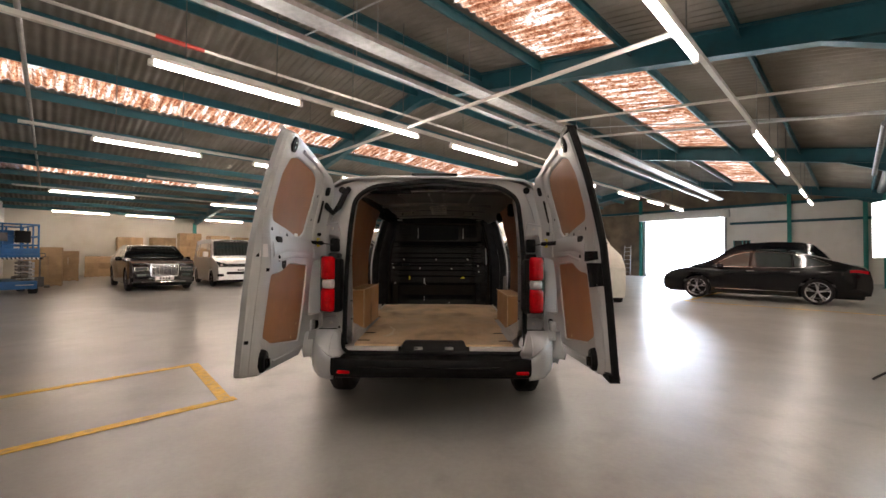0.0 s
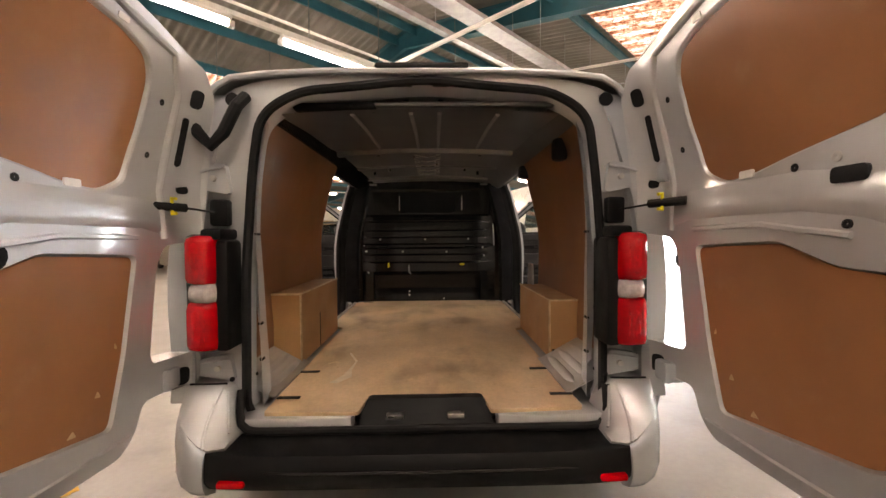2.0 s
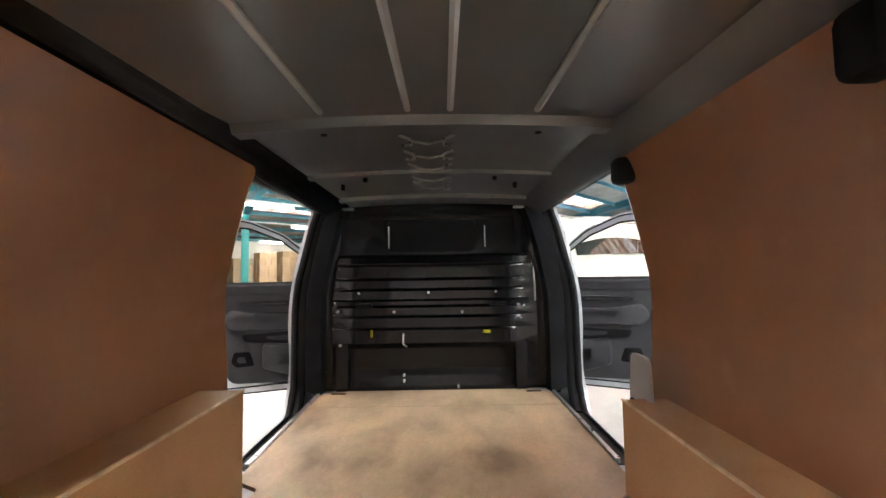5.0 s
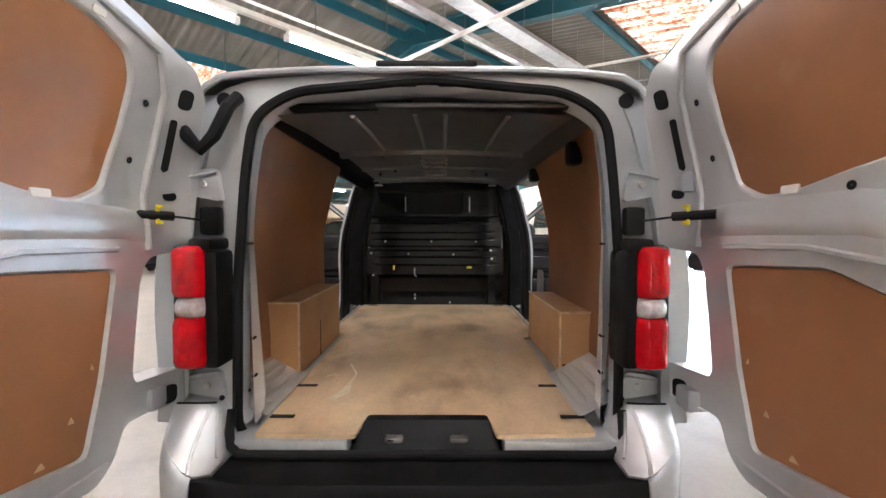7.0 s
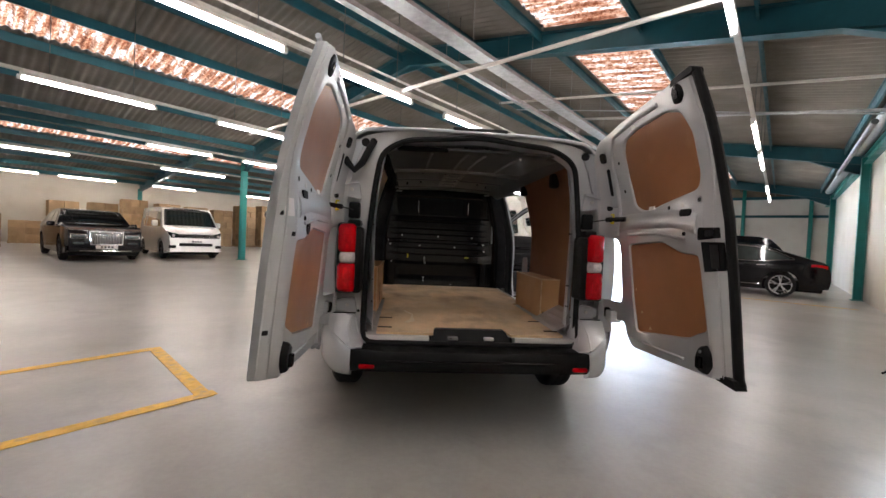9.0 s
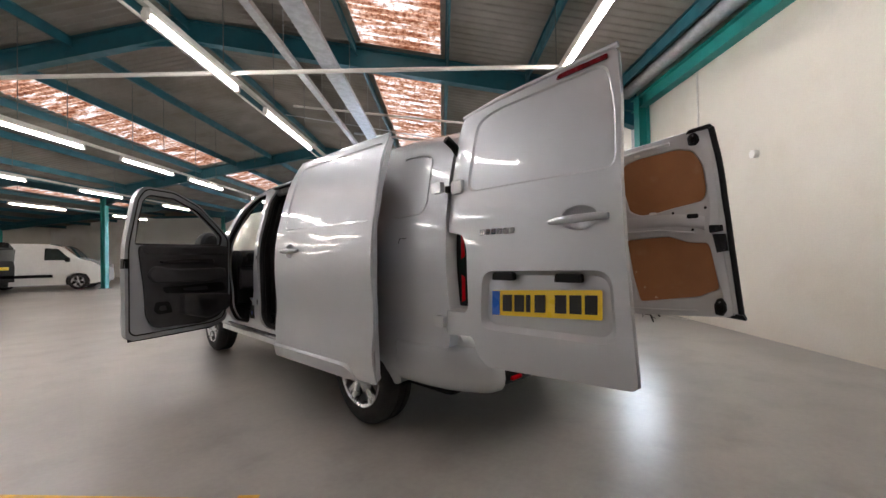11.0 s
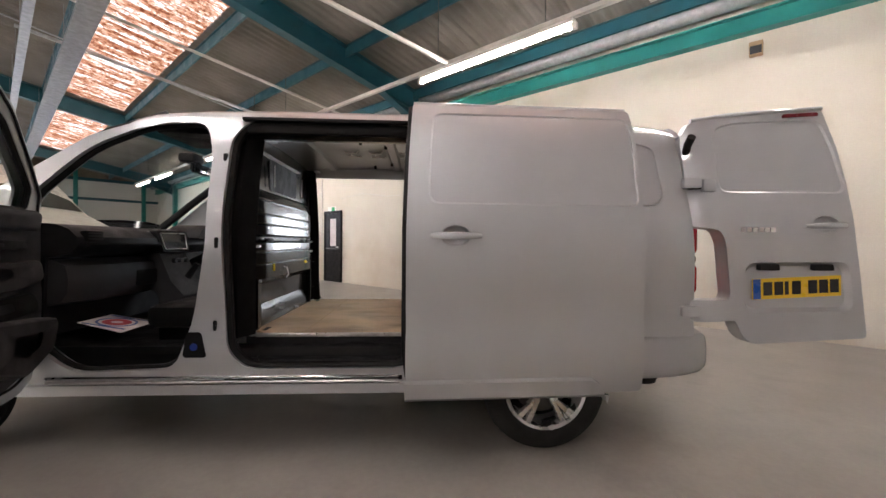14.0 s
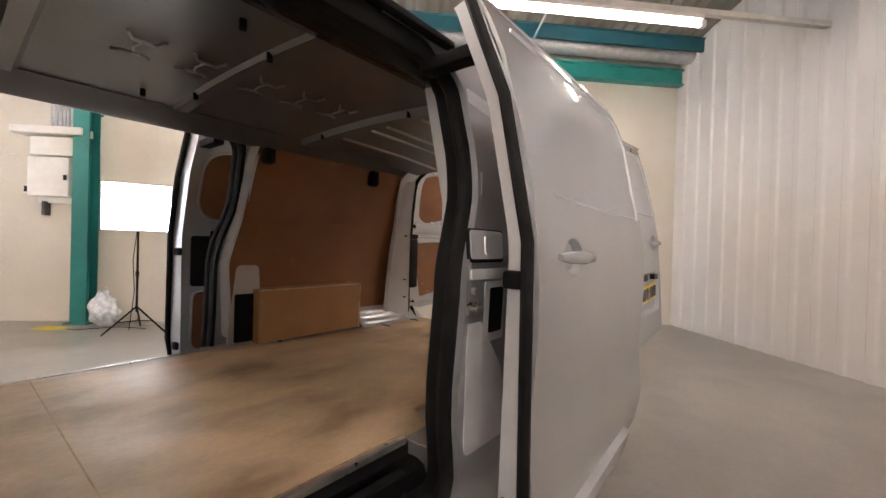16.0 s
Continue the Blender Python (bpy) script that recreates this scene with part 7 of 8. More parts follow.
VAN5 = [(-2.45, 0.35), (-2.48, 1.0), (-2.44, 1.60), (-2.34, 1.84), (-2.1, 1.93), (-0.5, 1.97), (0.8, 1.95), (1.08, 1.90), (1.25, 1.78), (1.52, 1.48), (1.80, 1.19), (2.05, 1.10), (2.28, 0.99), (2.42, 0.84), (2.47, 0.60), (2.45, 0.28)]
car("white_van", "white minibus van with dark windows", "van", at_uv(3.70, 17.75, 177), CARWHITE, 4.9, 1.9, VAN5, 1.12,
    (((1.76, 1.235), (1.20, 1.835), "windscreen"),), [[(1.50, 1.18), (0.75, 1.18), (0.75, 1.75), (1.08, 1.74)], [(0.65, 1.18), (-0.8, 1.18), (-0.8, 1.78), (0.65, 1.78)], [(-0.95, 1.18), (-2.2, 1.18), (-2.15, 1.7), (-0.95, 1.76)]], (1.55, -1.45), 0.34, 0.24, DARKALLOY, van_bits)


def mpv_bits(e, m, hw):
    part("tail_board_window", box(-0.70, 0.70, -2.36, -2.31, 1.10, 1.55, 0.04), CARGLASS, e, "dark rear window", m=m)
    part("rear_plate", box(-0.26, 0.26, -2.42, -2.39, 0.80, 0.91, 0.004), PLATEY, e, "yellow number plate", m=m)
    part("roof_bar", box(-0.70, 0.75, -1.2, 2.3, 1.92, 1.97, 0.02), GREYROD, e, "roof bar load", m=m)
    for s in (-1, 1):
        part("tail_light", box(s * 0.79, s * 0.915, -2.385, -2.22, 1.05, 1.60, 0.03), REDLENS, e, "red tail light", m=m)


MPV = [(-2.36, 0.35), (-2.38, 0.9), (-2.30, 1.60), (-2.15, 1.80), (-0.8, 1.85), (0.4, 1.82), (0.9, 1.68), (1.5, 1.14), (2.0, 1.0), (2.25, 0.8), (2.28, 0.5), (2.22, 0.28)]
car("black_mpv", "black people carrier with a roof bar", "car", at_uv(12.2, 20.2, 13) @ Matrix.Scale(1.1, 4), CARBLACK, 4.7, 1.86, MPV, 1.08,
    (((1.48, 1.18), (0.85, 1.72), "windscreen"),), [[(1.2, 1.14), (0.4, 1.14), (0.4, 1.68), (0.75, 1.65)], [(0.3, 1.14), (-0.9, 1.14), (-0.9, 1.70), (0.3, 1.70)], [(-1.0, 1.14), (-2.05, 1.14), (-2.0, 1.62), (-1.0, 1.70)]], (1.45, -1.4), 0.33, 0.22, ALLOY, mpv_bits)


def small_van_bits(e, m, hw):
    for s in (-1, 1):
        part("side_mould", box(s * (hw(0.6, 0) - 0.01), s * (hw(0.6, 0) + 0.02), -1.0, 0.6, 0.50, 0.62, 0.02), BLACKPL, e, "black side moulding", m=m)
        part("headlight", box(s * 0.58, s * 0.84, 2.0, 2.18, 0.82, 0.98, 0.03), CLEARLENS, e, m=m)
        part("door_mirror", box(s * 0.92, s * 1.10, 1.0, 1.14, 1.10, 1.3, 0.04), BLACKPL, e, m=m)


SVAN = [(-2.18, 0.35), (-2.2, 0.9), (-2.14, 1.65), (-1.95, 1.80), (-0.6, 1.85), (0.5, 1.82), (0.9, 1.70), (1.4, 1.22), (1.85, 1.08), (2.14, 0.85), (2.2, 0.5), (2.15, 0.28)]
car("small_white_van", "small white delivery van with black mouldings", "van", at_uv(14.5, 17.8, 208) @ Matrix.Scale(1.05, 4), CARWHITE, 4.4, 1.84, SVAN, 1.12,
    (((1.38, 1.26), (0.85, 1.74), "windscreen"),), [[(1.15, 1.18), (0.35, 1.18), (0.35, 1.66), (0.75, 1.64)]], (1.35, -1.35), 0.32, 0.21, ALLOY, small_van_bits)
# tall cream van beyond the silver one
BIGV = [(-2.9, 0.35), (-2.92, 1.2), (-2.9, 2.2), (-2.75, 2.42), (-0.5, 2.48), (1.0, 2.44), (1.5, 2.22), (2.05, 1.55), (2.5, 1.30), (2.75, 1.0), (2.8, 0.6), (2.75, 0.3)]
car("tall_cream_van", "tall cream white panel van parked beyond", "van", Matrix.Translation((3.05, 9.2, 0)) @ Matrix.Rotation(radians(-172), 4, "Z"), CARCREAM, 5.7, 2.0, BIGV, 1.3,
    (((2.02, 1.60), (1.45, 2.24), "windscreen"),), [[(1.75, 1.42), (0.9, 1.42), (0.9, 2.05), (1.3, 2.02)]], (1.8, -1.7), 0.35, 0.23, ALLOY)

# ---- pallets and cartons along the far wall ----
random.seed(7)


def stack(u, v, rows, w, d, h, turn=0.0, top=None):
    m = ROT @ Matrix.Translation((u, v, 0)) @ Matrix.Rotation(radians(turn), 4, "Z")
    e = thing("pallet", m @ Vector((0, 0, 0)), "wooden pallet under a stack of brown cartons", "pallet", "pallets along the far wall")
    for y in (-d / 2 + 0.05, 0, d / 2 - 0.05):
        part("bearer", box(-w / 2, w / 2, y - 0.045, y + 0.045, 0.022, 0.10), PALLETW, e, m=m)
    for k in range(5):
        x = -w / 2 + 0.05 + (w - 0.1) * k / 4
        part("board", box(x - 0.05, x + 0.05, -d / 2, d / 2, 0.10, 0.122), PALLETW, e, m=m)
        part("board", box(x - 0.05, x + 0.05, -d / 2, d / 2, 0.0, 0.022), PALLETW, e, m=m)
    z = 0.122
    for r in range(rows):
        hh = h * random.uniform(0.92, 1.05)
        nx = random.choice((2, 2, 3))
        for i in range(nx):
            for j in range(2):
                x0, x1 = -w / 2 + w * i / nx, -w / 2 + w * (i + 1) / nx
                y0, y1 = -d / 2 + d * j / 2, -d / 2 + d * (j + 1) / 2
                jx, jy = random.uniform(-0.012, 0.012), random.uniform(-0.012, 0.012)
                c = thing("carton", m @ Vector(((x0 + x1) / 2, (y0 + y1) / 2, z)), "closed brown cardboard carton on a pallet", "carton", "cartons on the pallets")
                part("carton_body", box(x0 + 0.006 + jx, x1 - 0.006 + jx, y0 + 0.006 + jy, y1 - 0.006 + jy, z + 0.001, z + hh - 0.002, 0.006, 1), CARD, c, m=m)
                part("tape", box((x0 + x1) / 2 - 0.03 + jx, (x0 + x1) / 2 + 0.03 + jx, y0 + 0.004 + jy, y1 - 0.004 + jy, z + hh - 0.003, z + hh - 0.0005), PALLETW, c, m=m)
        z += hh


for u, v, rows, w, d, h in ((-1.6, 24.6, 4, 1.2, 1.0, 0.34), (-2.25, 20.7, 4, 1.2, 1.0, 0.36), (0.0, 28.6, 3, 1.2, 1.0, 0.36), (1.4, 28.4, 6, 1.2, 1.0, 0.38), (2.9, 27.4, 6, 1.2, 1.0, 0.38), (4.5, 28.3, 6, 1.2, 1.0, 0.42), (6.2, 28.3, 6, 1.2, 1.0, 0.42),
                            (7.8, 28.3, 6, 1.2, 1.0, 0.42), (9.4, 28.3, 6, 1.2, 1.0, 0.40), (11.0, 28.3, 7, 1.2, 1.0, 0.40), (12.6, 28.3, 7, 1.2, 1.0, 0.42), (14.2, 28.3, 6, 1.2, 1.0, 0.42), (15.8, 28.4, 6, 1.2, 1.0, 0.42)):
    stack(u, v, rows, w, d, h, random.uniform(-3, 3))

# ---- blue scissor lift ----
m = ROT @ Matrix.Translation((-3.1, 16.9, 0)) @ Matrix.Rotation(radians(12), 4, "Z")
lift = thing("scissor_lift", m @ Vector((0, 0, 0)), "blue scissor lift folded down, with a railed platform", "scissor lift")
part("chassis", box(-0.6, 0.6, -1.0, 1.0, 0.16, 0.42, 0.03), BLUEM, lift, m=m)
for s in (-1, 1):
    for y in (-0.75, 0.75):
        part("wheel", rod((s * 0.45, y, 0.19), (s * 0.62, y, 0.19), 0.19, 20), TYRE, lift, m=m)
    for k in range(5):
        z = 0.50 + 0.115 * k
        part("scissor_arm", loft([[(s * x, y, z + q) for x, q in ((0.48, -0.04), (0.54, -0.04), (0.54, 0.04), (0.48, 0.04))] for y, z in ((-0.92, z), (0.92, z + 0.06))]), GALV, lift, "grey folded scissor arm", m=m)
        part("scissor_arm", loft([[(s * x, y, z + q) for x, q in ((0.40, -0.04), (0.46, -0.04), (0.46, 0.04), (0.40, 0.04))] for y, z in ((0.92, z), (-0.92, z + 0.06))]), GALV, lift, "grey folded scissor arm", m=m)
        part("arm_pin", rod((s * 0.38, 0, z + 0.03), (s * 0.56, 0, z + 0.03), 0.03, 10), GREYROD, lift, m=m)
    for z in (1.55, 1.82, 2.2):
        part("rail", rod((s * 0.6, -1.0, z), (s * 0.6, 1.0, z), 0.025, 8), BLUEM, lift, m=m)
    for y in (-1.0, -0.33, 0.33, 1.0):
        part("post", rod((s * 0.6, y, 1.25), (s * 0.6, y, 2.2), 0.025, 8), BLUEM, lift, m=m)
    part("toe_board", box(s * 0.615, s * 0.63, -1.02, 1.02, 1.27, 1.45, 0.004), BLUEM, lift, m=m)
    part("tray", box(s * 0.30, s * 0.64, -0.80, 0.80, 0.40, 0.52, 0.02), GREYROD, lift, "dark battery tray", m=m)
for y in (-1.0, 1.0):
    for z in (1.55, 1.82, 2.2):
        part("rail", rod((-0.6, y, z), (0.6, y, z), 0.025, 8), BLUEM, lift, m=m)
    for x in (-0.2, 0.2):
        part("post", rod((x, y, 1.25), (x, y, 2.2), 0.025, 8), BLUEM, lift, m=m)
    part("toe_board", box(-0.61, 0.61, y * 1.02 - 0.008, y * 1.02 + 0.008, 1.27, 1.45, 0.004), BLUEM, lift, m=m)
    part("end_panel", box(-0.60, 0.05, y * 0.985 - 0.01, y * 0.985 + 0.01, 1.45, 2.0, 0.01), BLUEM, lift, "blue sheet panel", m=m)
part("platform", box(-0.64, 0.64, -1.05, 1.05, 1.16, 1.27, 0.02), BLUEM, lift, m=m)
part("control_box", box(0.05, 0.40, -1.16, -0.98, 1.62, 2.0, 0.03), BLACKPL, lift, "black control box", m=m)
part("manual_holder", box(-0.42, -0.10, -1.10, -1.02, 1.66, 1.92, 0.01), GREYROD, lift, m=m)
for k in range(5):
    part("ladder_rung", rod((0.10, -1.06, 0.30 + 0.2 * k), (0.50, -1.06, 0.30 + 0.2 * k), 0.016, 8), GALV, lift, m=m)
for k in range(14):
    x = -0.64 + 0.0915 * k
    for y in (-1.055, 1.055):
        part("hazard_stripe", loft([[(x + 0.03, y - 0.003, 1.10), (x + 0.03, y + 0.003, 1.10), (x, y + 0.003, 1.16), (x, y - 0.003, 1.16)], [(x + 0.0755, y - 0.003, 1.10), (x + 0.0755, y + 0.003, 1.10), (x + 0.0455, y + 0.003, 1.16), (x + 0.0455, y - 0.003, 1.16)]]), FITTING, lift, "white hazard stripe", m=m)
part("hazard_band", box(-0.645, 0.70, -1.05, 1.05, 1.10, 1.16), INK, lift, "black band under the platform", m=m)
# pallet truck
m = ROT @ Matrix.Translation((-2.3, 19.3, 0))
pt = thing("pallet_truck", m @ Vector((0, 0, 0)), "dark hand pallet truck with a looped handle", "pallet truck")
for x in (-0.2, 0.2):
    part("fork", box(x - 0.08, x + 0.08, -1.1, 0.0, 0.06, 0.11, 0.01), GREYROD, pt, m=m)
part("shaft", rod((0, 0.05, 0.2), (0, 0.2, 1.15), 0.025, 8), GREYROD, pt, m=m)
part("handle", tube([(-0.02, 0.2, 1.12), (-0.15, 0.21, 1.2), (-0.13, 0.22, 1.3), (0.13, 0.22, 1.3), (0.15, 0.21, 1.2), (0.02, 0.2, 1.12)], 0.018, 8), GREYROD, pt, m=m)
part("pump", box(-0.12, 0.12, -0.05, 0.15, 0.04, 0.42, 0.03), GREYROD, pt, m=m)

# ---- things on and before the cream wall ----
W = V0
m = ROT @ Matrix.Translation((-0.13, 0, 0))
cab = thing("fuse_cabinet", ROT @ Vector((5.22, W, 2.0)), "pale grey steel electrical cabinet on brackets with bundled pipes above", "fuse box")
part("main_box", box(5.12, 5.62, W, W + 0.20, 1.70, 2.22, 0.01), FITTING, cab, m=m)
part("upper_box", box(5.05, 5.62, W, W + 0.17, 2.25, 2.50, 0.01), FITTING, cab, m=m)
part("back_board", box(4.98, 5.60, W, W + 0.05, 1.62, 2.50, 0.004), FITTING, cab, m=m)
part("shelf", box(4.94, 5.80, W, W + 0.26, 2.52, 2.62, 0.01), FITTING, cab, m=m)
for k in range(6):
    part("riser_pipe", rod((5.16 + 0.05 * k, W + 0.09, 2.62), (5.16 + 0.05 * k, W + 0.09, 3.9), 0.02, 10), GALV, cab, "galvanised riser pipe", m=m)
for u in (5.10, 5.5):
    part("bracket", box(u - 0.02, u + 0.02, W, W + 0.10, 1.45, 1.64, 0.004), GREYROD, cab, m=m)
part("switch", box(5.66, 5.76, W, W + 0.08, 1.74, 1.86, 0.01), FITTING, cab, m=m)
part("latch", box(5.14, 5.18, W + 0.20, W + 0.21, 1.92, 1.99, 0.003), BLACKPL, cab, m=m)
part("dial", box(5.67, 5.75, W + 0.08, W + 0.085, 1.76, 1.84, 0.002), BLACKPL, cab, m=m)
m = ROT
pipe("wall_cable_1", [(5.05, W + 0.02, 2.85), (4.7, W + 0.02, 2.85)], 0.012, GREYROD, "dark cable on the wall", "cable")
pipe("wall_cable_2", [(5.76, W + 0.015, 2.27), (6.6, W + 0.015, 2.28), (7.6, W + 0.015, 2.42), (8.6, W + 0.015, 2.36)], 0.008, WHITEPIPE, "thin cable slack along the wall", "cable")
pipe("wall_conduit_1", [(3.33, W + 0.015, 4.0), (3.33, W + 0.015, 1.5)], 0.012, WHITEPIPE, "white conduit down the wall", "conduit")
pipe("wall_conduit_2", [(9.55, W + 0.02, 4.0), (9.55, W + 0.02, 0.9)], 0.018, WHITEPIPE, "white conduit down the wall", "conduit")
so = thing("wall_socket", ROT @ Vector((3.33, W, 1.45)), "white twin wall socket under a conduit", "socket")
part("socket_box", box(3.26, 3.40, W, W + 0.05, 1.40, 1.52, 0.008), FITTING, so, m=m)
part("plug_lead", tube([(3.30, W + 0.05, 1.44), (3.30, W + 0.09, 1.36), (3.31, W + 0.05, 0.9), (3.38, W + 0.04, 0.3), (3.6, W + 0.10, 0.01), (4.0, W + 0.2, 0.008)], 0.005, 6), WHITEPIPE, so, m=m)
be = thing("wall_sounder", ROT @ Vector((2.24, W, 2.3)), "small round white sounder on the wall", "alarm")
part("sounder_case", rod((2.24, W, 2.30), (2.24, W + 0.06, 2.30), 0.05, 20), FITTING, be, m=m)
wb = thing("wall_box", ROT @ Vector((-0.62, W, 3.6)), "small brown box below the eaves beam", "junction box")
part("case", box(-0.69, -0.55, W, W + 0.10, 3.55, 3.72, 0.008), PALLETW, wb, m=m)
part("cover", box(-0.68, -0.56, W + 0.10, W + 0.11, 3.56, 3.66, 0.004), GREYPL, wb, m=m)
ex = thing("fire_extinguisher", ROT @ Vector((9.9, W, 0.5)), "red fire extinguisher hung on the wall", "fire extinguisher")
part("cylinder", rod((9.9, W + 0.09, 0.45), (9.9, W + 0.09, 0.85), 0.075, 18), REDBOX, ex, m=m)
part("neck", rod((9.9, W + 0.09, 0.85), (9.9, W + 0.09, 0.95), 0.02, 10), BLACKPL, ex, m=m)
part("hose", tube([(9.9, W + 0.09, 0.93), (10.02, W + 0.1, 0.9), (10.02, W + 0.1, 0.6)], 0.012, 6), BLACKPL, ex, m=m)
part("wall_hook", box(9.86, 9.94, W, W + 0.03, 0.70, 0.80), GREYROD, ex, m=m)
sg = thing("exit_sign", ROT @ Vector((9.05, W, 2.0)), "small green and white exit sign on the wall", "sign")
part("sign_board", box(8.85, 9.25, W, W + 0.012, 1.95, 2.15, 0.003), FITTING, sg, m=m)
part("sign_field", box(8.90, 9.05, W + 0.012, W + 0.016, 1.97, 2.13), EXITGREEN, sg, m=m)
dr = fixed("door_1", sheet([(8.6, 0.0), (9.3, 0.0), (9.3, 1.94), (8.6, 1.94)], lambda a, b, d: (a, W + 0.045 - d, b), 0.045, [[(8.78, 1.02), (9.12, 1.02), (9.12, 1.80), (8.78, 1.80)]]), DARKPL, "dark door with a glazed upper panel in the cream wall", "door", ROT)
# opaque pale sheet: brightness behind the glazing is put into its colour
part("door_glass", box(8.78, 9.12, W + 0.006, W + 0.02, 1.02, 1.80), PAPER, dr, "glazed panel with the brightness behind it painted pale", m=ROT)
for a, b in ((8.53, 8.597), (9.303, 9.37)):
    part("door_frame", box(a, b, W, W + 0.07, 0.0, 2.02, 0.004), DARKPL, dr, m=ROT)
part("door_frame", box(8.597, 9.303, W, W + 0.07, 1.945, 2.02, 0.004), DARKPL, dr, m=ROT)
part("door_handle", box(8.66, 8.76, W + 0.045, W + 0.075, 0.98, 1.01, 0.006), STEEL, dr, m=ROT)
part("kick_rail", box(8.60, 9.30, W + 0.045, W + 0.055, 0.93, 0.97, 0.003), GREYROD, dr, m=ROT)

# lightbox on its stand
SOFT = ROT @ Matrix.Translation((3.77, -2.50, 0)) @ Matrix.Rotation(radians(25), 4, "Z")
lb = thing("softbox_lamp", SOFT @ Vector((0, -0.1, 0)), "bright white softbox lamp on a black tripod", "lamp")
part("diffuser", box(-0.34, 0.34, 0.0, 0.005, 1.27, 1.83), BOXGLOW, lb, "glowing white front", m=SOFT)
part("case", loft([[(-0.345, -0.01, 1.265), (0.345, -0.01, 1.265), (0.345, -0.01, 1.835), (-0.345, -0.01, 1.835)], [(-0.08, -0.24, 1.48), (0.08, -0.24, 1.48), (0.08, -0.24, 1.62), (-0.08, -0.24, 1.62)]]), BLACKPL, lb, m=SOFT)
part("rim", tube([(-0.345, -0.002, 1.265), (0.345, -0.002, 1.265), (0.345, -0.002, 1.835), (-0.345, -0.002, 1.835)], 0.008, 6, True), BLACKPL, lb, m=SOFT)
part("pole", rod((0, -0.14, 0.25), (0, -0.14, 1.5), 0.013, 10), BLACKPL, lb, m=SOFT)
part("collar", rod((0, -0.14, 0.70), (0, -0.14, 0.76), 0.02, 10), BLACKPL, lb, m=SOFT)
part("flex", tube([(0.01, -0.16, 1.3), (0.05, -0.17, 0.9), (0.03, -0.17, 0.5), (0.08, -0.2, 0.02)], 0.005, 6), BLACKPL, lb, m=SOFT)
for k in range(3):
    t = 0.5 + k * math.tau / 3
    part("leg", rod((0, -0.14, 0.32), (0.36 * math.cos(t), -0.14 + 0.36 * math.sin(t), 0.012), 0.011, 8), BLACKPL, lb, m=SOFT)
    part("strut", rod((0, -0.14, 0.14), (0.2 * math.cos(t), -0.14 + 0.2 * math.sin(t), 0.145), 0.007, 8), BLACKPL, lb, m=SOFT)
fixed("lamp_lead", tube([(3.82, -2.80, 0.006), (4.2, -2.9, 0.006), (4.6, -2.7, 0.006), (5.0, -2.9, 0.006)], 0.005, 6), BLACKPL, "black lead lying on the floor", "cable", ROT)
# crumpled clear bag
bag = bmesh.new()
bmesh.ops.create_icosphere(bag, subdivisions=4, radius=1.0)
for q in bag.verts:
    n1 = noise.noise(q.co * 2.2) * 0.28 + noise.noise(q.co * 6.0) * 0.12
    q.co *= 1 + n1
    pinch = 1 - 0.35 * max(0.0, q.co.z)
    q.co = Vector((q.co.x * 0.17 * pinch, q.co.y * 0.14 * pinch, max(0.0, (q.co.z + 0.95) * 0.24)))
bagt = thing("plastic_bag", ROT @ Vector((4.42, -2.95, 0)), "crumpled clear plastic bag on the floor by the column", "bag")
part("film", bag, CLEARBAG, bagt, m=ROT @ Matrix.Translation((4.42, -2.95, 0.001)), sharp=60)
yc = thing("yellow_mat", ROT @ Vector((4.9, -2.75, 0)), "flat yellow cloth lying on the floor", "cloth")
part("cloth", sheet(rounded([(4.70, -2.85), (5.05, -2.90), (5.12, -2.70), (4.75, -2.66)], 0.04), lambda a, b, d: (a, b, 0.006 + d + 0.01 * abs(noise.noise(Vector((a * 9, b * 9, 0))))), 0.004, (), steps(4.75, 5.05, 0.06), steps(-2.85, -2.7, 0.05)), YELLOWPL, yc, m=ROT)

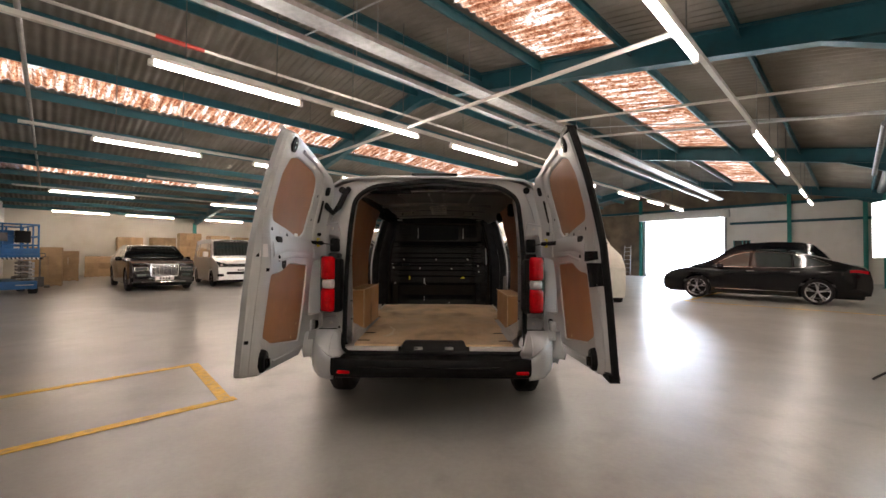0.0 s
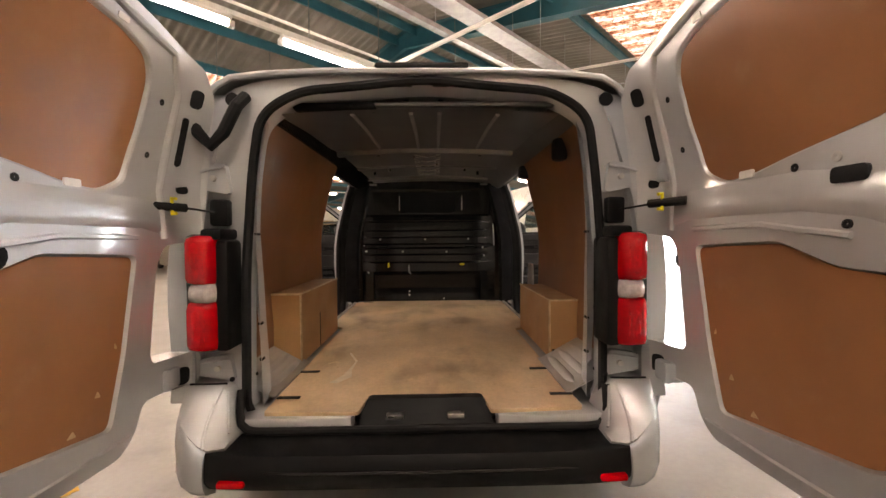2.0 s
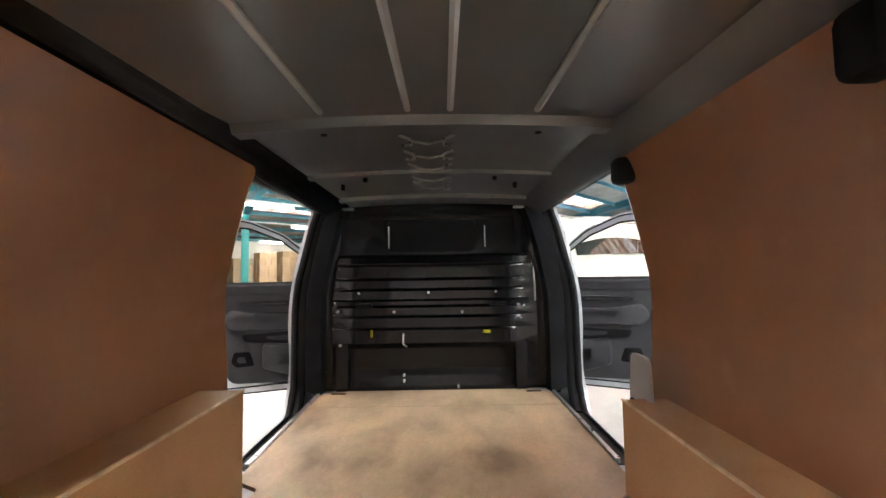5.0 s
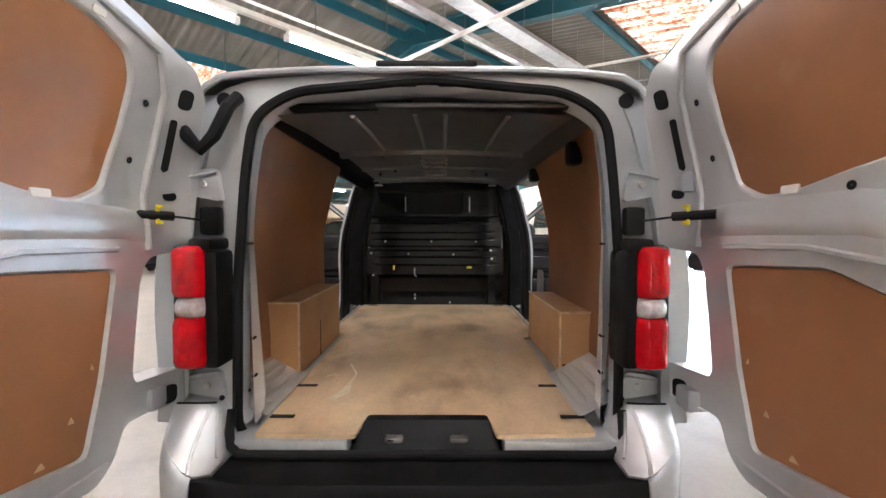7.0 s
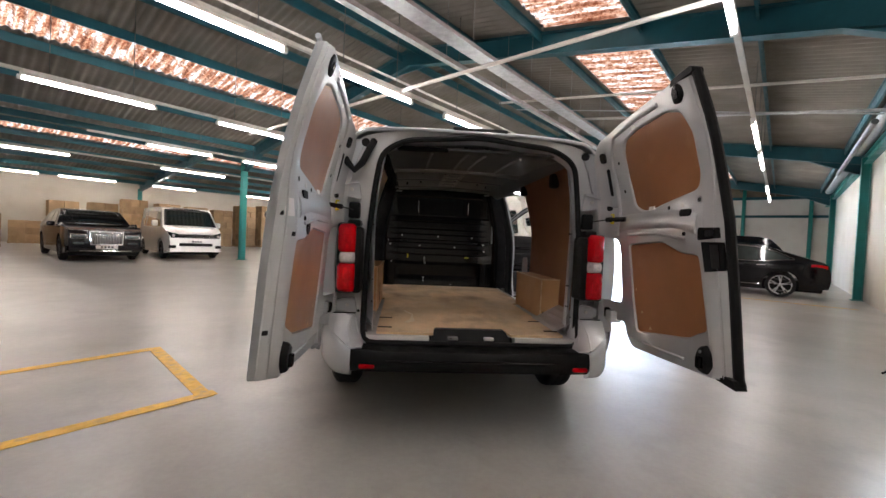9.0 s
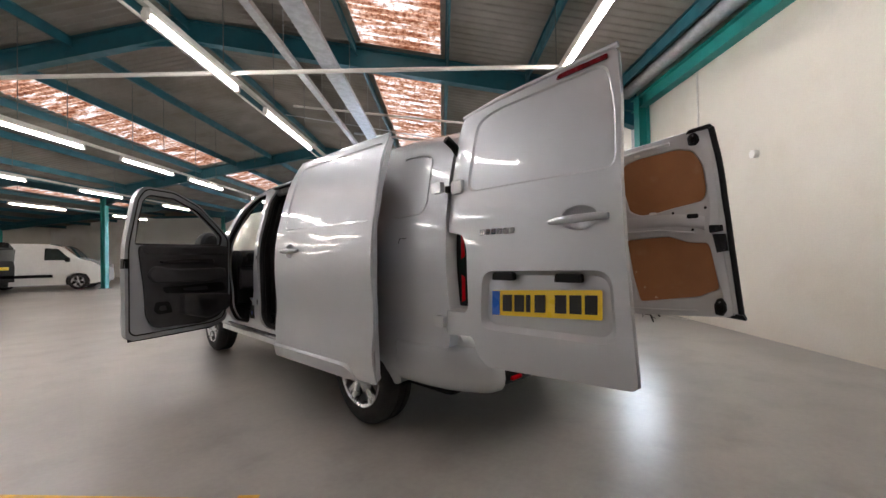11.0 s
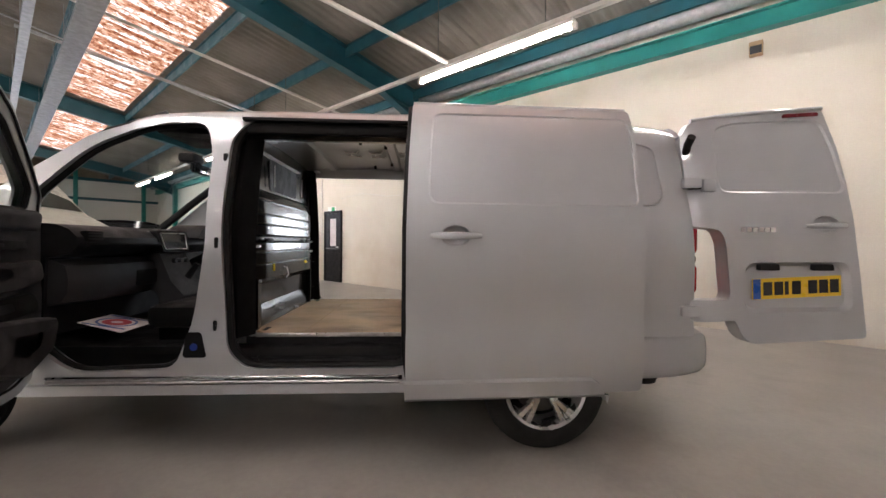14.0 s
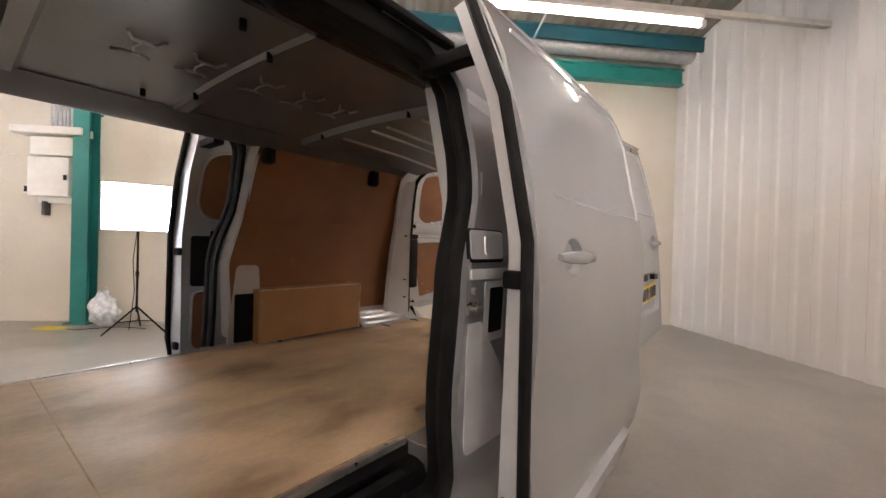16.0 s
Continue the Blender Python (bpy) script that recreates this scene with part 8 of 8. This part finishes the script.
# ---- gate side ----
for k, v in enumerate((-2.6, 0.33, 8.2, 13.0)):
    bm = bmesh.new()
    box(U1 - 0.22, U1 - 0.005, v - 0.09, v + 0.09, 0, 5.2, 0.004, bm=bm)
    fixed("gable_post_%d" % (k + 1), bm, TEALC, "teal painted gable post", "column", ROT)
fixed("gate_box", box(U1 - 0.45, U1 - 0.01, GATE[0] - 0.3, GATE[1] + 0.3, GATE[2], GATE[2] + 0.45, 0.02), FITTING, "white roller shutter box over the gate", "gate", ROT)
for k, v in enumerate((GATE[0] - 0.06, GATE[1] + 0.06)):
    fixed("gate_guide_%d" % (k + 1), box(U1 - 0.10, U1 - 0.005, v - 0.06, v + 0.06, 0, GATE[2], 0.005), GALV, "steel roller shutter guide", "gate", ROT)
fixed("gable_rail_1", box(U1 - 0.12, U1 - 0.006, V0, GATE[0] - 0.3, 3.27, 3.41, 0.005), TEAL, "dark horizontal rail on the gate wall", "rail", ROT)
fixed("gable_rail_2", box(U1 - 0.14, U1 - 0.006, V0, V1, 4.30, 4.46, 0.005), TEAL, "dark horizontal rail on the gate wall", "rail", ROT)
fixed("window_1", box(U1 + 0.05, U1 + 0.06, 2.10, 2.92, 1.35, 2.32), CARGLASS, "small dark window beside the gate", "window", ROT)
for k, v in enumerate((2.10, 2.28, 2.46, 2.88)):
    fixed("window_bar_%d" % (k + 1), box(U1 - 0.02, U1 + 0.04, v, v + 0.04, 1.35, 2.32), TEALC, "teal window frame bar", "window", ROT)
lad = thing("step_ladder", ROT @ Vector((26.6, 8.9, 0)), "light metal step ladder beside the gate", "ladder")
for s in (-1, 1):
    part("stile", tube([(26.6, 8.9 + s * 0.25, 0.0), (26.9, 8.9 + s * 0.2, 2.1)], 0.025, 6), GALV, lad, m=ROT)
for k in range(7):
    part("rung", rod((26.63 + 0.043 * k, 8.66, 0.28 + 0.28 * k), (26.63 + 0.043 * k, 9.14, 0.28 + 0.28 * k), 0.016, 6), GALV, lad, m=ROT)
fixed("backdrop", box(44, 44.5, -25, 40, -0.3, 14.0), DAYLIGHT, "bright hazy daylight over the yard", "backdrop", ROT)
